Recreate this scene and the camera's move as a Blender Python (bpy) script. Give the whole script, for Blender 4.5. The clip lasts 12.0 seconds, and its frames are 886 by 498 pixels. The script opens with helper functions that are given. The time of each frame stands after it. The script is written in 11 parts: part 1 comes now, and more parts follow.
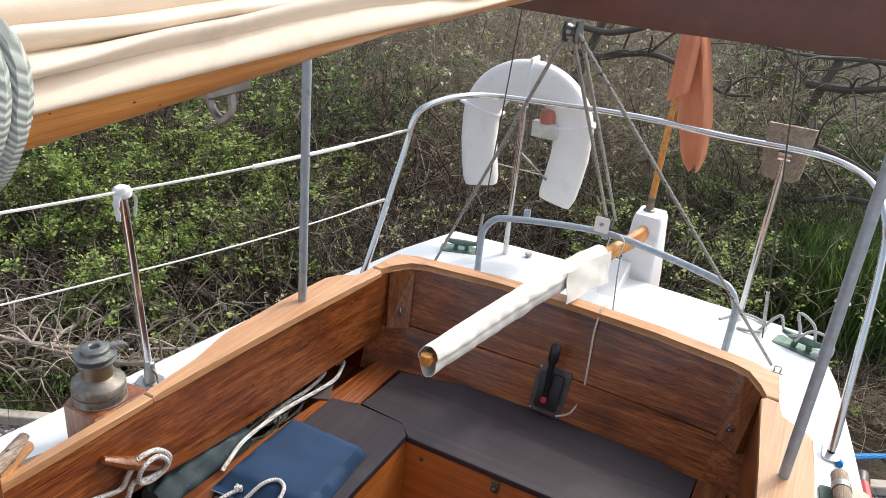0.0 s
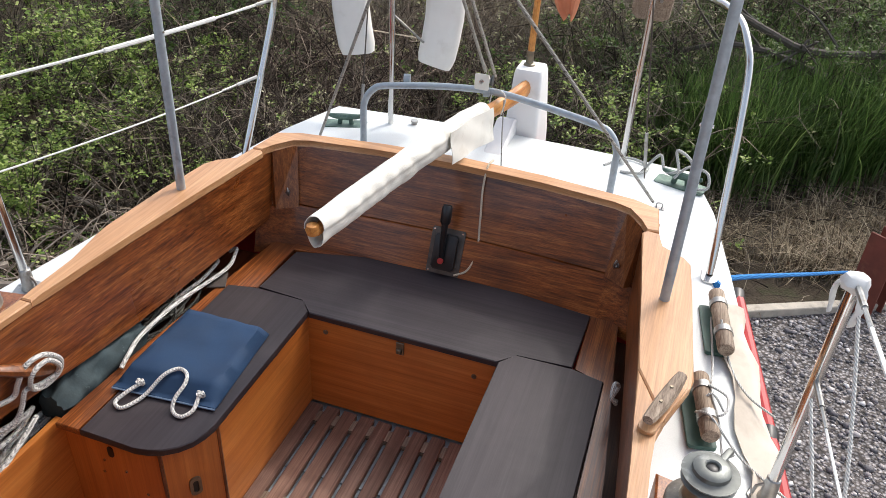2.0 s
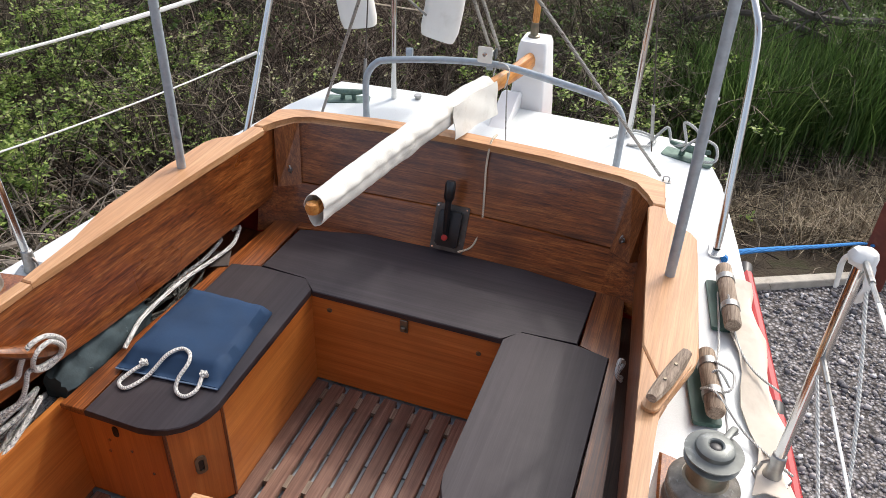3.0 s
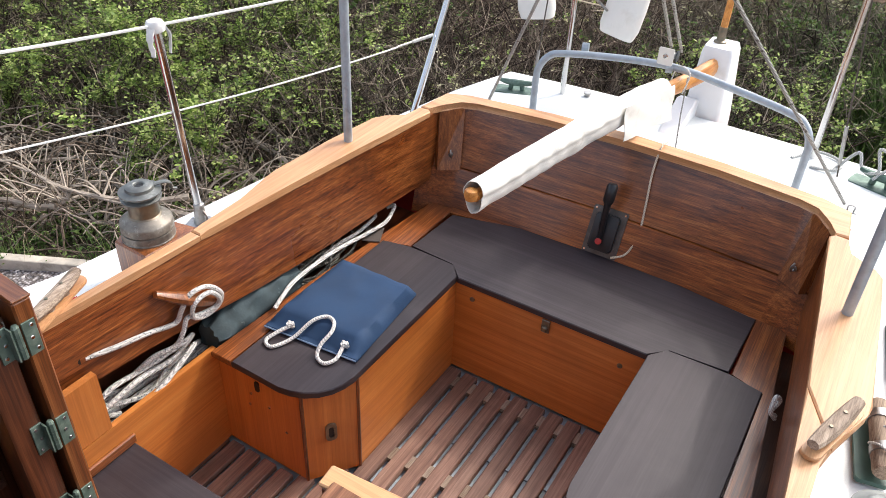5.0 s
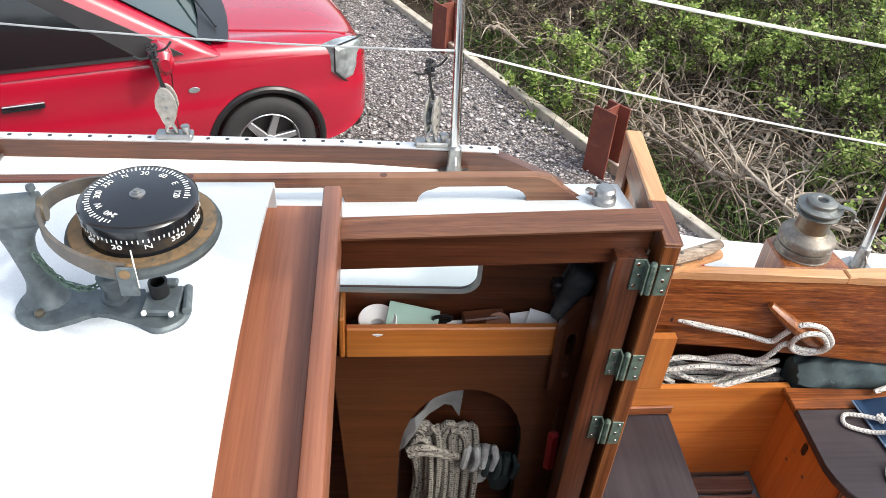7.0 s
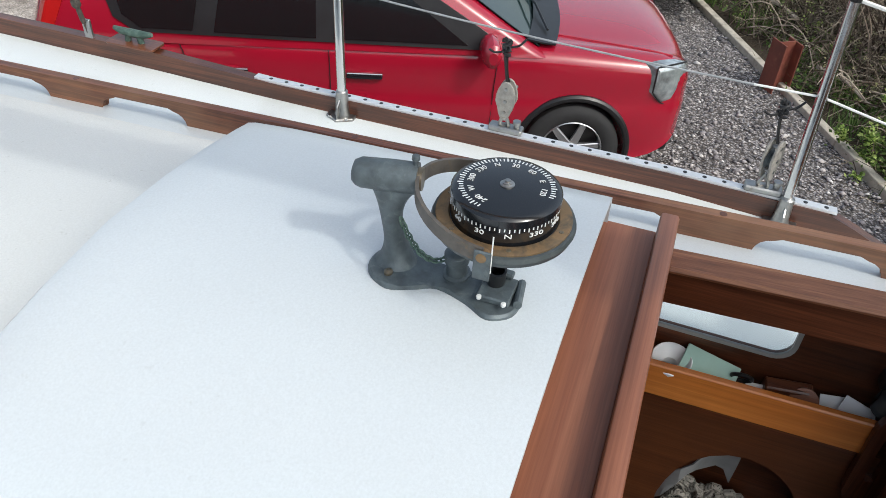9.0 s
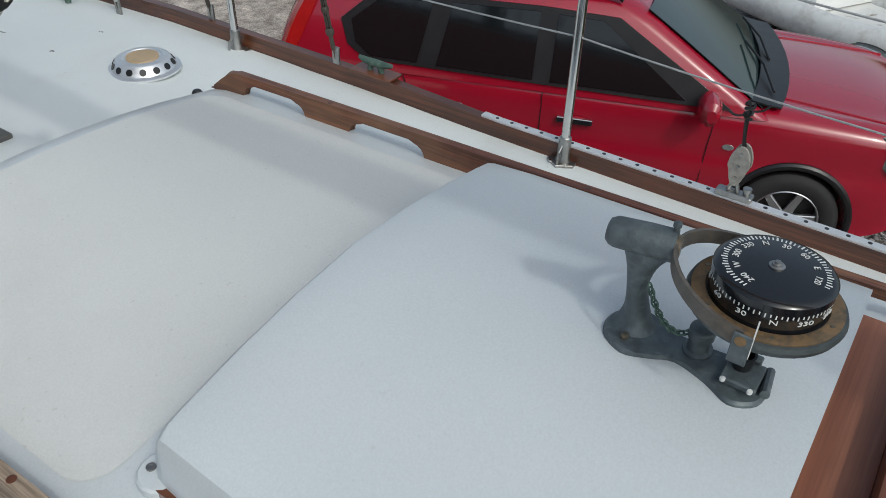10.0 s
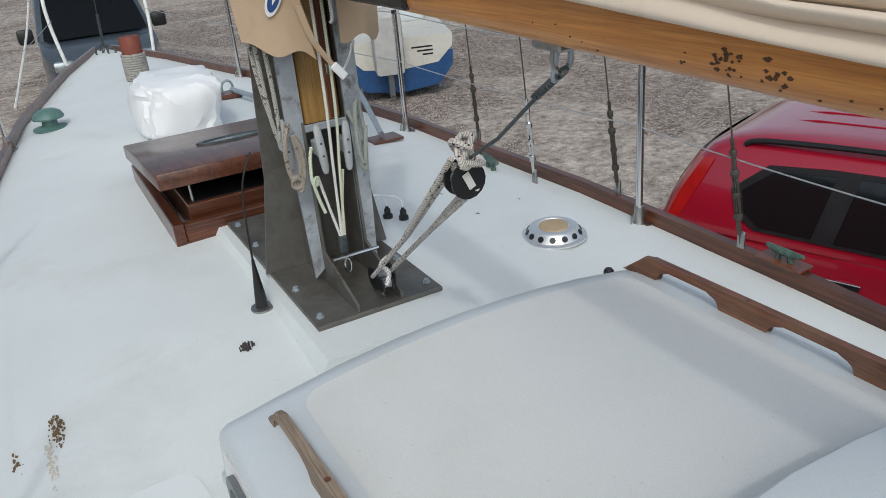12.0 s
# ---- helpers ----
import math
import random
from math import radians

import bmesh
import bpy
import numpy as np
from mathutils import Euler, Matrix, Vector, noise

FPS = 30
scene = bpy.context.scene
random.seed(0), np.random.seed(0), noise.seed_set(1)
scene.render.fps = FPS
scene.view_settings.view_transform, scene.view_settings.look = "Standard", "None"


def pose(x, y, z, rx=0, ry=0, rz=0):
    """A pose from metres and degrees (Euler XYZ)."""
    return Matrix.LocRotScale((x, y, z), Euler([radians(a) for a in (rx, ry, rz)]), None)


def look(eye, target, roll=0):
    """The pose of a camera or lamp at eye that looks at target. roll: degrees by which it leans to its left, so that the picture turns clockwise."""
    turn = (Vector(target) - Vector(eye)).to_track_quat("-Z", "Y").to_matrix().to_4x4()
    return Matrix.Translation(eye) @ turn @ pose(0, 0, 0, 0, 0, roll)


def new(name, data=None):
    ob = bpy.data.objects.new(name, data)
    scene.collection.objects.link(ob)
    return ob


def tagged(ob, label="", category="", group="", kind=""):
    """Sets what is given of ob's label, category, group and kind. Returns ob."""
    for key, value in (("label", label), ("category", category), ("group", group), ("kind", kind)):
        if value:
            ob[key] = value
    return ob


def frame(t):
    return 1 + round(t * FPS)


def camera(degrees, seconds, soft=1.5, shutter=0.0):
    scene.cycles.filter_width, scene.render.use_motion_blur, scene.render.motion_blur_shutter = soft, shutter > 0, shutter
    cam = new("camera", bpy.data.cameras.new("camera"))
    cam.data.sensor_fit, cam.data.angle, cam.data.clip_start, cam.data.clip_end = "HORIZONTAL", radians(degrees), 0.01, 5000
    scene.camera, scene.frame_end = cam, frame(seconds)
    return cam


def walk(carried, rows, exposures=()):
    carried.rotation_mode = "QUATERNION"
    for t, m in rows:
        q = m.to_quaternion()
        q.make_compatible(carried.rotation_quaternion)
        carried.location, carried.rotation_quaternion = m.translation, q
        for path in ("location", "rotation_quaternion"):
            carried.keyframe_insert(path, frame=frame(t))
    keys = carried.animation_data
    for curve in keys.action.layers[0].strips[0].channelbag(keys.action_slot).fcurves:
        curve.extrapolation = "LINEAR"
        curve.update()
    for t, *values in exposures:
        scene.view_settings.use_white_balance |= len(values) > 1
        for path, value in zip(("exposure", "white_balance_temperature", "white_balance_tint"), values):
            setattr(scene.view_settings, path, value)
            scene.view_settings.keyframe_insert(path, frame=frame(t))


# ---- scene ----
cam = camera(59.08, 12.0, soft=0.6)
PATH = [
    (0, (0.63, -0.474, 2.068), (-0.156, 1.161, 1.226), 5.60),
    (0.5, (0.646, -0.479, 2.072), (-0.006, 1.207, 1.217), 5.83),
    (1, (0.667, -0.46, 2.055), (0.07, 1.236, 1.179), 5.44),
    (1.5, (0.679, -0.456, 2.037), (0.136, 1.186, 1.033), 4.00),
    (2, (0.699, -0.458, 2.009), (0.201, 1.149, 0.928), 3.39),
    (2.5, (0.705, -0.453, 1.992), (0.228, 1.138, 0.876), 3.26),
    (2.7, (0.714, -0.443, 2.004), (0.231, 1.138, 0.878), 2.94),
    (4.3, (0.703, -0.386, 1.984), (-0.019, 1.073, 0.822), 1.74),
    (4.5, (0.682, -0.403, 1.98), (-0.066, 1.044, 0.819), 1.87),
    (5, (0.667, -0.407, 1.974), (-0.159, 0.996, 0.813), 2.56),
    (5.5, (0.638, -0.369, 1.97), (-0.506, 0.775, 0.794), 4.55),
    (6, (0.612, -0.375, 1.958), (-0.755, 0.456, 0.757), 5.45),
    (6.5, (0.605, -0.395, 1.953), (-0.9, 0.083, 0.727), 4.73),
    (7, (0.614, -0.43, 1.954), (-0.941, -0.25, 0.709), 4.30),
    (7.5, (0.616, -0.459, 1.955), (-0.94, -0.54, 0.7), 2.61),
    (7.7, (0.618, -0.467, 1.957), (-0.931, -0.617, 0.701), 2.24),
    (9.3, (0.607, -0.538, 1.942), (-0.861, -1.098, 0.703), 3.26),
    (9.5, (0.611, -0.553, 1.942), (-0.842, -1.184, 0.721), 3.05),
    (10, (0.624, -0.593, 1.946), (-0.704, -1.496, 0.754), 1.35),
    (10.5, (0.643, -0.627, 1.964), (-0.508, -1.8, 0.824), -1.51),
    (11, (0.662, -0.65, 1.981), (-0.331, -2.009, 0.901), -3.34),
    (11.5, (0.683, -0.666, 2.008), (-0.212, -2.158, 1.021), -4.32),
    (12, (0.698, -0.673, 2.031), (-0.123, -2.293, 1.194), -5.44),
]
walk(cam, [(t, look(eye, target, roll)) for t, eye, target, roll in PATH],
     exposures=[(0.0, 1.02, 6500, 9), (2.5, 0.95, 6500, 10), (4.5, 1.24, 6550, 11), (5.5, 1.48, 6550, 11), (6.5, 1.50, 6600, 9), (7.0, 1.46, 6550, 7), (7.5, 0.96, 6450, 6), (9.5, 0.40, 6250, 4), (10.0, -0.06, 6190, 3), (10.5, -0.09, 6130, 3), (12.0, -0.10, 6200, 5)])

# ---- light ----
SUN_TO = Vector((0.42, 0.86, 1.0)).normalized()
world = bpy.data.worlds.new("sky")
scene.world = world
world.use_nodes = True
wn = world.node_tree.nodes
sky = wn.new("ShaderNodeTexSky")
sky.sky_type = "NISHITA"
sky.sun_disc = False
sky.sun_elevation = math.asin(SUN_TO.z)
sky.sun_rotation = math.atan2(SUN_TO.x, SUN_TO.y)
sky.air_density, sky.dust_density, sky.ozone_density = 1.0, 4.0, 1.0
soft_sky = wn.new("ShaderNodeHueSaturation")
soft_sky.inputs["Saturation"].default_value = 0.62
world.node_tree.links.new(sky.outputs[0], soft_sky.inputs["Color"])
world.node_tree.links.new(soft_sky.outputs[0], wn["Background"].inputs[0])
wn["Background"].inputs[1].default_value = 0.15
sun_data = bpy.data.lights.new("sun", "SUN")
sun_data.energy, sun_data.angle, sun_data.color = 0.62, radians(2.2), (1.0, 0.96, 0.91)
sun = new("sun", sun_data)
sun.matrix_world = look(SUN_TO * 30, (0, 0, 0))


# ---- building helpers ----
def thing(name, label="", category="", at=(0, 0, 0), group="", kind=""):
    ob = new(name)
    ob.empty_display_size = 0.1
    ob.location = at
    return tagged(ob, label, category, group, kind)


def part(name, bm, material, parent=None, label="", smooth=35):
    me = bpy.data.meshes.new(name)
    bmesh.ops.recalc_face_normals(bm, faces=bm.faces[:])
    bm.to_mesh(me)
    bm.free()
    me.materials.append(material)
    if smooth and len(me.polygons):
        me.polygons.foreach_set("use_smooth", [True] * len(me.polygons))
        me.set_sharp_from_angle(angle=radians(smooth))
    ob = new(name, me)
    if parent is not None:
        ob.parent = parent
        if parent.type == "EMPTY":
            ob.matrix_parent_inverse = Matrix.Translation(-parent.location)
    if label:
        ob["label"] = label
    return ob


def solo(name, bm, material, label, category, kind="", group="", smooth=35):
    return tagged(part(name, bm, material, None, "", smooth), label, category, group, kind)


def again(ob, parent, m):
    """Another piece with the same mesh under the same parent, at the pose m."""
    o = ob.copy()
    scene.collection.objects.link(o)
    o.parent = parent
    o.matrix_basis = m
    return o


def B():
    return bmesh.new()


def box(bm, lo, hi, bev=0.0, seg=1, m=None):
    verts = bmesh.ops.create_cube(bm, size=1.0)["verts"]
    c, s = (Vector(lo) + Vector(hi)) / 2, Vector(hi) - Vector(lo)
    for v in verts:
        v.co = Vector((c.x + v.co.x * s.x, c.y + v.co.y * s.y, c.z + v.co.z * s.z))
    if bev:
        edges = list({e for v in verts for e in v.link_edges})
        made = bmesh.ops.bevel(bm, geom=edges, offset=bev, segments=seg, affect="EDGES", profile=0.5)
        verts = list({v for f in made["faces"] for v in f.verts} | {v for v in verts if v.is_valid})
    if m is not None:
        bmesh.ops.transform(bm, matrix=m, verts=verts)
    return bm


def prism(bm, poly, z0, z1, bev=0.0, m=None, seg=1):
    """A flat polygon (x, y) drawn up from z0 to z1; z1 may be a function of (x, y)."""
    top = z1 if callable(z1) else (lambda x, y: z1)
    bot = z0 if callable(z0) else (lambda x, y: z0)
    lo = [bm.verts.new((x, y, bot(x, y))) for x, y in poly]
    hi = [bm.verts.new((x, y, top(x, y))) for x, y in poly]
    n = len(poly)
    fb, ft = bm.faces.new(lo[::-1]), bm.faces.new(hi)
    for i in range(n):
        bm.faces.new((lo[i], lo[(i + 1) % n], hi[(i + 1) % n], hi[i]))
    verts = lo + hi
    if bev:
        edges = list(ft.edges) + list(fb.edges)
        made = bmesh.ops.bevel(bm, geom=edges, offset=bev, segments=seg, affect="EDGES", profile=0.5)
        verts = list({v for f in made["faces"] for v in f.verts} | {v for v in verts if v.is_valid})
    if m is not None:
        bmesh.ops.transform(bm, matrix=m, verts=verts)
    return bm


def spline(pts, k=6, closed=False):
    """A smooth line through the points."""
    p = [Vector(q) for q in pts]
    n, out = len(p), []
    for i in range(n if closed else n - 1):
        a, b, c, d = (p[(i + j) % n] if closed else p[min(max(i + j, 0), n - 1)] for j in (-1, 0, 1, 2))
        for s in range(k):
            t = s / k
            out.append(0.5 * ((2 * b) + (c - a) * t + (2 * a - 5 * b + 4 * c - d) * t * t + (3 * b - a - 3 * c + d) * t ** 3))
    if not closed:
        out.append(p[-1])
    return out


def tube(bm, pts, r, n=8, closed=False, caps=True, flat=1.0):
    """A round bar along the points; r is a radius or a function of 0..1 along it."""
    p = [Vector(q) for q in pts]
    rad = r if callable(r) else (lambda t: r)
    rings, up = [], None
    for i, q in enumerate(p):
        if closed:
            d = p[(i + 1) % len(p)] - p[i - 1]
        else:
            d = p[min(i + 1, len(p) - 1)] - p[max(i - 1, 0)]
        d = d.normalized() if d.length > 1e-9 else Vector((0, 0, 1))
        if up is None:
            up = d.orthogonal().normalized() if abs(d.z) > 0.9 else d.cross(Vector((0, 0, 1))).cross(d).normalized()
        up = (up - d * up.dot(d)).normalized()
        side, rr = d.cross(up), rad(i / max(len(p) - 1, 1))
        rings.append([bm.verts.new(q + (up * math.cos(a) * flat + side * math.sin(a)) * rr) for a in (2 * math.pi * j / n for j in range(n))])
    m = len(rings)
    for i in range(m if closed else m - 1):
        a, b = rings[i], rings[(i + 1) % m]
        for j in range(n):
            bm.faces.new((a[j], a[(j + 1) % n], b[(j + 1) % n], b[j]))
    if caps and not closed:
        bm.faces.new(rings[0][::-1])
        bm.faces.new(rings[-1])
    return bm


def lathe(bm, prof, n=24, m=None, caps=True):
    """A turned shape from (radius, height) pairs round the z axis."""
    rings = []
    for r, z in prof:
        rings.append([bm.verts.new((r * math.cos(2 * math.pi * j / n), r * math.sin(2 * math.pi * j / n), z)) for j in range(n)] if r > 1e-6 else [bm.verts.new((0, 0, z))])
    for a, b in zip(rings, rings[1:]):
        for j in range(n):
            q = [a[j % len(a)], a[(j + 1) % len(a)], b[(j + 1) % len(b)], b[j % len(b)]]
            q = list(dict.fromkeys(q))
            if len(q) > 2:
                bm.faces.new(q)
    for ring, flip in ((rings[0], True), (rings[-1], False)):
        if caps and len(ring) > 1:
            bm.faces.new(ring[::-1] if flip else ring)
    if m is not None:
        bmesh.ops.transform(bm, matrix=m, verts=[v for ring in rings for v in ring])
    return bm


def loft(bm, loops, closed=True, caps=True):
    """A skin through loops of as many points each."""
    rings = [[bm.verts.new(p) for p in loop] for loop in loops]
    n = len(rings[0])
    for a, b in zip(rings, rings[1:]):
        for j in range(n if closed else n - 1):
            bm.faces.new((a[j], a[(j + 1) % n], b[(j + 1) % n], b[j]))
    if caps and closed:
        bm.faces.new(rings[0][::-1])
        bm.faces.new(rings[-1])
    return bm


def cut(bm, poly, holes, z0, z1, m=None):
    """A plate with holes: outline and holes as (x, y) rings, from z0 to z1."""
    faces = []
    geo = []
    for ring in [poly] + holes:
        vs = [bm.verts.new((x, y, z1)) for x, y in ring]
        geo += [bm.edges.new((vs[i], vs[(i + 1) % len(vs)])) for i in range(len(vs))]
    res = bmesh.ops.triangle_fill(bm, use_beauty=True, use_dissolve=False, edges=geo)
    faces = [f for f in res["geom"] if isinstance(f, bmesh.types.BMFace)]
    ext = bmesh.ops.extrude_face_region(bm, geom=faces)
    new_v = [v for v in ext["geom"] if isinstance(v, bmesh.types.BMVert)]
    for v in new_v:
        v.co.z = z0
    verts = list({v for f in faces if f.is_valid for v in f.verts} | set(new_v))
    if m is not None:
        bmesh.ops.transform(bm, matrix=m, verts=verts)
    return bm


def ring(cx, cy, rx, ry, n=20, a0=0.0):
    return [(cx + rx * math.cos(a0 + 2 * math.pi * i / n), cy + ry * math.sin(a0 + 2 * math.pi * i / n)) for i in range(n)]


def round_rect(x0, y0, x1, y1, r, n=5):
    out = []
    for cx, cy, a in ((x1 - r, y1 - r, 0), (x0 + r, y1 - r, 90), (x0 + r, y0 + r, 180), (x1 - r, y0 + r, 270)):
        out += [(cx + r * math.cos(radians(a + 90 * i / n)), cy + r * math.sin(radians(a + 90 * i / n))) for i in range(n + 1)]
    return out


def line(table, y):
    """A value read off a table of (y, value) pairs."""
    ys, vs = zip(*sorted(table))
    return float(np.interp(y, ys, vs))


def upright(x, y, z=0.0, turn=0.0):
    """A pose that stands a flat (x, y) drawing up on its edge: its y becomes the world's z."""
    return Matrix.Translation((x, y, z)) @ Matrix.Rotation(radians(turn), 4, "Z") @ Matrix.Rotation(radians(90), 4, "X")


# ---- materials ----
def shader(name, rough=0.5, metal=0.0, spec=0.5, coat=0.0):
    mt = bpy.data.materials.new(name)
    mt.use_nodes = True
    nt = mt.node_tree
    b = nt.nodes["Principled BSDF"]
    b.inputs["Roughness"].default_value = rough
    b.inputs["Metallic"].default_value = metal
    b.inputs["Specular IOR Level"].default_value = spec
    b.inputs["Coat Weight"].default_value = coat
    b.inputs["Coat Roughness"].default_value = 0.12
    return mt, nt, b


def coords(nt, scale=(1, 1, 1), turn=(0, 0, 0)):
    tc, mp = nt.nodes.new("ShaderNodeTexCoord"), nt.nodes.new("ShaderNodeMapping")
    mp.inputs["Scale"].default_value = scale
    mp.inputs["Rotation"].default_value = [radians(a) for a in turn]
    nt.links.new(tc.outputs["Object"], mp.inputs["Vector"])
    return mp.outputs[0]


def noise_of(nt, vec, scale, detail=4, rough=0.55, distort=0.0):
    n = nt.nodes.new("ShaderNodeTexNoise")
    n.inputs["Scale"].default_value, n.inputs["Detail"].default_value = scale, detail
    n.inputs["Roughness"].default_value, n.inputs["Distortion"].default_value = rough, distort
    nt.links.new(vec, n.inputs["Vector"])
    return n.outputs["Fac"]


def ramp(nt, fac, stops):
    r = nt.nodes.new("ShaderNodeValToRGB")
    el = r.color_ramp.elements
    while len(el) < len(stops):
        el.new(0.5)
    for e, (p, c) in zip(el, stops):
        e.position, e.color = p, (*c, 1) if len(c) == 3 else c
    nt.links.new(fac, r.inputs[0])
    return r.outputs[0]


def mix(nt, a, b, fac, how="MIX"):
    x = nt.nodes.new("ShaderNodeMix")
    x.data_type, x.blend_type = "RGBA", how
    for s, v in ((x.inputs[0], fac), (x.inputs[6], a), (x.inputs[7], b)):
        if isinstance(v, (int, float)):
            s.default_value = v
        elif isinstance(v, tuple):
            s.default_value = (*v, 1)
        else:
            nt.links.new(v, s)
    return x.outputs[2]


def bump(nt, b, height, strength=0.3, dist=0.002):
    n = nt.nodes.new("ShaderNodeBump")
    n.inputs["Strength"].default_value, n.inputs["Distance"].default_value = strength, dist
    nt.links.new(height, n.inputs["Height"])
    nt.links.new(n.outputs[0], b.inputs["Normal"])


def wood(name, dark, mid, pale, axis="y", rough=0.35, coat=0.3, grain=1.0, stain=0.5, stain_col=(0.03, 0.012, 0.006), streak=0.5):
    mt, nt, b = shader(name, rough, coat=coat)
    st = {"x": (0.6, 26, 26), "y": (26, 0.6, 26), "z": (26, 26, 0.6)}[axis]
    v = coords(nt, st)
    g1 = noise_of(nt, v, 1.6 * grain, 6, 0.65, 0.6)
    g2 = noise_of(nt, v, 7.0 * grain, 5, 0.7, 0.2)
    big = noise_of(nt, coords(nt), 3.1, 4, 0.6, 0.3)
    g3 = noise_of(nt, v, 19.0 * grain, 3, 0.6)
    col = ramp(nt, g1, [(0.3, dark), (0.5, mid), (0.72, pale)])
    col = mix(nt, col, ramp(nt, g3, [(0.36, (0.52, 0.46, 0.42)), (0.56, (1.06, 1.06, 1.06))]), streak * 0.8, "MULTIPLY")
    col = mix(nt, col, ramp(nt, g2, [(0.34, (0.35, 0.3, 0.27)), (0.6, (1, 1, 1))]), streak, "MULTIPLY")
    info = nt.nodes.new("ShaderNodeObjectInfo")
    per = ramp(nt, info.outputs["Random"], [(0.0, (0.86, 0.86, 0.86)), (1.0, (1.1, 1.08, 1.05))])
    col = mix(nt, col, per, 1.0, "MULTIPLY")
    spot = ramp(nt, big, [(0.46, (0, 0, 0)), (0.72, (1, 1, 1))])
    m = nt.nodes.new("ShaderNodeMath")
    m.operation = "MULTIPLY"
    nt.links.new(spot, m.inputs[0])
    m.inputs[1].default_value = stain
    col = mix(nt, col, stain_col, m.outputs[0])
    nt.links.new(col, b.inputs["Base Color"])
    rr = nt.nodes.new("ShaderNodeMapRange")
    rr.inputs[3].default_value, rr.inputs[4].default_value = rough - 0.1, rough + 0.2
    nt.links.new(big, rr.inputs[0])
    nt.links.new(rr.outputs[0], b.inputs["Roughness"])
    bump(nt, b, g2, 0.25, 0.0015)
    return mt


def plain(name, col, rough=0.5, metal=0.0, vary=0.12, scale=9.0, spec=0.5, coat=0.0, dirt=None, dirt_at=(0.55, 0.8), relief=0.0, relief_scale=120.0, dirt_scale=5.0, speck=0.0):
    mt, nt, b = shader(name, rough, metal, spec, coat)
    v = coords(nt)
    n1 = noise_of(nt, v, scale, 5, 0.6)
    lo, hi = tuple(c * (1 - vary) for c in col), tuple(min(c * (1 + vary), 1) for c in col)
    c = ramp(nt, n1, [(0.3, lo), (0.7, hi)])
    if dirt:
        n2 = noise_of(nt, v, dirt_scale, 6, 0.65, 0.5)
        c = mix(nt, c, dirt, ramp(nt, n2, [(dirt_at[0], (0, 0, 0)), (dirt_at[1], (1, 1, 1))]))
    if speck:
        fine = ramp(nt, noise_of(nt, v, 95, 2, 0.5), [(0.70, (1, 1, 1)), (0.76, (0.55, 0.52, 0.47))])
        film_ = ramp(nt, noise_of(nt, v, 320, 3, 0.7), [(0.3, (0.93, 0.93, 0.925)), (0.7, (1.04, 1.04, 1.04))])
        c = mix(nt, mix(nt, c, fine, speck, "MULTIPLY"), film_, 1.0, "MULTIPLY")
    nt.links.new(c, b.inputs["Base Color"])
    rr = nt.nodes.new("ShaderNodeMapRange")
    rr.inputs[3].default_value, rr.inputs[4].default_value = max(rough - 0.08, 0.02), min(rough + 0.1, 1)
    nt.links.new(n1, rr.inputs[0])
    nt.links.new(rr.outputs[0], b.inputs["Roughness"])
    if relief:
        bump(nt, b, noise_of(nt, v, relief_scale, 3, 0.6), relief, 0.002)
    return mt


def rope_mat(name, col, fleck=None, fleck_scale=190):
    mt, nt, b = shader(name, 0.85, spec=0.2)
    w = nt.nodes.new("ShaderNodeTexWave")
    w.inputs["Scale"].default_value, w.inputs["Distortion"].default_value = 70, 1.5
    nt.links.new(coords(nt, (1, 1, 1), (35, 40, 20)), w.inputs["Vector"])
    c = ramp(nt, w.outputs["Fac"], [(0.1, tuple(x * 0.62 for x in col)), (0.6, col)])
    if fleck:
        k = noise_of(nt, coords(nt), fleck_scale, 2, 0.5)
        c = mix(nt, c, fleck, ramp(nt, k, [(0.605, (0, 0, 0)), (0.64, (1, 1, 1))]))
    nt.links.new(c, b.inputs["Base Color"])
    bump(nt, b, w.outputs["Fac"], 0.5, 0.002)
    return mt


TEAK = {a: wood("varnished_teak_" + a, (0.11, 0.026, 0.007), (0.33, 0.096, 0.022), (0.54, 0.20, 0.056), a, 0.28, 0.4, stain=0.85, stain_col=(0.05, 0.014, 0.005), streak=0.95) for a in "xyz"}
PALE_TEAK = {a: wood("weathered_teak_" + a, (0.52, 0.260, 0.112), (0.63, 0.340, 0.160), (0.72, 0.43, 0.225), a, 0.42, 0.18, stain=0.28, stain_col=(0.36, 0.155, 0.062), streak=0.32) for a in "xyz"}
PLY = {a: wood("varnished_plywood_" + a, (0.46, 0.142, 0.026), (0.60, 0.205, 0.042), (0.70, 0.275, 0.066), a, 0.36, 0.3, grain=0.55, stain=0.42, stain_col=(0.27, 0.080, 0.018), streak=0.24) for a in "xyz"}
MAHOG = {a: wood("dark_mahogany_" + a, (0.06, 0.018, 0.008), (0.135, 0.042, 0.018), (0.23, 0.080, 0.034), a, 0.3, 0.35, stain=0.45, streak=0.7) for a in "xyz"}
RED_MAHOG = {a: wood("red_mahogany_" + a, (0.20, 0.070, 0.036), (0.275, 0.104, 0.056), (0.35, 0.15, 0.086), a, 0.40, 0.2, grain=0.7, stain=0.25, stain_col=(0.12, 0.05, 0.03), streak=0.30) for a in "xyz"}
CORNER_TEAK = wood("orange_teak_corner", (0.15, 0.045, 0.012), (0.32, 0.105, 0.028), (0.50, 0.20, 0.062), "z", 0.30, 0.4, stain=0.5, stain_col=(0.09, 0.028, 0.01), streak=0.8)
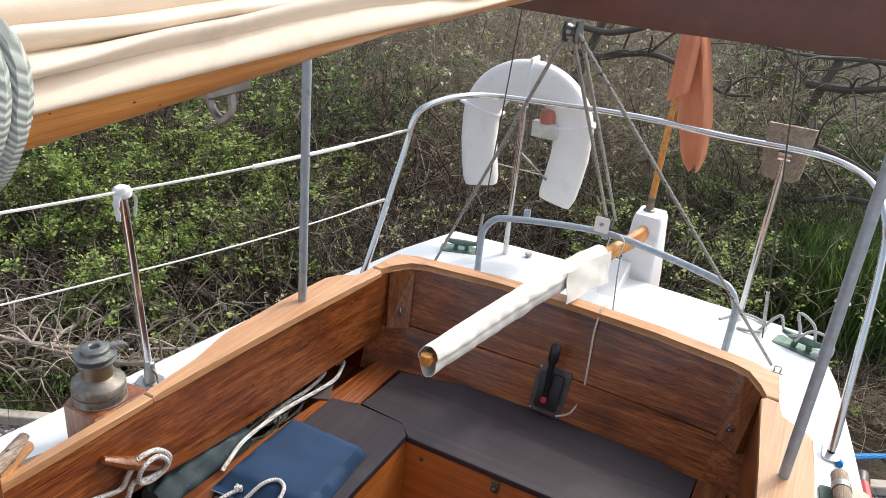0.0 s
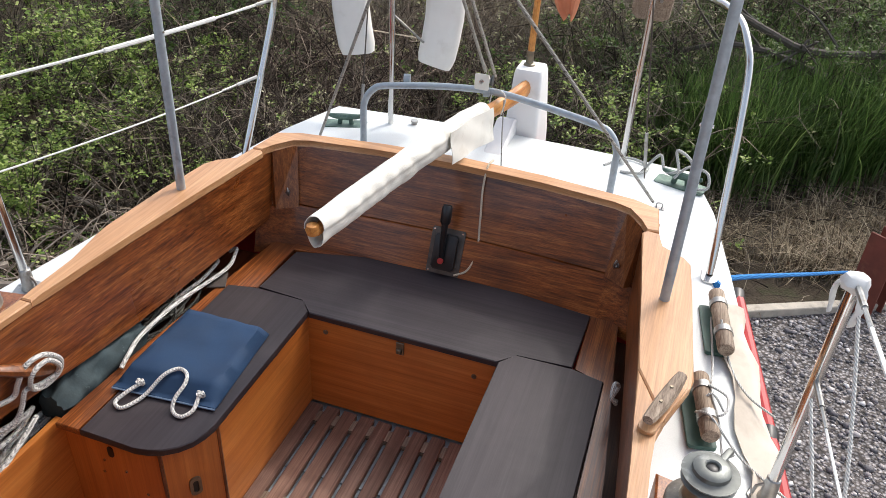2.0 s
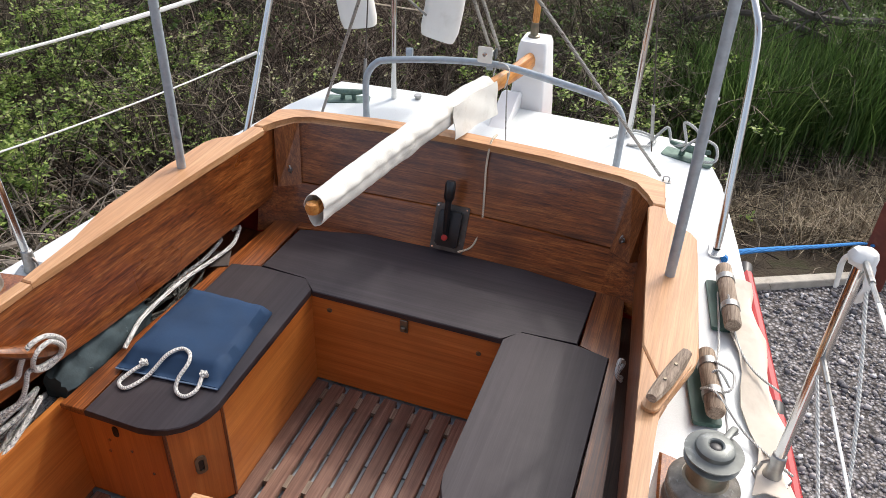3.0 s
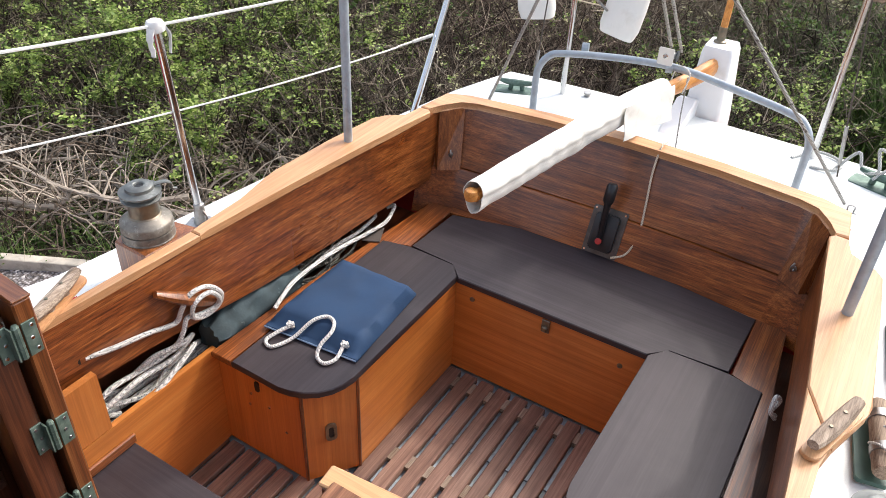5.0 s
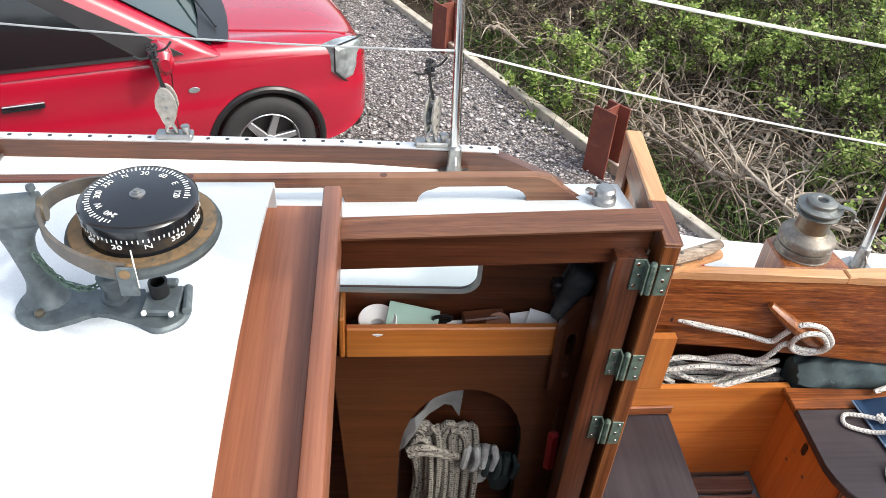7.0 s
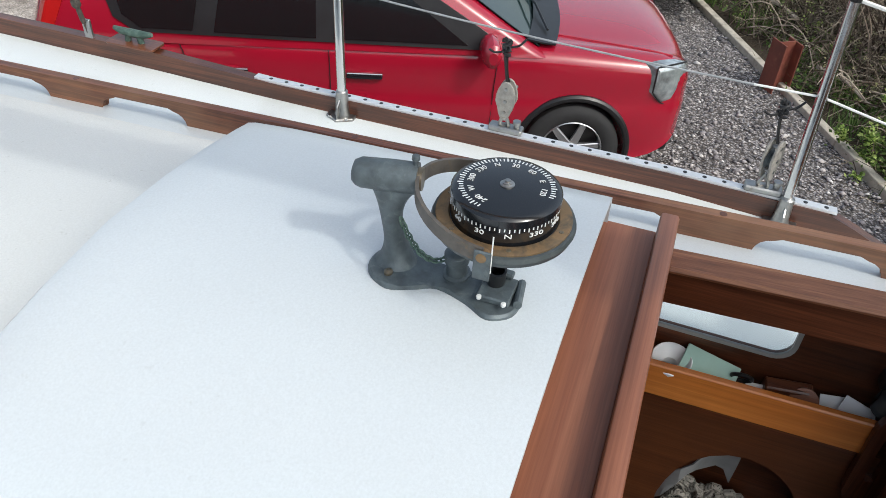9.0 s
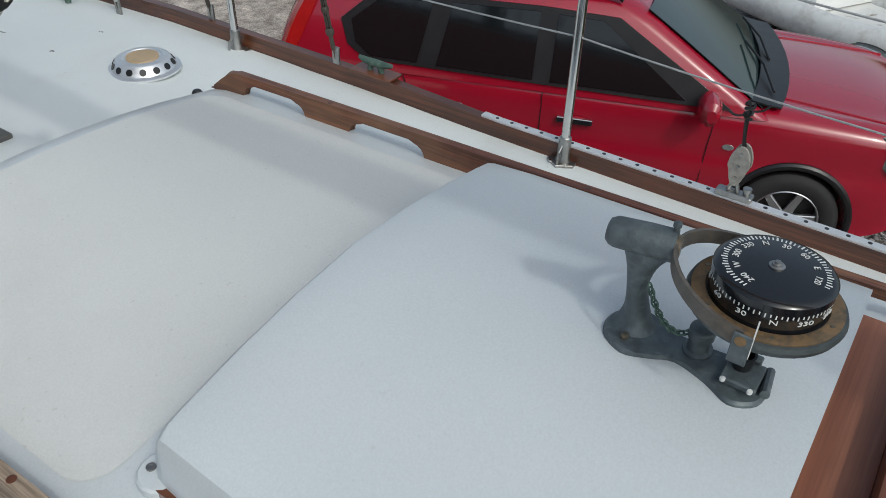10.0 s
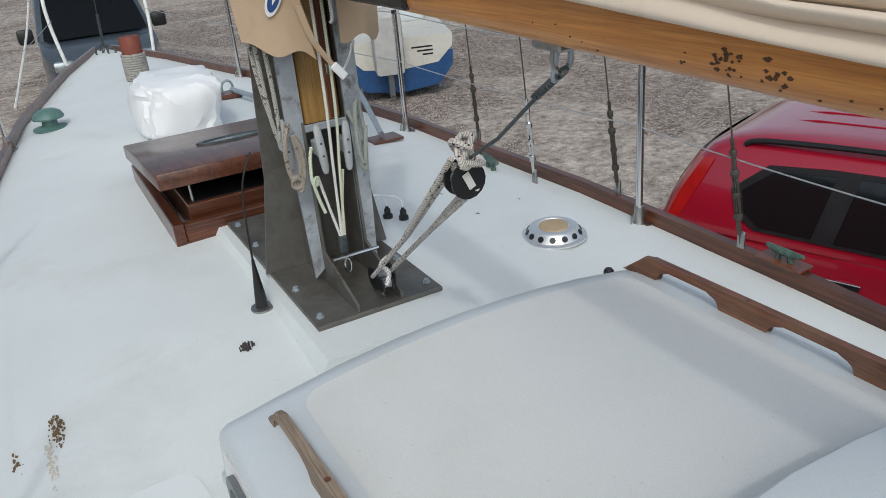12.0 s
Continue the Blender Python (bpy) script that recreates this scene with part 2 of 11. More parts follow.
SEAT = {a: wood("dark_stained_seat_board_" + a, (0.022, 0.016, 0.020), (0.032, 0.0245, 0.030), (0.050, 0.040, 0.047), a, 0.44, 0.0, grain=0.8, stain=0.30, stain_col=(0.105, 0.088, 0.088), streak=0.28) for a in "xy"}
SOLE_WOOD = {"y": wood("oiled_sole_slat", (0.15, 0.080, 0.057), (0.29, 0.165, 0.120), (0.42, 0.27, 0.205), "y", 0.55, 0.0, stain=0.5)}
GREY_OAK = wood("bare_weathered_wood", (0.25, 0.185, 0.130), (0.41, 0.325, 0.245), (0.56, 0.47, 0.375), "y", 0.75, 0.0, stain=0.4, stain_col=(0.12, 0.08, 0.05), streak=0.8)
WORN_CAP = wood("worn_tan_cap", (0.12, 0.044, 0.019), (0.22, 0.090, 0.042), (0.38, 0.19, 0.098), "y", 0.5, 0.1, stain=0.5, stain_col=(0.13, 0.05, 0.024), streak=0.6)
WORN_RAIL = wood("worn_mahogany_rail", (0.070, 0.022, 0.010), (0.150, 0.047, 0.020), (0.27, 0.105, 0.045), "y", 0.42, 0.2, stain=0.55, stain_col=(0.33, 0.19, 0.105), streak=0.9)
GELCOAT = plain("white_gelcoat", (0.61, 0.652, 0.675), 0.30, vary=0.02, scale=2.5, dirt=(0.58, 0.615, 0.63), dirt_at=(0.50, 1.0), dirt_scale=1.2, speck=0.12)
DECK_PAINT = plain("white_deck_paint", (0.71, 0.742, 0.735), 0.5, vary=0.03, scale=3, dirt=(0.58, 0.585, 0.55), dirt_at=(0.55, 0.9), relief=0.1, relief_scale=260, dirt_scale=2.2, speck=0.3)
GREY_NONSLIP = plain("pale_grey_nonslip_paint", (0.66, 0.672, 0.655), 0.62, vary=0.02, scale=3, dirt=(0.56, 0.565, 0.54), dirt_at=(0.5, 0.9), relief=0.2, relief_scale=420, dirt_scale=1.6, speck=0.3)
STAINLESS = plain("stainless_steel", (0.62, 0.62, 0.61), 0.16, 1.0, vary=0.08)
DULL_STEEL = plain("dull_steel", (0.36, 0.36, 0.35), 0.4, 1.0, vary=0.2, scale=30, dirt=(0.2, 0.15, 0.11), dirt_at=(0.55, 0.8), dirt_scale=25)
GALV = plain("galvanised_steel", (0.37, 0.42, 0.46), 0.48, 0.45, vary=0.14, scale=40, dirt=(0.20, 0.20, 0.20), dirt_at=(0.6, 0.8), dirt_scale=30)
BRONZE = plain("dull_bronze", (0.23, 0.19, 0.14), 0.42, 0.8, vary=0.25, scale=30, dirt=(0.10, 0.14, 0.11), dirt_at=(0.5, 0.75), dirt_scale=18)
VERDIGRIS = plain("green_bronze", (0.10, 0.16, 0.13), 0.55, 0.5, vary=0.25, scale=30, dirt=(0.22, 0.3, 0.25), dirt_at=(0.5, 0.8), dirt_scale=30)
IRON_GREY = plain("dark_grey_cast_metal", (0.075, 0.09, 0.095), 0.5, 0.5, vary=0.25, scale=30, dirt=(0.16, 0.17, 0.16), dirt_at=(0.5, 0.8), dirt_scale=30)
BLACK = plain("black_plastic", (0.012, 0.012, 0.013), 0.35, vary=0.2)
RUBBER = plain("tyre_rubber", (0.022, 0.022, 0.023), 0.75, vary=0.2, scale=20)
BLACK_GLOSS = plain("black_enamel", (0.010, 0.012, 0.015), 0.18, vary=0.15, coat=0.3)
WHITE_PAINT = plain("white_paint", (0.80, 0.80, 0.79), 0.4, vary=0.03, dirt=(0.6, 0.58, 0.53), dirt_at=(0.58, 0.9), dirt_scale=9)
WHITE_PLASTIC = plain("white_plastic", (0.82, 0.83, 0.84), 0.35, vary=0.03)
CREAM_CANVAS = plain("cream_canvas", (0.80, 0.78, 0.71), 0.85, vary=0.06, dirt=(0.52, 0.48, 0.38), dirt_at=(0.55, 0.9), relief=0.25, relief_scale=500, dirt_scale=11)
TAN_SAIL = plain("tan_sail_cover_canvas", (0.72, 0.61, 0.49), 0.85, vary=0.05, scale=5, dirt=(0.48, 0.38, 0.29), dirt_at=(0.55, 0.9), relief=0.2, relief_scale=600, dirt_scale=6)
BOOM_WOOD = wood("orange_varnished_spruce", (0.46, 0.165, 0.032), (0.66, 0.285, 0.066), (0.77, 0.39, 0.110), "y", 0.38, 0.25, stain=0.45, stain_col=(0.30, 0.10, 0.022), streak=0.4)
BLUE_CLOTH = plain("navy_blue_cloth", (0.012, 0.045, 0.108), 0.75, vary=0.14, scale=7, relief=0.25, relief_scale=600)
GREEN_CLOTH = plain("faded_green_black_cloth", (0.040, 0.062, 0.068), 0.8, vary=0.35, scale=18, dirt=(0.17, 0.24, 0.25), dirt_at=(0.64, 0.74), relief=0.3, dirt_scale=30)
ORANGE_CLOTH = plain("faded_orange_cloth", (0.60, 0.23, 0.12), 0.85, vary=0.1, scale=6)
ROPE_WHITE = rope_mat("white_rope", (0.78, 0.77, 0.72))
ROPE_FLECK = rope_mat("flecked_white_rope", (0.68, 0.67, 0.63), (0.10, 0.11, 0.13))
ROPE_GREY = rope_mat("grey_braided_rope", (0.44, 0.43, 0.39), (0.12, 0.10, 0.09), 90)
ROPE_TAN = rope_mat("tan_cord", (0.74, 0.62, 0.47))
ROPE_BLUE = rope_mat("blue_rope", (0.04, 0.22, 0.55))
WIRE = plain("white_coated_wire", (0.74, 0.75, 0.72), 0.5, vary=0.1, scale=30)
STEEL_WIRE = plain("steel_wire", (0.11, 0.095, 0.08), 0.5, 0.6, vary=0.3, scale=40)
RUST = plain("rust_red_primer", (0.17, 0.045, 0.028), 0.7, vary=0.25, scale=6, dirt=(0.26, 0.10, 0.05), dirt_at=(0.55, 0.8), dirt_scale=9)
RED_PAINT = plain("red_hull_paint", (0.42, 0.02, 0.022), 0.35, vary=0.12, dirt=(0.6, 0.5, 0.48), dirt_at=(0.66, 0.72), dirt_scale=14)
# ---- ground ----
GROUND = -1.55
EDGE_P, EDGE_D = Vector((-3.74, 2.19, 0)), Vector((0.889, 0.457, 0)).normalized()
EDGE_N = Vector((-EDGE_D.y, EDGE_D.x, 0))


def beyond(x, y):
    """Metres behind the timber edging; below nought on the gravel side."""
    return (Vector((x, y, 0)) - EDGE_P).dot(EDGE_N)


def ground_z(x, y):
    d = beyond(x, y)
    z = GROUND
    if d > 0:
        z += -0.12 * min(d, 1) + 0.10 * noise.noise((x * 0.5, y * 0.5, 3)) + max(d - 3.0, 0) * 0.05
    else:
        z += 0.03 * noise.noise((x * 0.3, y * 0.3, 1))
        up, over = min(1.0, max(0.0, (-y - 9.0) / 6.0)), min(1.0, max(0.0, (x + 4.5) / 2.5))
        z += 0.6 * up * up * (3 - 2 * up) * over * over * (3 - 2 * over)
    return z


def ground_material():
    mt, nt, b = shader("gravel_sand_and_soil", 0.9, spec=0.2)
    v = coords(nt)
    vor = nt.nodes.new("ShaderNodeTexVoronoi")
    vor.inputs["Scale"].default_value = 44
    nt.links.new(v, vor.inputs["Vector"])
    stones = ramp(nt, vor.outputs["Color"], [(0.1, (0.13, 0.128, 0.132)), (0.5, (0.29, 0.272, 0.268)), (0.95, (0.54, 0.505, 0.49))])
    gaps = ramp(nt, vor.outputs["Distance"], [(0.25, (1, 1, 1)), (0.6, (0.3, 0.28, 0.26))])
    gravel = mix(nt, stones, gaps, 1.0, "MULTIPLY")
    sand = ramp(nt, noise_of(nt, v, 3.0, 8, 0.7), [(0.3, (0.33, 0.285, 0.24)), (0.7, (0.58, 0.515, 0.455))])
    grit = ramp(nt, noise_of(nt, v, 60, 4, 0.7), [(0.35, (0.48, 0.48, 0.48)), (0.62, (1.15, 1.15, 1.15))])
    sand = mix(nt, sand, grit, 1.0, "MULTIPLY")
    soil = ramp(nt, noise_of(nt, v, 2.2, 8, 0.7), [(0.3, (0.025, 0.019, 0.013)), (0.55, (0.065, 0.05, 0.034)), (0.75, (0.045, 0.06, 0.02))])
    geo = nt.nodes.new("ShaderNodeNewGeometry")
    dot = nt.nodes.new("ShaderNodeVectorMath")
    dot.operation = "DOT_PRODUCT"
    dot.inputs[1].default_value = EDGE_N
    nt.links.new(geo.outputs["Position"], dot.inputs[0])

    def step(offset, width, wobble=0.0):
        a = nt.nodes.new("ShaderNodeMath")
        a.operation = "ADD"
        nt.links.new(dot.outputs["Value"], a.inputs[0])
        a.inputs[1].default_value = -offset
        n = nt.nodes.new("ShaderNodeMath")
        n.operation = "MULTIPLY_ADD"
        nt.links.new(noise_of(nt, v, 0.7, 5, 0.6), n.inputs[0])
        n.inputs[1].default_value = wobble
        nt.links.new(a.outputs[0], n.inputs[2])
        r = nt.nodes.new("ShaderNodeMapRange")
        r.inputs[1].default_value, r.inputs[2].default_value = -width, width
        nt.links.new(n.outputs[0], r.inputs[0])
        return r.outputs[0]

    patch = ramp(nt, noise_of(nt, v, 0.33, 6, 0.7, 0.4), [(0.46, (0, 0, 0)), (0.56, (1, 1, 1))])
    coarse = mix(nt, gravel, (1.6, 1.48, 1.35), 1.0, "MULTIPLY")
    sand = mix(nt, sand, coarse, patch)
    mottle = ramp(nt, noise_of(nt, v, 7.0, 6, 0.75), [(0.34, (0.50, 0.48, 0.46)), (0.5, (1.0, 1.0, 1.0)), (0.66, (1.42, 1.40, 1.38))])
    sand = mix(nt, sand, mottle, 1.0, "MULTIPLY")
    edge = EDGE_P.dot(EDGE_N)
    col = mix(nt, sand, gravel, step(edge - 4.8, 0.8, 3.0))
    col = mix(nt, col, soil, step(edge, 0.05))
    nt.links.new(col, b.inputs["Base Color"])
    bump(nt, b, vor.outputs["Distance"], 0.6, 0.012)
    return mt


def build_ground():
    bm = B()
    xs = [-400, -120, -50] + [-30 + i * 0.75 for i in range(70)] + [30, 60, 150, 400]
    ys = [-400, -120, -60, -40] + [-30 + i * 0.75 for i in range(75)] + [35, 60, 150, 400]
    grid = [[bm.verts.new((x, y, ground_z(x, y))) for x in xs] for y in ys]
    for j in range(len(ys) - 1):
        for i in range(len(xs) - 1):
            bm.faces.new((grid[j][i], grid[j][i + 1], grid[j + 1][i + 1], grid[j + 1][i]))
    solo("ground", bm, ground_material(), "gravel yard with sandy track and dark soil under the scrub", "ground", "structure")


build_ground()

# ---- hull and deck ----
BREADTH = [(2.62, 0.80), (2.3, 0.90), (1.83, 0.985), (0.96, 1.12), (0.0, 1.17), (-1.4, 1.17), (-3.0, 1.16), (-4.4, 1.06), (-6.0, 0.80), (-7.4, 0.42), (-8.3, 0.09)]
DECK_Z = [(2.62, 0.585), (1.8, 0.58), (0.96, 0.565), (0.4, 0.60), (0.12, 0.76), (-0.1, 0.823), (-0.5, 0.849), (-1.0, 0.853), (-1.6, 0.857), (-2.0, 0.867), (-4.0, 0.89), (-8.3, 0.97)]
COAM_IN = [(0.0, 0.80), (0.26, 0.79), (0.77, 0.763), (1.07, 0.741), (1.4, 0.709), (1.73, 0.672)]
TRUNK_W = [(0.0, 0.532), (-1.2, 0.552), (-1.9, 0.555), (-2.25, 0.555)]


def deck_z(x, y):
    b = line(BREADTH, y)
    camber = line([(2.6, 0.02), (0.0, 0.0), (-1.9, 0.02), (-2.6, 0.085), (-8.3, 0.03)], y)
    return line(DECK_Z, y) + camber * max(0.0, 1 - (x / b) ** 2)


def build_hull():
    boat = thing("sailing_boat_hull", "white-decked sailing boat hull with red painted sides, standing ashore", "boat hull", (0, 0, GROUND))
    ys = [2.62, 2.3, 1.83, 1.4, 0.96, 0.4, 0, -0.7, -1.4, -2.2, -3, -4.4, -6, -7.4, -8.3]
    bm, loops = B(), []
    for y in ys:
        b, z = line(BREADTH, y), line(DECK_Z, y) - 0.012
        deep = line([(2.62, 0.15), (1.2, -0.45), (-2, -0.75), (-6, -0.4), (-8.3, 0.5)], y)
        prof = [(1.0, z), (1.035, z - 0.08), (1.04, z - 0.3), (0.93, z - 0.62 * (z - deep)), (0.5, deep + 0.1), (0.02, deep)]
        loops.append([(-b * f, y, h) for f, h in prof] + [(b * f, y, h) for f, h in prof[::-1]])
    loft(bm, loops, closed=False)
    bm.faces.new([v for v in bm.verts][:12])
    part("hull_side", bm, RED_PAINT, boat, "red painted hull, chalky and scuffed")
    bm = B()
    loft(bm, [[(-0.05 * w, y, -0.35), (0.05 * w, y, -0.35), (0.09 * w, y, GROUND + 0.02), (-0.09 * w, y, GROUND + 0.02)] for y, w in ((1.0, 0.5), (0.3, 1), (-2.2, 1.2), (-3.2, 0.5))])
    part("keel", bm, RED_PAINT, boat, "long keel standing on the ground")
    # deck, with the cockpit and the cabin left open
    bm = B()
    def strip(ys, inner, outer, n):
        rows = [[bm.verts.new((x, y, deck_z(x, y))) for x in (inner(y) + (outer(y) - inner(y)) * i / n for i in range(n + 1))] for y in ys]
        for a, c in zip(rows, rows[1:]):
            for i in range(n):
                bm.faces.new((a[i], a[i + 1], c[i + 1], c[i]))
    br = lambda y: line(BREADTH, y)
    side = [-2.2 + i * (4.1 / 24) for i in range(25)]
    inner = lambda y: line(TRUNK_W, y) - 0.02 if y < -0.001 else line(COAM_IN, min(y, 1.73)) + 0.01
    for s in (-1, 1):
        strip([y for y in side if y < -0.02] + [-0.005], lambda y: s * inner(y), lambda y: s * br(y), 6)
        strip([0.0, 0.004] + [y for y in side if y > 0.02] + [1.95], lambda y: s * inner(y), lambda y: s * br(y), 6)
    strip([1.95, 2.1, 2.3, 2.5, 2.62], lambda y: -br(y), br, 10)
    strip([-8.3, -7.9, -7.4, -7, -6.5, -6, -5.4, -4.9, -4.4, -3.9, -3.4, -3, -2.7, -2.45, -2.2], lambda y: -br(y), br, 20)
    bmesh.ops.recalc_face_normals(bm, faces=bm.faces[:])
    bmesh.ops.solidify(bm, geom=bm.faces[:], thickness=0.02)
    part("deck", bm, DECK_PAINT, boat, "white painted deck")
    return boat


hull = build_hull()


# ---- cockpit ----
def build_sole():
    sole = thing("cockpit_sole", "slatted dark teak cockpit sole with grey metal bearers", "cockpit floor", (0, 0.8, -0.04), kind="structure")
    bm = B()
    box(bm, (-0.80, -0.05, -0.09), (0.80, 1.45, -0.032))
    part("sole_tray", bm, plain("grey_sole_tray", (0.40, 0.46, 0.49), 0.6, vary=0.25, scale=12), sole)
    for y in (0.25, 0.55, 0.85, 1.12, 1.34):
        bm = B()
        box(bm, (-0.75 if y < 0.7 else -0.33, y - 0.02, -0.034), (0.75 if y < 0.7 else 0.33, y + 0.02, -0.024))
        part("bearer", bm, GALV, sole)
    pitch, w = 0.0665, 0.0505
    for i in range(-12, 13):
        x = i * pitch + 0.0212
        y1 = 1.383 if abs(x) < 0.33 else max(0.705, 0.838 - 1.3 * (abs(x) - w / 2 - 0.335))
        bm = B()
        box(bm, (x - w / 2, 0.06, -0.024), (x + w / 2, y1, 0.0), 0.003)
        part("slat", bm, SOLE_WOOD["y"], sole)
    for i in range(-5, 5):
        x = (i + 0.5) * pitch + 0.0212
        for y in (0.10, 0.52, 0.945, 1.328):
            bm = B()
            box(bm, (x - (pitch - w) / 2, y - 0.025, -0.024), (x + (pitch - w) / 2, y + 0.025, -0.004))
            part("spacer", bm, GREY_OAK, sole)


def seat_outline(s):
    arc = [(-0.48 + 0.15 * math.sin(radians(a)), 0.83 - 0.15 * math.cos(radians(a))) for a in range(0, 91, 15)]
    pts = [(-0.655, 0.68)] + arc + [(-0.33, 1.385), (-0.372, 1.438), (-0.555, 1.442), (-0.655, 1.42)]
    return [(s * x, y) for x, y in pts]


def build_side_seat(s, side):
    seat = thing("cockpit_seat", f"plywood cockpit locker seat with dark stained top on the {side} side", "seat", (s * 0.5, 1.0, 0), group="cockpit seats")
    bm = B()
    prism(bm, seat_outline(s), 0.378, 0.402, 0.003)
    part("seat_top", bm, SEAT["y"], seat, "dark stained seat board with rounded corner")
    bm = B()
    prism(bm, [(s * x, y) for x, y in ((-0.66, 0.682), (-0.66, 1.42), (-0.56, 1.447), (-0.56, 1.74), (-0.655, 1.74), (-0.676, 1.5), (-0.719, 1.04), (-0.738, 0.682))], 0.374, 0.396, 0.003)
    part("trim_strip", bm, TEAK["y"], seat, "varnished teak strip behind the seat")
    bm = B()
    box(bm, (min(s * -0.335, s * -0.353), 0.85, 0), (max(s * -0.335, s * -0.353), 1.392, 0.376))
    part("side_panel", bm, PLY["y"], seat)
    bm = B()
    prism(bm, [(s * x, y) for x, y in ((-0.335, 0.846), (-0.352, 0.856), (-0.446, 0.722), (-0.432, 0.712))], 0, 0.376)
    corner = part("corner_panel", bm, PLY["z"], seat)
    for (x, y) in ((-0.3355, 0.848), (-0.4325, 0.7145)):
        bm = B()
        tube(bm, [(s * x, y, 0), (s * x, y, 0.376)], 0.006, 6)
        part("corner_bead", bm, TEAK["z"], seat)
    bm = B()
    box(bm, (min(s * -0.434, s * -0.752), 0.714, 0), (max(s * -0.434, s * -0.752), 0.732, 0.376))
    front = part("front_panel", bm, PLY["z"], seat)
    m = Matrix.Translation((s * -0.384, 0.777, 0.19)) @ Matrix.Rotation(math.atan2(0.132, 0.097) if s > 0 else -math.atan2(0.132, 0.097) + math.pi, 4, "Z") @ Matrix.Rotation(radians(90), 4, "X")
    bm = B()
    cut(bm, round_rect(-0.017, -0.034, 0.017, 0.034, 0.014), [round_rect(-0.008, -0.022, 0.008, 0.022, 0.007)], -0.006, 0.006, m)
    part("finger_pull", bm, BRONZE, corner, "oval bronze finger pull")
    bm = B()
    cut(bm, round_rect(-0.008, -0.022, 0.008, 0.022, 0.007), [], -0.003, 0.002, m)
    part("pull_recess", bm, BLACK, corner)
    bm = B()
    prism(bm, round_rect(s * -0.60 - 0.009, 0.285, s * -0.60 + 0.009, 0.325, 0.008), -0.001, 0.003, m=Matrix.Translation((0, 0.714, 0)) @ Matrix.Rotation(radians(90), 4, "X"))
    part("slot", bm, BLACK, front, "dark finger slot")
    for dx, z in ((-0.63, 0.26), (-0.56, 0.24), (-0.64, 0.21), (-0.50, 0.17)):
        bm = B()
        lathe(bm, [(0.005, 0), (0.005, 0.002), (0.0, 0.003)], 8, Matrix.Translation((s * dx, 0.714, z)) @ Matrix.Rotation(radians(90), 4, "X"))
        part("screw", bm, STAINLESS, front, "bright screw head")


def build_aft_seat():
    seat = thing("aft_cockpit_seat", "dark stained seat across the cockpit stern over plywood locker", "seat", (0, 1.55, 0), group="cockpit seats")
    bm = B()
    prism(bm, [(-0.327, 1.384), (0.327, 1.384), (0.376, 1.442), (0.552, 1.446), (0.56, 1.735), (0.3, 1.765), (0, 1.772), (-0.3, 1.765), (-0.54, 1.70), (-0.552, 1.447), (-0.376, 1.442)], 0.377, 0.401, 0.003)
    part("seat_top", bm, SEAT["x"], seat)
    bm = B()
    box(bm, (-0.352, 1.392, 0), (0.352, 1.41, 0.376))
    front = part("front_panel", bm, PLY["x"], seat, "varnished plywood locker front")
    bm = B()
    prism(bm, [(-0.66, 1.70), (-0.3, 1.762), (0, 1.775), (0.3, 1.762), (0.66, 1.70), (0.62, 1.9), (-0.62, 1.9)], 0.372, 0.392)
    part("trim_strip", bm, TEAK["x"], seat)
    bm = B()
    box(bm, (-0.014, 1.384, 0.322), (0.014, 1.391, 0.372), 0.002)
    box(bm, (-0.009, 1.374, 0.33), (0.009, 1.386, 0.35), 0.003)
    part("hasp", bm, BRONZE, front, "small bronze hasp")
    for x, z in ((-0.27, 0.33), (0.255, 0.31)):
        bm = B()
        lathe(bm, [(0.009, 0), (0.009, 0.003), (0.006, 0.004), (0.005, 0.001), (0, 0.001)], 12, Matrix.Translation((x, 1.392, z)) @ Matrix.Rotation(radians(90), 4, "X"))
        part("drain_eye", bm, BRONZE, front)


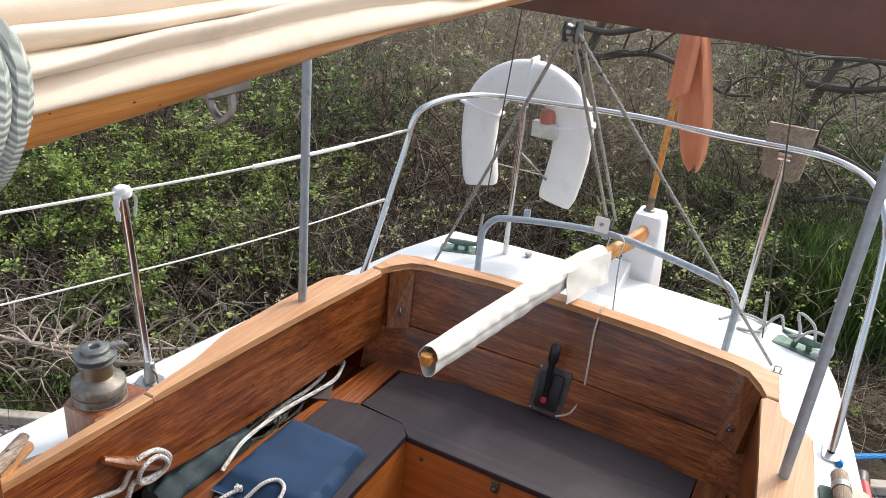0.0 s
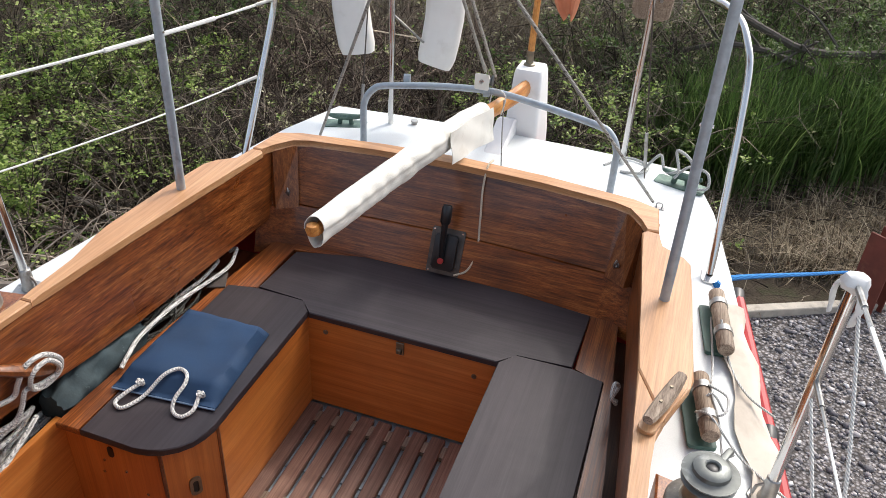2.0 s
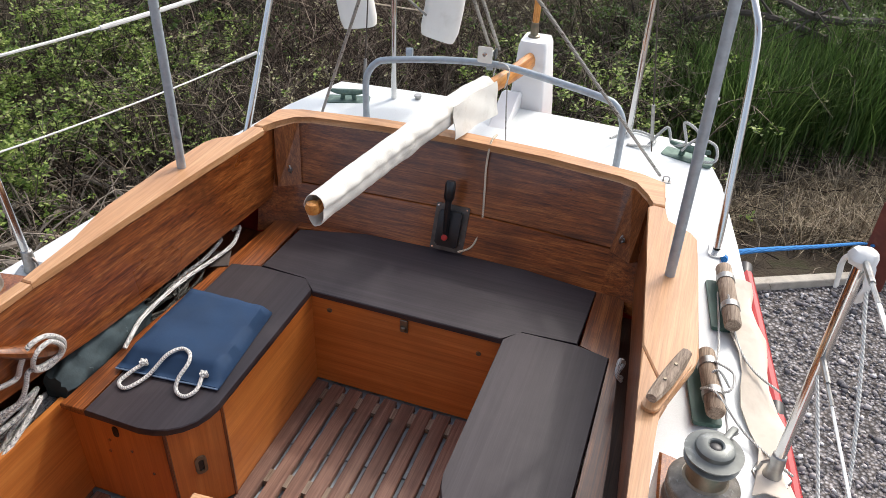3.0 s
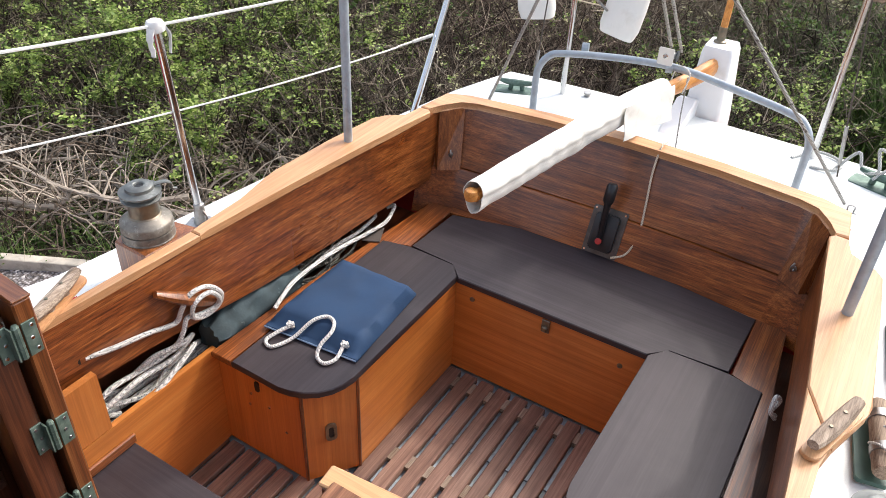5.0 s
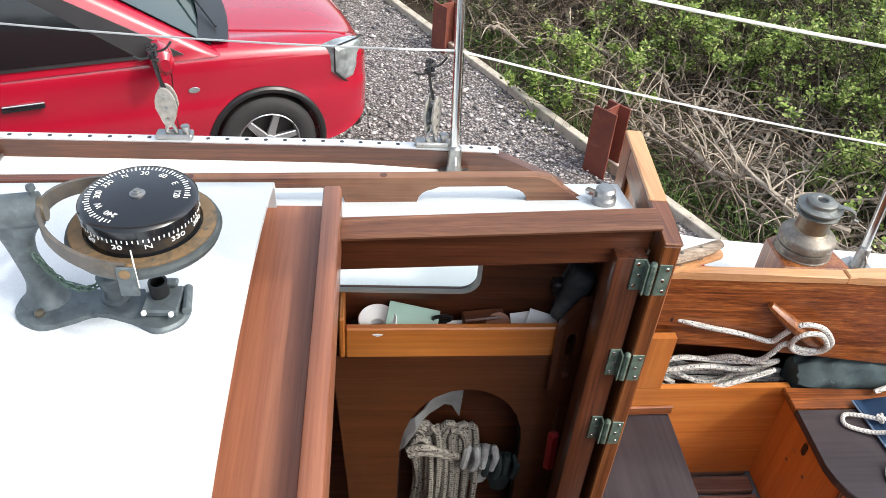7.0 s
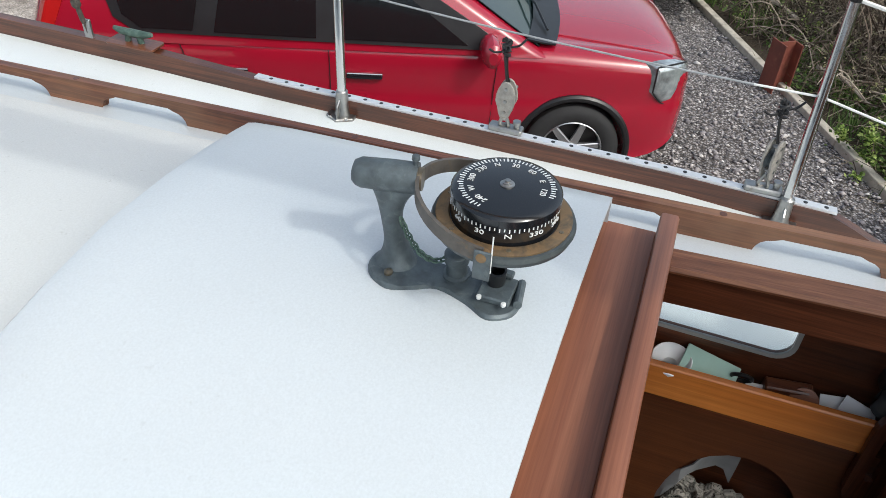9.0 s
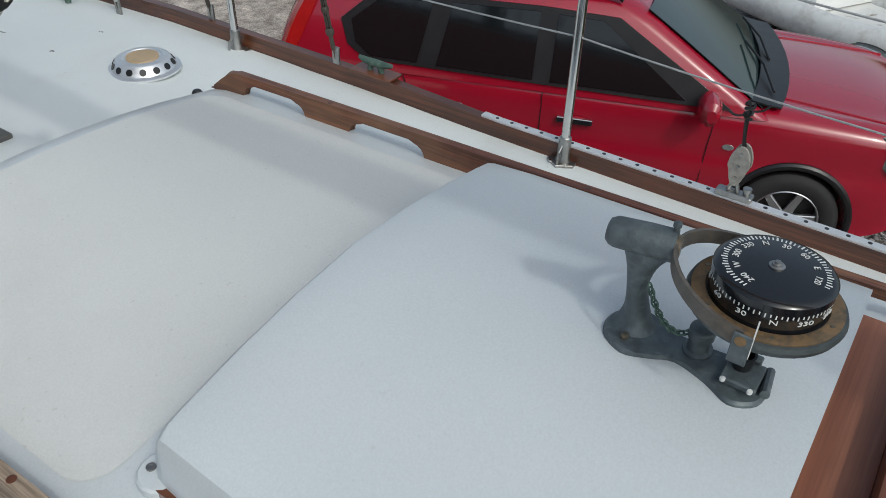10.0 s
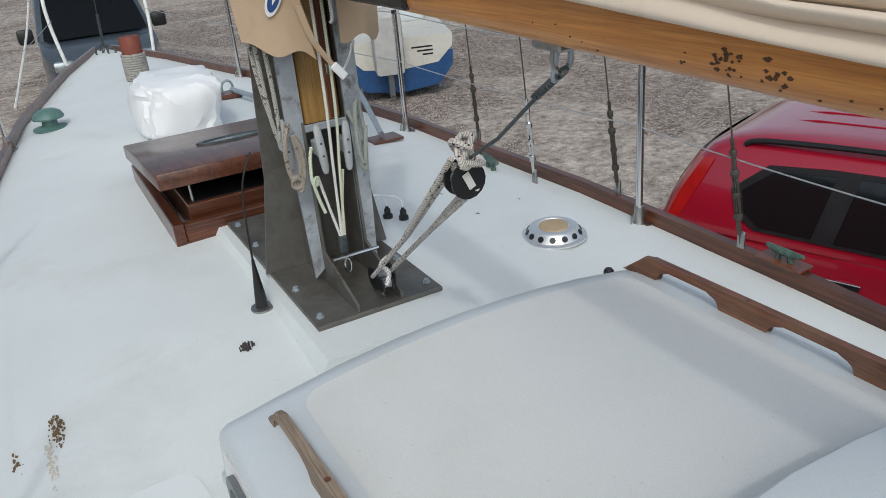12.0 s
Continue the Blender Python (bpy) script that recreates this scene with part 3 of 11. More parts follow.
def build_coaming():
    co = thing("cockpit_coaming", "varnished teak cockpit coaming with paler weathered capping", "coaming", (0, 1.0, 0.55), kind="structure")
    ys = [0.03, 0.26, 0.5, 0.77, 0.92, 1.07, 1.24, 1.4, 1.56, 1.73]
    for s in (-1, 1):
        bm = B()
        loops = []
        for y in ys + [1.80]:
            x, zb = line(COAM_IN, y), line([(0.0, 0.53), (0.4, 0.52), (0.65, 0.502), (0.85, 0.476), (1.03, 0.466), (1.2, 0.466), (1.4, 0.476), (1.8, 0.488)], y)
            loops.append([(s * x, y, zb), (s * x, y, 0.748), (s * (x + 0.035), y, 0.748), (s * (x + 0.035), y, zb)])
        loft(bm, loops)
        part("side_board", bm, TEAK["y"], co)
        # corner post, a flat board set across the corner
        bm = B()
        top = [(0.668, 1.795), (0.604, 1.866), (0.624, 1.884), (0.690, 1.806)]
        low = [(0.645, 1.752), (0.574, 1.800), (0.594, 1.820), (0.664, 1.766)]
        loft(bm, [[(s * x, y, z) for x, y in ring_] for ring_, z in ((low, 0.530), (top, 0.747))])
        post = part("corner_post", bm, CORNER_TEAK, co)
        bm = B()
        tube(bm, spline([(s * 0.614, 1.792, 0.590), (s * 0.604, 1.780, 0.584), (s * 0.602, 1.774, 0.600), (s * 0.608, 1.780, 0.614)], 4), 0.0035, 6)
        lathe(bm, [(0.009, 0), (0.009, 0.004), (0.004, 0.005)], 10, Matrix.Translation((s * 0.613, 1.790, 0.590)) @ Matrix.Rotation(radians(-50 * s), 4, "Z") @ Matrix.Rotation(radians(90), 4, "X"))
        part("hook", bm, DULL_STEEL, post, "small steel screw hook")
        # capping
        inn = [(line(COAM_IN, y) - 0.004, y) for y in ys]
        if s > 0:
            out = [(0.732, 1.665), (0.805, 1.628), (0.824, 1.60), (0.840, 1.43), (0.852, 1.27), (0.868, 1.08), (0.862, 1.05), (0.797, 0.86), (0.80, 0.77), (0.82, 0.26), (0.83, 0.03)]
            cross_in, cross_out = 1.075, (0.815, 0.912)
        else:
            out = [(0.722, 1.655), (0.782, 1.615), (0.805, 1.57), (0.822, 1.35), (0.834, 1.11), (0.825, 1.06), (0.800, 0.93), (0.795, 0.77), (0.81, 0.26), (0.82, 0.03)]
            cross_in, cross_out = 0.735, (0.795, 0.735)
        bm = B()
        at_in = (line(COAM_IN, cross_in) - 0.004, cross_in)
        prism(bm, [(s * x, y) for x, y in [at_in] + [p for p in inn if p[1] > cross_in + 0.01] + [(0.682, 1.745), (0.72, 1.74)] + [p for p in out if p[1] > cross_out[1] + 0.01] + [cross_out]], 0.745, 0.768, 0.004)
        part("capping", bm, PALE_TEAK["y"], co, "wide pale teak capping")
        bm = B()
        prism(bm, [(s * x, y - 0.0015) for x, y in [p for p in inn if p[1] < cross_in - 0.01] + [at_in, cross_out] + [p for p in out if p[1] < cross_out[1] - 0.01]], 0.744, 0.7665, 0.004)
        part("capping", bm, PALE_TEAK["y"], co)
    # the board across the stern, raked aft, in two planks
    def curve(z, dy=0.0):
        f = (z - 0.4) / 0.36
        base = [(-0.715, 1.70 + 0.10 * f), (-0.63, 1.738 + 0.13 * f), (-0.57, 1.755 + 0.145 * f), (-0.3, 1.768 + 0.16 * f), (0, 1.775 + 0.172 * f)]
        base += [(-x, y) for x, y in base[-2::-1]]
        return [(x, y + dy, z) for x, y in base]
    for z0, z1, push in ((0.36, 0.532, 0.0), (0.536, 0.748, 0.004)):
        bm = B()
        a, b_, c, d = curve(z0, push), curve(z1, push), curve(z1, 0.04), curve(z0, 0.04)
        loft(bm, [[p, q, r, t] for p, q, r, t in zip(a, b_, c, d)])
        part("aft_board", bm, TEAK["x"], co)
    inner = [(-0.678, 1.745), (-0.662, 1.80), (-0.618, 1.862), (-0.56, 1.885), (-0.3, 1.915), (0, 1.928)]
    inner += [(-x, y) for x, y in inner[-2::-1]]
    outer = [(0.718, 1.748), (0.702, 1.895), (0.62, 1.93), (0.3, 1.970), (0, 1.985)]
    outer += [(-x, y) for x, y in outer[-2::-1]]
    bm = B()
    prism(bm, inner + outer, 0.746, 0.771, 0.004)
    part("capping", bm, PALE_TEAK["x"], co)
    # low panels behind the rope cubbies and the forward steps
    for s in (-1, 1):
        bm = B()
        box(bm, (min(s * 0.75, s * 0.768), 0.04, 0), (max(s * 0.75, s * 0.768), 0.714, 0.380))
        part("cubby_front", bm, PLY["y"], co, "varnished plywood panel below the rope cubby")
        bm = B()
        box(bm, (min(s * 0.738, s * 0.749), 0.02, 0.287), (max(s * 0.738, s * 0.749), 0.395, 0.318), 0.003)
        part("cubby_rail", bm, TEAK["y"], co)
        bm = B()
        box(bm, (min(s * 0.750, s * 0.772), 0.03, 0.383), (max(s * 0.750, s * 0.772), 0.345, 0.572))
        part("cubby_end", bm, PLY["z"], co)
        bm = B()
        box(bm, (min(s * 0.77, s * 1.05), 0.0, 0.255), (max(s * 0.77, s * 1.05), 0.735, 0.27))
        box(bm, (min(s * 0.56, s * 1.05), 0.735, 0.255), (max(s * 0.56, s * 1.05), 1.80, 0.27))
        part("gutter_floor", bm, MAHOG["y"], co)
        bm = B()
        box(bm, (min(s * 0.95, s * 0.965), 0.0, 0.27), (max(s * 0.95, s * 0.965), 1.72, 0.565 ))
        part("gutter_side", bm, MAHOG["y"], co)
        bm = B()
        box(bm, (min(s * 0.10, s * 0.749), 0.02, 0.262), (max(s * 0.10, s * 0.749), 0.39, 0.285), 0.004)
        part("bridge_step", bm, SEAT["x"], co, "dark stained step beside the companionway")
        bm = B()
        box(bm, (min(s * 0.10, s * 0.749), 0.35, 0.0), (max(s * 0.10, s * 0.749), 0.366, 0.262))
        part("step_riser", bm, PLY["x"], co)


build_sole()
build_side_seat(1, "starboard")
build_side_seat(-1, "port")
build_aft_seat()
build_coaming()


# ---- cabin ----
ALU_GREY = plain("grey_window_alloy", (0.20, 0.215, 0.22), 0.45, 0.4, vary=0.15, scale=20)


def roof_z(x, y):
    return 1.212 + 0.022 * (y + 2.0) - 0.045 * (x / 0.46) ** 2


def roof_profile(w, drop, zd, y):
    """Half a section of the cabin from the crown to the deck."""
    xs = [0, 0.1, 0.2, 0.3, w - 0.12, w - 0.06]
    pts = [(x, roof_z(x, y) - drop) for x in xs]
    ze = pts[-1][1]
    pts += [(w - 0.022, ze - 0.006), (w - 0.008, ze - 0.016), (w - 0.001, ze - 0.036), (w + 0.002, ze - 0.10), (w + 0.01, zd)]
    return [(x, max(z, zd - 0.01)) for x, z in pts]


def build_cabin():
    cabin = thing("cabin_trunk", "white moulded cabin trunk with a curved roof", "cabin", (0, -1.0, 0.8), kind="structure")
    bm = B()
    st = [(-0.50, 0), (-0.9, 0), (-1.3, 0), (-1.7, 0), (-1.86, 0.001), (-1.93, 0.004), (-1.97, 0.012), (-1.993, 0.028), (-2.008, 0.06), (-2.025, 0.13), (-2.08, 0.21), (-2.27, 0.32)]
    loops = []
    for y, drop in st:
        half = roof_profile(line(TRUNK_W, y), drop, line(DECK_Z, y) - 0.01, y)
        loops.append([(-x, y, z) for x, z in half[::-1]] + [(x, y, z) for x, z in half[1:]])
    # roof and front only; the sides are walls with windows
    roof_loops = [lp[2:-2] for lp in loops]
    loft(bm, roof_loops, closed=False)
    bmesh.ops.recalc_face_normals(bm, faces=bm.faces[:])
    bmesh.ops.solidify(bm, geom=bm.faces[:], thickness=0.022)
    part("roof", bm, GELCOAT, cabin, "white gelcoat cabin roof", 50)
    # roof beside the open hatch
    for s in (-1, 1):
        bm = B()
        loops = []
        for y in (-0.50, -0.25, 0.0):
            w = line(TRUNK_W, y)
            half = [p for p in roof_profile(w, 0, 0.7, y) if p[0] > 0.335][:-2]
            half = [(0.332, roof_z(0.332, y))] + half
            loops.append([(s * x, y, z) for x, z in half])
        loft(bm, loops, closed=False)
        bmesh.ops.recalc_face_normals(bm, faces=bm.faces[:])
        bmesh.ops.solidify(bm, geom=bm.faces[:], thickness=0.022)
        part("roof_side", bm, GELCOAT, cabin)
        # side wall with two windows
        bm = B()
        tops = [(u, roof_z(0.46, -u) - d - 0.072) for u, d in ((2.10, 0.235), (2.05, 0.17), (2.015, 0.12), (1.998, 0.062), (1.983, 0.028), (1.95, 0.01), (1.86, 0.002), (0.0, 0.0))]
        outline = [(0, 0.62), (2.2, 0.80)] + tops
        holes = [round_rect(0.225, 0.950, 0.66, 1.080, 0.03), round_rect(1.05, 0.955, 1.93, 1.05, 0.045)]
        a = math.atan2(0.055, 2.06)
        m = Matrix.Translation((s * 0.488, 0, 0)) @ Matrix.Rotation(radians(-90) + s * a, 4, "Z") @ Matrix.Rotation(radians(90), 4, "X")
        cut(bm, outline, holes, -0.013, 0.013, m)
        wall = part("side_wall", bm, WHITE_PAINT, cabin)
        for hx0, hz0, hx1, hz1 in ((0.225, 0.950, 0.66, 1.080), (1.05, 0.955, 1.93, 1.05)):
            bm = B()
            off = 0.014 if s < 0 else -0.026
            cut(bm, round_rect(hx0 - 0.022, hz0 - 0.018, hx1 + 0.022, hz1 + 0.018, 0.055), [round_rect(hx0, hz0, hx1, hz1, 0.045)], off, off + 0.012, m)
            part("window_frame", bm, ALU_GREY, wall, "rounded window frame")
            bm = B()
            cut(bm, round_rect(hx0 + 0.001, hz0 + 0.001, hx1 - 0.001, hz1 - 0.001, 0.044), [], -0.003, 0.003, m)
            pane = part("window_pane", bm, GLASS, wall, "clear window pane")
            pane.visible_shadow = False
    # grip areas
    bm = B()
    y0, y1, half_w, rad = -1.915, -1.215, 0.405, 0.05
    stations = [y0 + rad * (1 - math.cos(radians(a))) for a in (0, 20, 40, 60, 75, 90)] + [y0 + (y1 - y0) * f for f in (0.25, 0.5, 0.75)] + [y1 - rad * (1 - math.cos(radians(a))) for a in (90, 75, 60, 40, 20, 0)]
    rows = []
    for y in stations:
        near_end = min(y - y0, y1 - y)
        inset = rad - math.sqrt(max(0.0, rad * rad - (rad - near_end) ** 2)) if near_end < rad else 0.0
        rows.append([(x, y, roof_z(x, y) + 0.0012) for x in ((half_w - inset) * k / 4 for k in range(-4, 5))])
    loft(bm, rows, closed=False)
    part("grip_panel", bm, GREY_NONSLIP, cabin, "pale grey non-slip panel")
    return cabin


def glass_material():
    mt, nt, b = shader("clear_glass", 0.03)
    b.inputs["Transmission Weight"].default_value = 1.0
    b.inputs["IOR"].default_value = 1.45
    b.inputs["Base Color"].default_value = (0.9, 0.95, 0.95, 1)
    return mt


GLASS = glass_material()
build_cabin()


def build_hatch():
    hood = thing("hatch_garage", "white moulded hood over the sliding hatch", "hatch hood", (0, -0.88, 1.18))
    bm = B()
    def prof(w, top):
        crown = lambda x: top - 0.035 * (x / 0.34) ** 2
        half = [(0, crown(0)), (0.12, crown(0.12)), (0.22, crown(0.22)), (w - 0.055, crown(w - 0.055)), (w - 0.020, crown(w - 0.02)), (w - 0.012, crown(w) - 0.001), (w - 0.005, crown(w) - 0.007), (w - 0.001, crown(w) - 0.018), (w + 0.006, 1.155)]
        return [(-x, z) for x, z in half[::-1]] + [(x, z) for x, z in half[1:]]
    loops = []
    for y, top, w in ((-0.575, 1.342, 0.372), (-0.8, 1.342, 0.366), (-1.08, 1.340, 0.356), (-1.145, 1.337, 0.352), (-1.158, 1.334, 0.351), (-1.166, 1.326, 0.350), (-1.171, 1.314, 0.349), (-1.19, 1.25, 0.346), (-1.203, 1.195, 0.344)):
        loops.append([(x, y, max(z, 1.155)) for x, z in prof(w, top)])
    loft(bm, loops, closed=False)
    for v in bm.verts:
        if v.co.y < -1.07:
            v.co.y += 0.022 * max(0.0, v.co.x) / 0.35
    bmesh.ops.recalc_face_normals(bm, faces=bm.faces[:])
    bmesh.ops.solidify(bm, geom=bm.faces[:], thickness=0.008)
    part("hood", bm, GELCOAT, hood, "", 24)
    for s in (-1, 1):
        bm = B()
        prism(bm, [(s * 0.34 + 0.03 * math.cos(a), -1.185 + 0.024 * (s > 0) + 0.03 * math.sin(a)) for a in (2 * math.pi * i / 14 for i in range(14))], roof_z(0.34, -1.19) - 0.01, roof_z(0.34, -1.19) + 0.010, 0.003)
        lug = part("lug", bm, GELCOAT, hood)
        bm = B()
        lathe(bm, [(0.006, 0), (0.006, 0.002), (0.003, 0.0025), (0.0, 0.001)], 10, Matrix.Translation((s * 0.345, -1.20 + 0.026 * (s > 0), roof_z(0.34, -1.19) + 0.010)))
        part("screw", bm, DULL_STEEL, lug)
    slide = thing("sliding_hatch", "red mahogany sliding hatch pushed open under its hood", "hatch", (0, -0.6, 1.24))
    bm = B()
    box(bm, (-0.372, -1.05, 1.228), (0.372, -0.502, 1.250), 0.002)
    part("hatch_board", bm, RED_MAHOG["x"], slide)
    bm = B()
    box(bm, (-0.366, -0.503, 1.205), (0.366, -0.476, 1.292), 0.005, 2)
    part("hatch_lip", bm, RED_MAHOG["x"], slide, "raised mahogany lip along the hatch's edge")
    for s in (-1, 1):
        rail = thing("hatch_rail", "dark mahogany rail beside the companionway opening", "hatch rail", (s * 0.33, -0.25, 1.16), group="hatch rails")
        bm = B()
        loft(bm, [[(s * a, y, z0 + dz) for a, dz in ((0.318, 0), (0.345, 0), (0.345, h), (0.318, h))] for y, z0, h in ((-0.49, 1.166, 0.072), (0.0, 1.185, 0.076))])
        part("rail_board", bm, MAHOG["y"], rail)
        bm = B()
        loft(bm, [[(s * a, y, z0 + dz) for a, dz in ((0.298, 0), (0.346, 0), (0.348, 0.004), (0.344, 0.010), (0.300, 0.010), (0.296, 0.005))] for y, z0 in ((-0.49, 1.237), (0.006, 1.260))])
        part("rail_cap", bm, WORN_CAP, rail, "worn tan cap strip")
        bm = B()
        box(bm, (min(s * 0.353, s * 0.362), -1.15, 1.18), (max(s * 0.353, s * 0.362), -0.505, 1.215))
        part("runner", bm, MAHOG["y"], rail)


def build_bulkhead():
    bh = thing("companionway_bulkhead", "mahogany bulkhead with an open companionway", "bulkhead", (0, 0, 0.6), kind="structure")
    for s in (-1, 1):
        bm = B()
        prism(bm, [(s * 0.345, 0.0), (s * 0.80, 0.0), (s * 0.80, 0.60), (s * 0.50, 0.70), (s * 0.49, 1.185), (s * 0.345, 1.20)], -0.012, 0.012, m=Matrix.Rotation(radians(90), 4, "X"))
        part("bulkhead_panel", bm, MAHOG["z"], bh)
        bm = B()
        box(bm, (min(s * 0.292, s * 0.345), -0.056, 0.2), (max(s * 0.292, s * 0.345), -0.006, 1.212), 0.003, 2)
        part("door_post", bm, MAHOG["z"], bh)
    bm = B()
    box(bm, (-0.35, -0.03, 0.0), (0.35, 0.02, 0.262), 0.003)
    part("sill", bm, MAHOG["x"], bh)


def build_door(s, side):
    door = thing("companionway_door", f"varnished {side} companionway door folded open against the bulkhead", "door", (s * 0.45, 0.036, 0.75), group="companionway doors")
    x0, x1, z0, z1, y = 0.278, 0.612, 0.36, 1.247, 0.006
    swing = Matrix.Translation((s * x0, y, 0)) @ Matrix.Rotation(radians(4.5 * s), 4, "Z") @ Matrix.Translation((-s * x0, -y, 0))

    def bar(a, b, c, d, back=0.0, deep=0.028, bev=0.003):
        bm = B()
        box(bm, (min(s * a, s * b), y + back, c), (max(s * a, s * b), y + back + deep, d), bev, m=swing)
        return bm
    part("stile", bar(x0, x0 + 0.055, z0, z1), TEAK_DOOR["z"], door)
    part("stile", bar(x1 - 0.055, x1, z0, z1), TEAK_DOOR["z"], door)
    part("top_rail", bar(x0 + 0.055, x1 - 0.055, z1 - 0.055, z1), TEAK_DOOR["x"], door)
    part("bottom_rail", bar(x0 + 0.055, x1 - 0.055, z0, z0 + 0.08), TEAK_DOOR["x"], door)
    part("panel", bar(x0 + 0.055, x1 - 0.055, z0 + 0.08, z1 - 0.055, 0.009, 0.010, 0.0), PLY["z"], door)
    part("top_edge", bar(x0 - 0.002, x0 + 0.112, z1, z1 + 0.006, -0.001, 0.030, 0.002), PALE_TEAK["x"] if s > 0 else TEAK_DOOR["x"], door, "worn top edge")
    part("top_edge", bar(x0 + 0.114, x1 + 0.002, z1, z1 + 0.006, -0.001, 0.030, 0.002), PALE_TEAK["x"], door, "paler worn top edge")
    for z in (1.180, 0.982, 0.807):
        bm = B()
        box(bm, (s * 0.2905 - 0.0015, -0.027, z - 0.031), (s * 0.2905 + 0.0015, -0.008, z + 0.031), 0.0006)
        box(bm, (s * 0.2765 - 0.0015, 0.008, z - 0.031), (s * 0.2765 + 0.0015, 0.029, z + 0.031), 0.0006)
        box(bm, (s * 0.2835 - 0.0085, -0.010, z - 0.030), (s * 0.2835 + 0.0085, -0.0075, z + 0.030))
        hinge = part("hinge", bm, HINGE_BRONZE, door, "small green bronze butt hinge")
        bm = B()
        for k in range(3):
            tube(bm, [(s * 0.279, 0.0, z - 0.029 + 0.0195 * k), (s * 0.279, 0.0, z - 0.0105 + 0.0195 * k)], 0.0062, 8)
        lathe(bm, [(0.0062, 0), (0.004, 0.004), (0, 0.005)], 8, Matrix.Translation((s * 0.279, 0.0, z + 0.029)))
        part("knuckle", bm, HINGE_BRONZE, hinge)
        for y_, xs_ in ((-0.020, 0.289), (0.022, 0.275)):
            for dz in (-0.022, 0.0, 0.022):
                bm = B()
                lathe(bm, [(0.0036, 0), (0.0028, 0.0012), (0, 0.0012)], 7, Matrix.Translation((s * xs_, y_ + (0.005 if dz == 0 and y_ < 0 else (-0.004 if dz == 0 else 0)), z + dz)) @ Matrix.Rotation(radians(-90 * s), 4, "Y"))
                part("screw", bm, STAINLESS, hinge)


TEAK_DOOR = {a: wood("varnished_door_teak_" + a, (0.135, 0.039, 0.012), (0.26, 0.086, 0.026), (0.39, 0.152, 0.050), a, 0.32, 0.35, stain=0.4, stain_col=(0.12, 0.04, 0.014), streak=0.7) for a in "xz"}
HINGE_BRONZE = plain("green_grey_bronze", (0.15, 0.21, 0.17), 0.5, 0.5, vary=0.25, scale=40, dirt=(0.30, 0.36, 0.30), dirt_at=(0.5, 0.8), dirt_scale=40)
build_hatch()
build_bulkhead()
build_door(-1, "starboard")
build_door(1, "port")
# ---- deck fittings and rig ----
def lettering(body, size, depth=0.0004):
    """A mesh of raised letters lying in the x, y plane, centred on the origin."""
    cu = bpy.data.curves.new("letters", "FONT")
    cu.body, cu.size, cu.extrude, cu.align_x, cu.align_y = body, size, depth, "CENTER", "CENTER"
    tmp = bpy.data.objects.new("letters", cu)
    me = bpy.data.meshes.new_from_object(tmp)
    bpy.data.objects.remove(tmp)
    bm = B()
    bm.from_mesh(me)
    bpy.data.meshes.remove(me)
    return bm


def rope(name, pts, r, mat_, label, category="rope", k=6, n=7, group=""):
    bm = B()
    tube(bm, spline(pts, k), r, n)
    return solo(name, bm, mat_, label, category, group=group)


def coil(cx, cy, cz, rx, ry, turns, seed, lift=0.05, wild=0.35):
    """Loose turns of rope lying in a heap."""
    rnd = random.Random(seed)
    pts = []
    for i in range(int(turns * 9)):
        a = 2 * math.pi * i / 9
        f = 1 + wild * (rnd.random() - 0.5) * 2
        pts.append((cx + rx * f * math.cos(a) * (0.6 + 0.4 * math.sin(a * 0.31 + seed)), cy + ry * f * math.sin(a), cz + lift * (0.5 + 0.5 * math.sin(a * 0.73 + seed)) * rnd.random()))
    return pts


# toe rails, with the perforated track on the starboard one
RAIL_TALL = [(-0.1, 0.058), (-0.5, 0.047), (-1.6, 0.047), (-2.0, 0.057)]


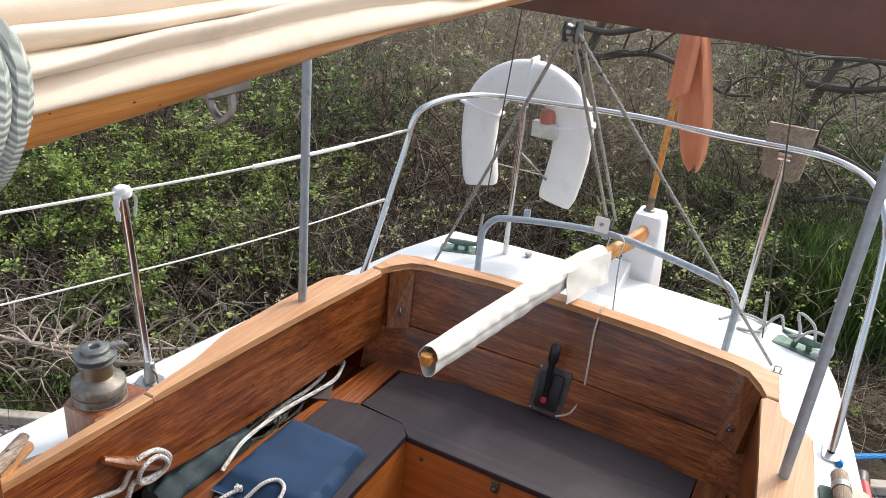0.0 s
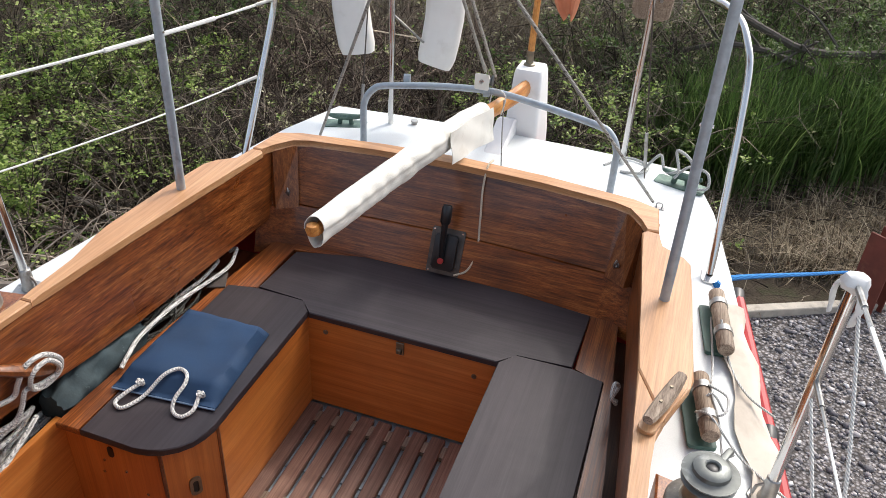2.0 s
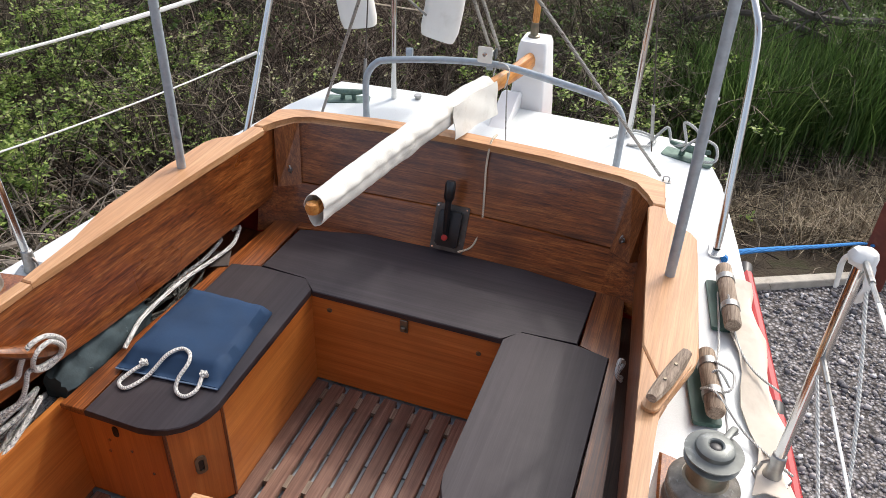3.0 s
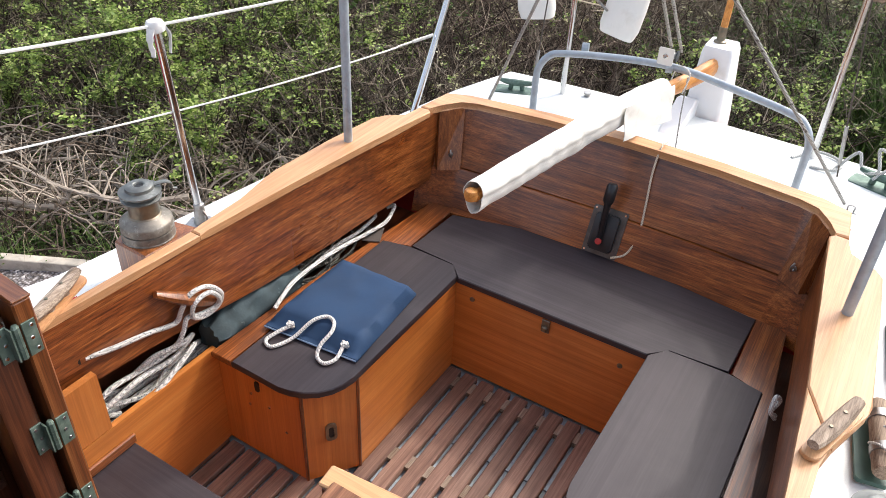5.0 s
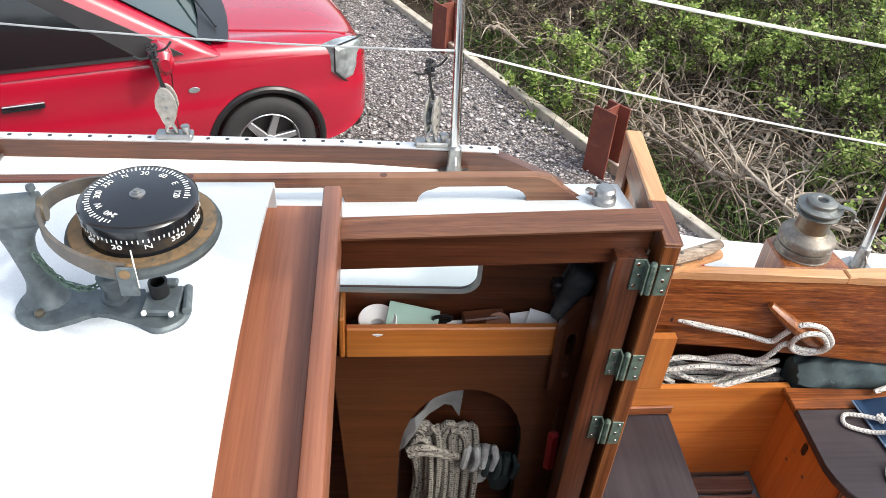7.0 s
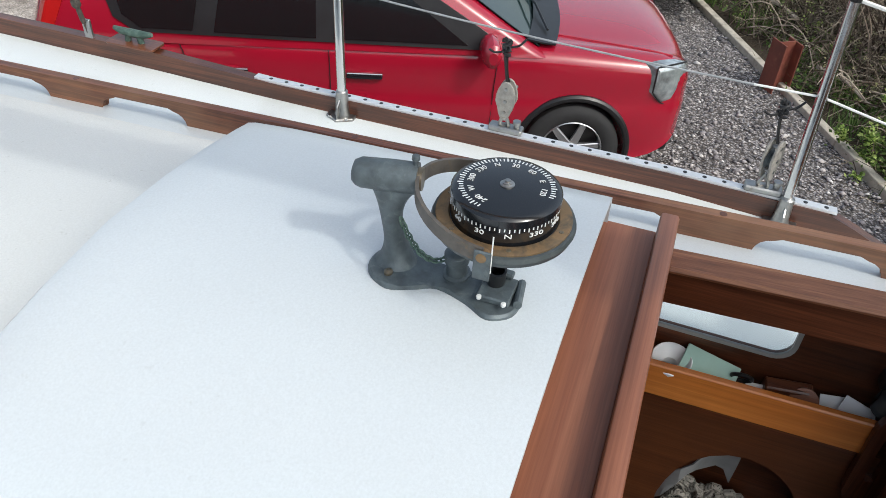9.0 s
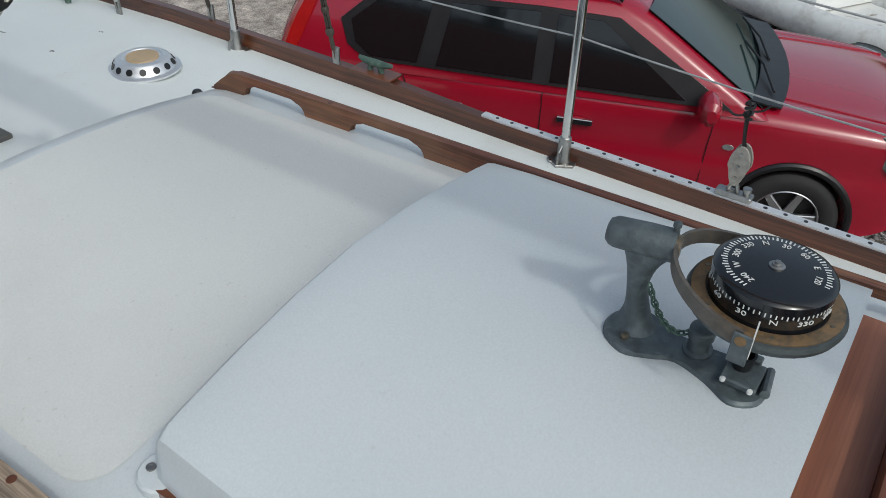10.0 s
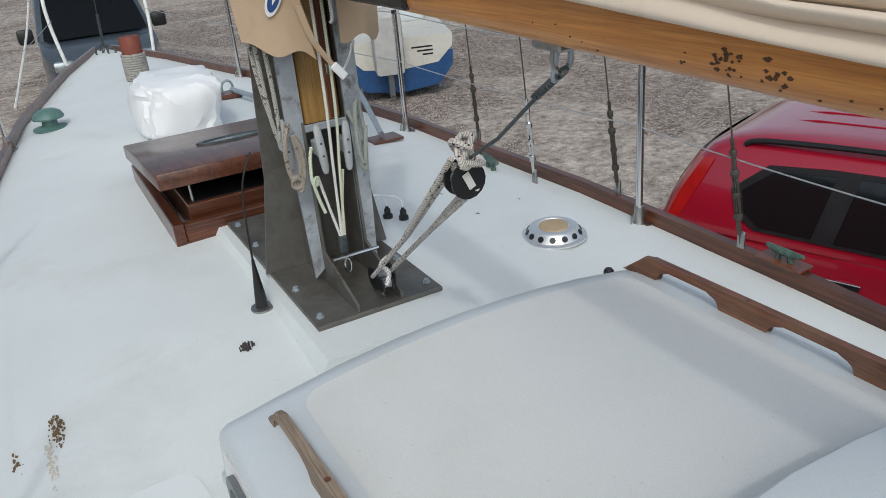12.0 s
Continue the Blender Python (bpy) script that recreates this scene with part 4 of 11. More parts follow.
def build_toe_rails():
    for s, side, ya in ((-1, "starboard", 0.09), (1, "port", 0.09)):
        rail = thing("toe_rail", f"weathered brown toe rail along the {side} deck edge", "toe rail", (s * 1.1, -3, 0.88), group="toe rails")
        ys = [ya, -0.05, -0.12, -0.5, -1.0, -1.6, -2.0, -2.4, -3.0, -3.7, -4.4, -5.2, -6.0, -6.7, -7.4, -7.9, -8.28]
        seams = [(0, 6), (6, 11), (11, 16)]
        for a, b in seams:
            bm = B()
            loops = []
            for i in range(a, b + 1):
                y = ys[i]
                x, z = line(BREADTH, y) - 0.012, line(DECK_Z, y)
                h = line(RAIL_TALL, y) if i > 1 else (0.02, 0.045)[i]
                loops.append([(s * (x - 0.036), y, z - 0.004), (s * (x - 0.034), y, z + h), (s * (x - 0.002), y, z + h), (s * x, y, z - 0.03)])
            loft(bm, loops)
            part("rail_length", bm, MAHOG["y"], rail)
        if s < 0:
            bm = B()
            loops = []
            for y in (-0.10, -0.5, -1.0, -1.6, -1.66):
                x, z = line(BREADTH, y) - 0.030, line(DECK_Z, y) + line(RAIL_TALL, y)
                loops.append([(-x - 0.012, y, z), (-x - 0.012, y, z + 0.007), (-x + 0.012, y, z + 0.007), (-x + 0.012, y, z)])
            loft(bm, loops)
            track = part("jib_track", bm, plain("bright_aluminium", (0.72, 0.73, 0.74), 0.35, 0.5, vary=0.05), rail, "perforated aluminium track")
            hole = None
            for i in range(32):
                y = -0.125 - i * 0.048
                x, z = line(BREADTH, y) - 0.030, line(DECK_Z, y) + line(RAIL_TALL, y) + 0.0072
                m = Matrix.Translation((-x, y, z))
                if hole is None:
                    bm = B()
                    lathe(bm, [(0.0055, -0.003), (0.0055, 0.0003), (0, 0.0003)], 10)
                    hole = part("track_hole", bm, BLACK, track)
                    hole.matrix_basis = m
                else:
                    again(hole, track, m)


def build_stanchion(x, y, z, tall, lean, taped, label):
    st = thing("stanchion", label, "stanchion", (x, y, z), group="stanchions")
    s = 1 if x > 0 else -1
    top = Vector((x + lean[0], y + lean[1], z + tall))
    bm = B()
    tube(bm, [(x, y, z + 0.03), top], 0.0125, 12)
    part("post", bm, STAINLESS, st)
    bm = B()
    prism(bm, [(x + 0.045, y), (x + 0.02, y + 0.04), (x - 0.03, y + 0.04), (x - 0.045, y), (x - 0.03, y - 0.04), (x + 0.02, y - 0.04)], z - 0.01, z + 0.008, 0.002)
    lathe(bm, [(0.024, 0.006), (0.019, 0.02), (0.0165, 0.075), (0.0135, 0.078)], 12, Matrix.Translation((x, y, z)))
    tube(bm, [(x - 0.035 * s, y, z + 0.006), (x - 0.03 * s, y, z + 0.04), (x - 0.012 * s, y, z + 0.055)], 0.004, 6)
    base = part("base", bm, DULL_STEEL, st, "cast stanchion base")
    for dx, dy in ((0.03, 0.025), (0.03, -0.025), (-0.035, 0.0)):
        bm = B()
        lathe(bm, [(0.005, 0), (0.004, 0.004), (0, 0.004)], 8, Matrix.Translation((x + dx, y + dy, z + 0.007)))
        part("bolt", bm, STAINLESS, base)
    bm = B()
    tube(bm, [top - Vector((0, 0, 0.004)), top + Vector((0, 0, 0.012))], 0.0135, 10)
    part("cap", bm, BLACK, st)
    if taped:
        bm = B()
        rnd = random.Random(int(y * 100))
        lathe(bm, [(0.012, -0.02), (0.024, -0.012), (0.027, 0.002), (0.021, 0.014), (0.012, 0.018)], 11, Matrix.Translation(top))
        for k in range(3):
            a = rnd.random() * 6.28
            d = Vector((math.cos(a), math.sin(a), 0))
            pts = [top + d * 0.02, top + d * 0.035 + Vector((0, 0, -0.03)), top + d * 0.03 + Vector((0, 0, -0.06 - 0.03 * rnd.random()))]
            tube(bm, spline(pts, 4), lambda t: 0.013 * (1 - 0.45 * t), 6, flat=0.35)
        for v in bm.verts:
            v.co += Vector(noise.noise_vector(v.co * 60)) * 0.004
        part("tape_rag", bm, plain("dirty_white_tape", (0.68, 0.68, 0.66), 0.7, vary=0.12, scale=40), st, "ragged white tape")
    return top


STAN = {}
for key, (x, y, z, tall, lean, taped) in {
        "s0": (-1.04, 0.972, 0.566, 0.64, (-0.036, -0.012), True), "s1": (-1.112, -0.218, 0.832, 0.541, (-0.048, -0.01), False),
        "s2": (-1.12, -1.385, 0.857, 0.591, (0.0, 0.0), False), "s3": (-1.085, -2.63, 0.875, 0.60, (0.0, 0.0), False), "s4": (-0.97, -4.25, 0.90, 0.60, (0, 0), False),
        "s5": (-0.66, -6.25, 0.935, 0.60, (0, 0), False),
        "p0": (1.082, 0.962, 0.566, 0.63, (0.0, -0.01), True), "p1": (1.105, -0.6, 0.850, 0.536, (0.01, 0), False), "p2": (1.105, -2.0, 0.865, 0.6, (0, 0), False), "p3": (1.06, -3.6, 0.89, 0.6, (0, 0), False),
        "p4": (0.86, -5.50, 0.925, 0.60, (0, 0), False)}.items():
    STAN[key] = (Vector((x, y, z)), build_stanchion(x, y, z, tall, lean, taped, "stainless stanchion topped with ragged white tape" if taped else "polished stainless stanchion bolted to the deck"))


def sagging(a, b, sag, n=8):
    return [a.lerp(b, i / n) - Vector((0, 0, sag * 4 * (i / n) * (1 - i / n))) for i in range(n + 1)]


GREY_WIRE = plain("grey_wire", (0.42, 0.43, 0.43), 0.4, 0.5, vary=0.15, scale=30)


def build_lifelines():
    for s, keys, aft_up, aft_low in ((-1, ["s0", "s1", "s2", "s3", "s4", "s5"], Vector((-0.795, 2.10, 1.20)), Vector((-0.805, 1.95, 0.95))), (1, ["p0", "p1", "p2", "p3", "p4"], Vector((0.86, 2.05, 1.20)), Vector((0.89, 1.93, 0.95)))):
        for level, mat_, r in ((1.0, WIRE, 0.0045), (0.605, WIRE, 0.003)):
            pts, prev = [], (aft_up if level == 1 else aft_low)
            if s > 0:
                prev, keys = STAN["p0"][0].lerp(STAN["p0"][1], level), ["p1", "p2", "p3", "p4"]
            for k in keys:
                p = STAN[k][0].lerp(STAN[k][1], level)
                pts += sagging(prev, p, 0.012)[:-1]
                prev = p
            end = Vector((s * 0.36, -7.85, 0.97 + 0.6 * level))
            pts += sagging(prev, end, 0.01)
            cutat = next((i for i, p in enumerate(pts) if p.y < -0.33), 0)
            bm = B()
            tube(bm, pts[:cutat + 1], r, 6)
            ll = thing("lifeline", "white coated wire lifeline with thicker sleeve" if level == 1 else "thin white coated wire lifeline", "lifeline", tuple(pts[0]), group="lifelines")
            part("wire", bm, mat_, ll)
            bm = B()
            tube(bm, pts[cutat:], 0.0026, 6)
            part("bare_wire", bm, GREY_WIRE, ll, "thin grey bare wire")
            bm = B()
            d = (pts[3] - pts[0]).normalized()
            tube(bm, [pts[0] + d * 0.0, pts[0] + d * 0.10], 0.0065, 8)
            tube(bm, [pts[0] + d * 0.10, pts[0] + d * 0.17], 0.004, 6)
            part("turnbuckle", bm, DULL_STEEL, ll)
            if level == 1 and s < 0:
                bm = B()
                tube(bm, sagging(aft_up, STAN["s0"][1], 0.012)[2:6], 0.0075, 7)
                part("sleeve", bm, WIRE, ll, "white plastic sleeve")


def build_pushpit():
    pp = thing("pushpit", "polished stainless steel pushpit rail round the stern", "guard rail", (0, 2.4, 0.59))
    half = [(-0.82, 1.80, 0.59), (-0.815, 1.88, 0.74), (-0.80, 2.06, 1.10), (-0.79, 2.10, 1.225), (-0.765, 2.14, 1.285), (-0.70, 2.27, 1.315), (-0.60, 2.42, 1.312), (-0.3, 2.55, 1.304), (0, 2.575, 1.31)]
    full = half + [(0.3, 2.57, 1.305), (0.55, 2.54, 1.318), (0.70, 2.44, 1.330), (0.80, 2.29, 1.322), (0.85, 2.18, 1.27), (0.88, 2.10, 1.15), (0.90, 1.92, 0.74), (0.905, 1.86, 0.59)]
    bm = B()
    tube(bm, spline(full, 6), 0.0125, 12)
    part("rail", bm, STAINLESS, pp)
    for x, y in ((-0.50, 2.52), (0.515, 2.555)):
        bm = B()
        tube(bm, [(x, y, 0.585), (x, y, 1.286)], 0.0125, 12)
        leg = part("leg", bm, STAINLESS, pp)
        bm = B()
        prism(bm, round_rect(x - 0.05, y - 0.022, x + 0.05, y + 0.022, 0.012), 0.583, 0.592, 0.001)
        part("foot", bm, STAINLESS, leg)
        bm = B()
        tube(bm, [(x - 0.022, y, 1.283), (x + 0.022, y, 1.283)], 0.017, 10)
        part("clamp", bm, STAINLESS, leg)
    for s in (-1, 1):
        x = s * 0.82 * (1.104 if s > 0 else 1)
        bm = B()
        prism(bm, round_rect(x - 0.025, 1.81, x + 0.025, 1.90, 0.015), 0.574, 0.59, 0.001)
        part("foot", bm, STAINLESS, pp)
    return pp


def build_hoop():
    bm = B()
    half = [(-0.51, 2.25, 0.585), (-0.51, 2.25, 0.74), (-0.505, 2.255, 0.80), (-0.475, 2.265, 0.848), (-0.42, 2.28, 0.868), (-0.2, 2.33, 0.885), (0, 2.35, 0.89)]
    tube(bm, spline(half + [(-x, y, z - 0.01) for x, y, z in half[-2::-1]], 6), 0.0135, 12)
    hp = thing("sheet_horse", "galvanised hoop across the stern deck for the mainsheet", "mainsheet horse", (0, 2.3, 0.59))
    part("hoop", bm, GALV, hp)
    for x in (-0.03, -0.36):
        bm = B()
        tube(bm, [(x - 0.012, 2.34, 0.886), (x + 0.012, 2.345, 0.887)], 0.019, 10)
        part("stop_collar", bm, GALV, hp)


def build_gallows():
    ga = thing("boom_gallows", "brown wooden boom gallows beam on two galvanised poles", "gallows", (0, 1.39, 0.77))
    bm = B()
    loops = []
    for i in range(17):
        x = -0.81 + 1.61 * i / 16
        z = 1.815 + 0.02 * (x / 0.8) ** 2
        loops.append([(x, 1.335, z), (x, 1.335, z + 0.10), (x, 1.345, z + 0.115), (x, 1.435, z + 0.115), (x, 1.445, z + 0.10), (x, 1.445, z)])
    loft(bm, loops)
    part("beam", bm, plain("dull_brown_beam_paint", (0.12, 0.045, 0.028), 0.5, vary=0.18, scale=10, dirt=(0.2, 0.09, 0.06), dirt_at=(0.6, 0.85), relief=0.1), ga, "brown painted beam")
    for s in (-1, 1):
        bm = B()
        tube(bm, [(s * 0.768, 1.39, 0.76), (s * 0.762, 1.39, 1.835)], 0.0142, 12)
        pole = part("pole", bm, GALV, ga)
        bm = B()
        tube(bm, [(s * 0.765 - 0.017, 1.39, 1.28), (s * 0.765 + 0.017, 1.39, 1.28)], 0.004, 6)
        part("pin", bm, STAINLESS, pole)


BOOM_LOW = [(-2.7, 1.838), (-1.8, 1.824), (-1.1, 1.808), (-0.5, 1.814), (0.0, 1.836), (0.2, 1.846), (0.5, 1.868), (1.46, 1.88)]
COVER_LOW = [(-2.6, 1.90), (-1.6, 1.880), (-1.08, 1.848), (-0.6, 1.843), (-0.08, 1.859), (0.2, 1.866), (0.4, 1.872), (0.67, 1.870), (1.3, 1.885)]


def smooth_line(table, y):
    return (line(table, y - 0.12) + 2 * line(table, y) + line(table, y + 0.12)) / 4


def build_boom():
    bo = thing("boom", "orange varnished wooden boom with worn dark patches", "boom", (0, 0, 1.82))
    bm = B()
    loops = []
    for y in [-2.62, -2.5] + [-2.2 + i * 0.15 for i in range(24)] + [1.40, 1.46]:
        h = 0.048 if y < 0.4 else 0.036
        cz = smooth_line(BOOM_LOW, y) + h - 0.008
        loops.append([(0.043 * math.copysign(abs(math.cos(a)) ** 0.65, math.cos(a)), y, cz + h * math.copysign(abs(math.sin(a)) ** 0.65, math.sin(a))) for a in (2 * math.pi * (i + 0.5) / 20 for i in range(20))])
    loft(bm, loops)
    spar = part("spar", bm, BOOM_WOOD, bo)
    for y, n in ((0.20, 1), (-1.62, 2)):
        zb = smooth_line(BOOM_LOW, y) - 0.006
        bm = B()
        box(bm, (-0.022, y - 0.035, zb - 0.012), (0.022, y + 0.035, zb + 0.006), 0.004)
        for k in range(1):
            yy = y + 0.006 * n
            tube(bm, spline([(-0.014, yy, zb), (-0.016, yy, zb - 0.03), (0, yy, zb - 0.045), (0.016, yy, zb - 0.03), (0.014, yy, zb)], 4), 0.005, 6)
        part("bail", bm, DULL_STEEL, bo, "steel bail under the boom")
    rnd = random.Random(31)
    for k in range(64):
        y = rnd.gauss(-1.268, 0.018) if k < 24 else (rnd.gauss(-1.205, 0.020) if k < 36 else rnd.uniform(-1.75, 0.15))
        zc = smooth_line(BOOM_LOW, y) + (rnd.uniform(0.006, 0.040) if k < 36 else rnd.uniform(0.0, 0.03))
        r = rnd.uniform(0.0010, 0.0032) if k < 36 else rnd.uniform(0.0007, 0.0018)
        sn = min(0.97, abs(zc - (smooth_line(BOOM_LOW, y) + 0.04)) / 0.048)
        face = 0.043 * (1 - sn ** (2 / 0.65)) ** 0.325
        pts = [(r * rnd.uniform(0.6, 1.9) * math.cos(6.28 * j / 12), r * rnd.uniform(0.5, 1.1) * math.sin(6.28 * j / 12)) for j in range(12)]
        bm = B()
        prism(bm, pts, -0.004, 0.0006, m=Matrix.Translation((face - 0.0004, y, zc)) @ Matrix.Rotation(radians(90), 4, "Z") @ Matrix.Rotation(radians(90), 4, "X"))
        part("worn_patch", bm, BLACKENED, spar)
    bm = B()
    box(bm, (-0.05, -2.66, 1.83), (0.05, -2.02, 1.925), 0.006)
    part("gooseneck", bm, BLACK, bo, "black gooseneck fitting")
    # the furled sail in its cover, lying in long folds
    sc = thing("sail_cover", "tan canvas sail cover lying in long folds on the boom", "sail cover", (0, -0.5, 1.9))
    bm = B()
    loops = []
    ys = [-2.45 + i * 0.045 for i in range(84)]
    for y in ys:
        k = max(0.04, min(1.0, (1.30 - y) / 0.9) ** 0.7) if y < 1.29 else 0.04
        low = smooth_line(COVER_LOW, y)
        w1 = 0.012 * noise.noise((y * 1.3, 1, 0)) + 0.003 * noise.noise((y * 7, 5, 0))
        w2 = 0.014 * noise.noise((y * 1.1, 4, 2)) + 0.003 * noise.noise((y * 6, 8, 0))
        half = []
        # three rolls down the side, with creases between
        for (xa, za), (xb, zb), out, n in (((0.036, 0.012), (0.047 + w1, 0.036 + w1), 0.024, 10), ((0.047 + w1, 0.036 + w1), (0.041 + w2, 0.054 + w2), 0.024, 9), ((0.041 + w2, 0.054 + w2), (0.033 + w1, 0.073 + w2 * 0.5), 0.022, 9), ((0.033 + w1, 0.073 + w2 * 0.5), (0.014, 0.094), 0.020, 8)):
            d = Vector((xb - xa, zb - za))
            nrm = Vector((d.y, -d.x)).normalized()
            for i in range(n):
                s_ = i / n
                p = Vector((xa, za)) + d * s_ + nrm * out * math.sin(math.pi * s_) ** 0.5
                half.append((p.x + 0.0012 * noise.noise((y * 16, s_ * 3, xa * 40)), p.y))
        half += [(0.014, 0.094), (0.0, 0.098)]
        lp = [(x, z) for x, z in half] + [(-x * 0.92, z) for x, z in half[-2::-1]]
        loops.append([(x * (0.35 + 0.65 * k) if y < 1.2 else x * 0.35, y, low + z * (0.25 + 0.75 * k)) for x, z in lp])
    loft(bm, loops)
    part("folded_canvas", bm, TAN_SAIL, sc, "", 50)
    bm = B()
    tube(bm, [(0.034, y, smooth_line(COVER_LOW, y) + 0.09 * (0.25 + 0.75 * min(1.0, (1.30 - y) / 0.9) ** 0.7)) for y in (0.28, 0.4, 0.55, 0.7, 0.9)], 0.004, 6)
    part("zip_edge", bm, WHITE_PLASTIC, sc, "white zip")
    tie = thing("sail_tie", "grey braided rope looped round the boom and sail", "rope", (0, -0.12, 1.8))
    for dy in (0.0, 0.018):
        bm = B()
        tube(bm, [(0.0955 * math.copysign(abs(math.cos(a)) ** 0.8, math.cos(a)), -0.130 + dy + 0.012 * math.sin(a * 2), 1.884 + 0.074 * math.sin(a)) for a in (2 * math.pi * i / 28 for i in range(28))], 0.0095, 8, closed=True)
        part("turn", bm, BRAID, tie)


BRAID = rope_mat("grey_green_braid", (0.40, 0.43, 0.39), (0.24, 0.26, 0.25), 120)
BLACKENED = plain("blackened_wood", (0.075, 0.036, 0.016), 0.8, vary=0.3, scale=60)


def block(parent, at, r=0.026, wide=0.022, mat_=None, axis="x"):
    rot = Matrix.Rotation(radians(90), 4, "Y" if axis == "x" else "X")
    for d in (-1, 1):
        bm = B()
        lathe(bm, [(r * 0.4, -0.002), (r, -0.0025), (r, 0.0025), (r * 0.5, 0.003)], 16, Matrix.Translation(Vector(at)) @ rot @ Matrix.Translation((0, 0, d * wide / 2)))
        cheek = part("block_cheek", bm, mat_ or IRON_GREY, parent)
    bm = B()
    lathe(bm, [(r * 0.66, -wide * 0.4), (r * 0.5, 0), (r * 0.66, wide * 0.4)], 16, Matrix.Translation(Vector(at)) @ rot)
    part("sheave", bm, DULL_STEEL, cheek)


def build_mainsheet():
    ms = thing("mainsheet", "grey flecked mainsheet tackle from the boom end to the stern", "rope tackle", (0, 2.0, 0.6))
    top, low = Vector((0, 1.46, 1.765)), Vector((-0.02, 2.345, 0.935))
    for a, b in ((top + Vector((-0.012, 0.0, 0)), Vector((-0.705, 2.225, 0.60))), (top + Vector((0.012, 0, 0)), Vector((0.675, 2.245, 0.61))), (top + Vector((-0.006, 0.02, -0.01)), low + Vector((-0.02, 0, 0.03))), (top + Vector((0.006, 0.03, 0.01)), low + Vector((0.02, 0, 0.02)))):
        bm = B()
        tube(bm, [a, a.lerp(b, 0.5), b], 0.0058, 7)
        part("fall", bm, ROPE_GREY, ms)
    block(ms, top, 0.03, 0.03)
    block(ms, low, 0.02, 0.018)
    for x, y in ((-0.705, 2.225), (0.70, 2.243)):
        bm = B()
        box(bm, (x - 0.02, y - 0.012, 0.583), (x + 0.02, y + 0.012, 0.592), 0.002)
        tube(bm, spline([(x - 0.01, y, 0.59), (x - 0.01, y, 0.61), (x + 0.01, y, 0.61), (x + 0.01, y, 0.59)], 4), 0.003, 6)
        part("deck_eye", bm, DULL_STEEL, ms)
    for s, b in ((-1, (-0.60, 2.42, 0.60)), (1, (0.62, 2.45, 0.60))):
        bs = thing("backstay", "thin dark wire backstay running up from the stern", "backstay", b, group="standing rigging")
        bm = B()
        top_ = Vector((s * 0.03, 2.15, 5.0)) if s > 0 else Vector((-0.25, 2.3, 5.0))
        tube(bm, [b, Vector(b).lerp(top_, 1.0)], 0.003, 6)
        part("wire", bm, STEEL_WIRE, bs)
        bm = B()
        d = (top_ - Vector(b)).normalized()
        tube(bm, [Vector(b) + d * 0.05, Vector(b) + d * 0.2], 0.007, 8)
        part("bottlescrew", bm, DULL_STEEL, bs)


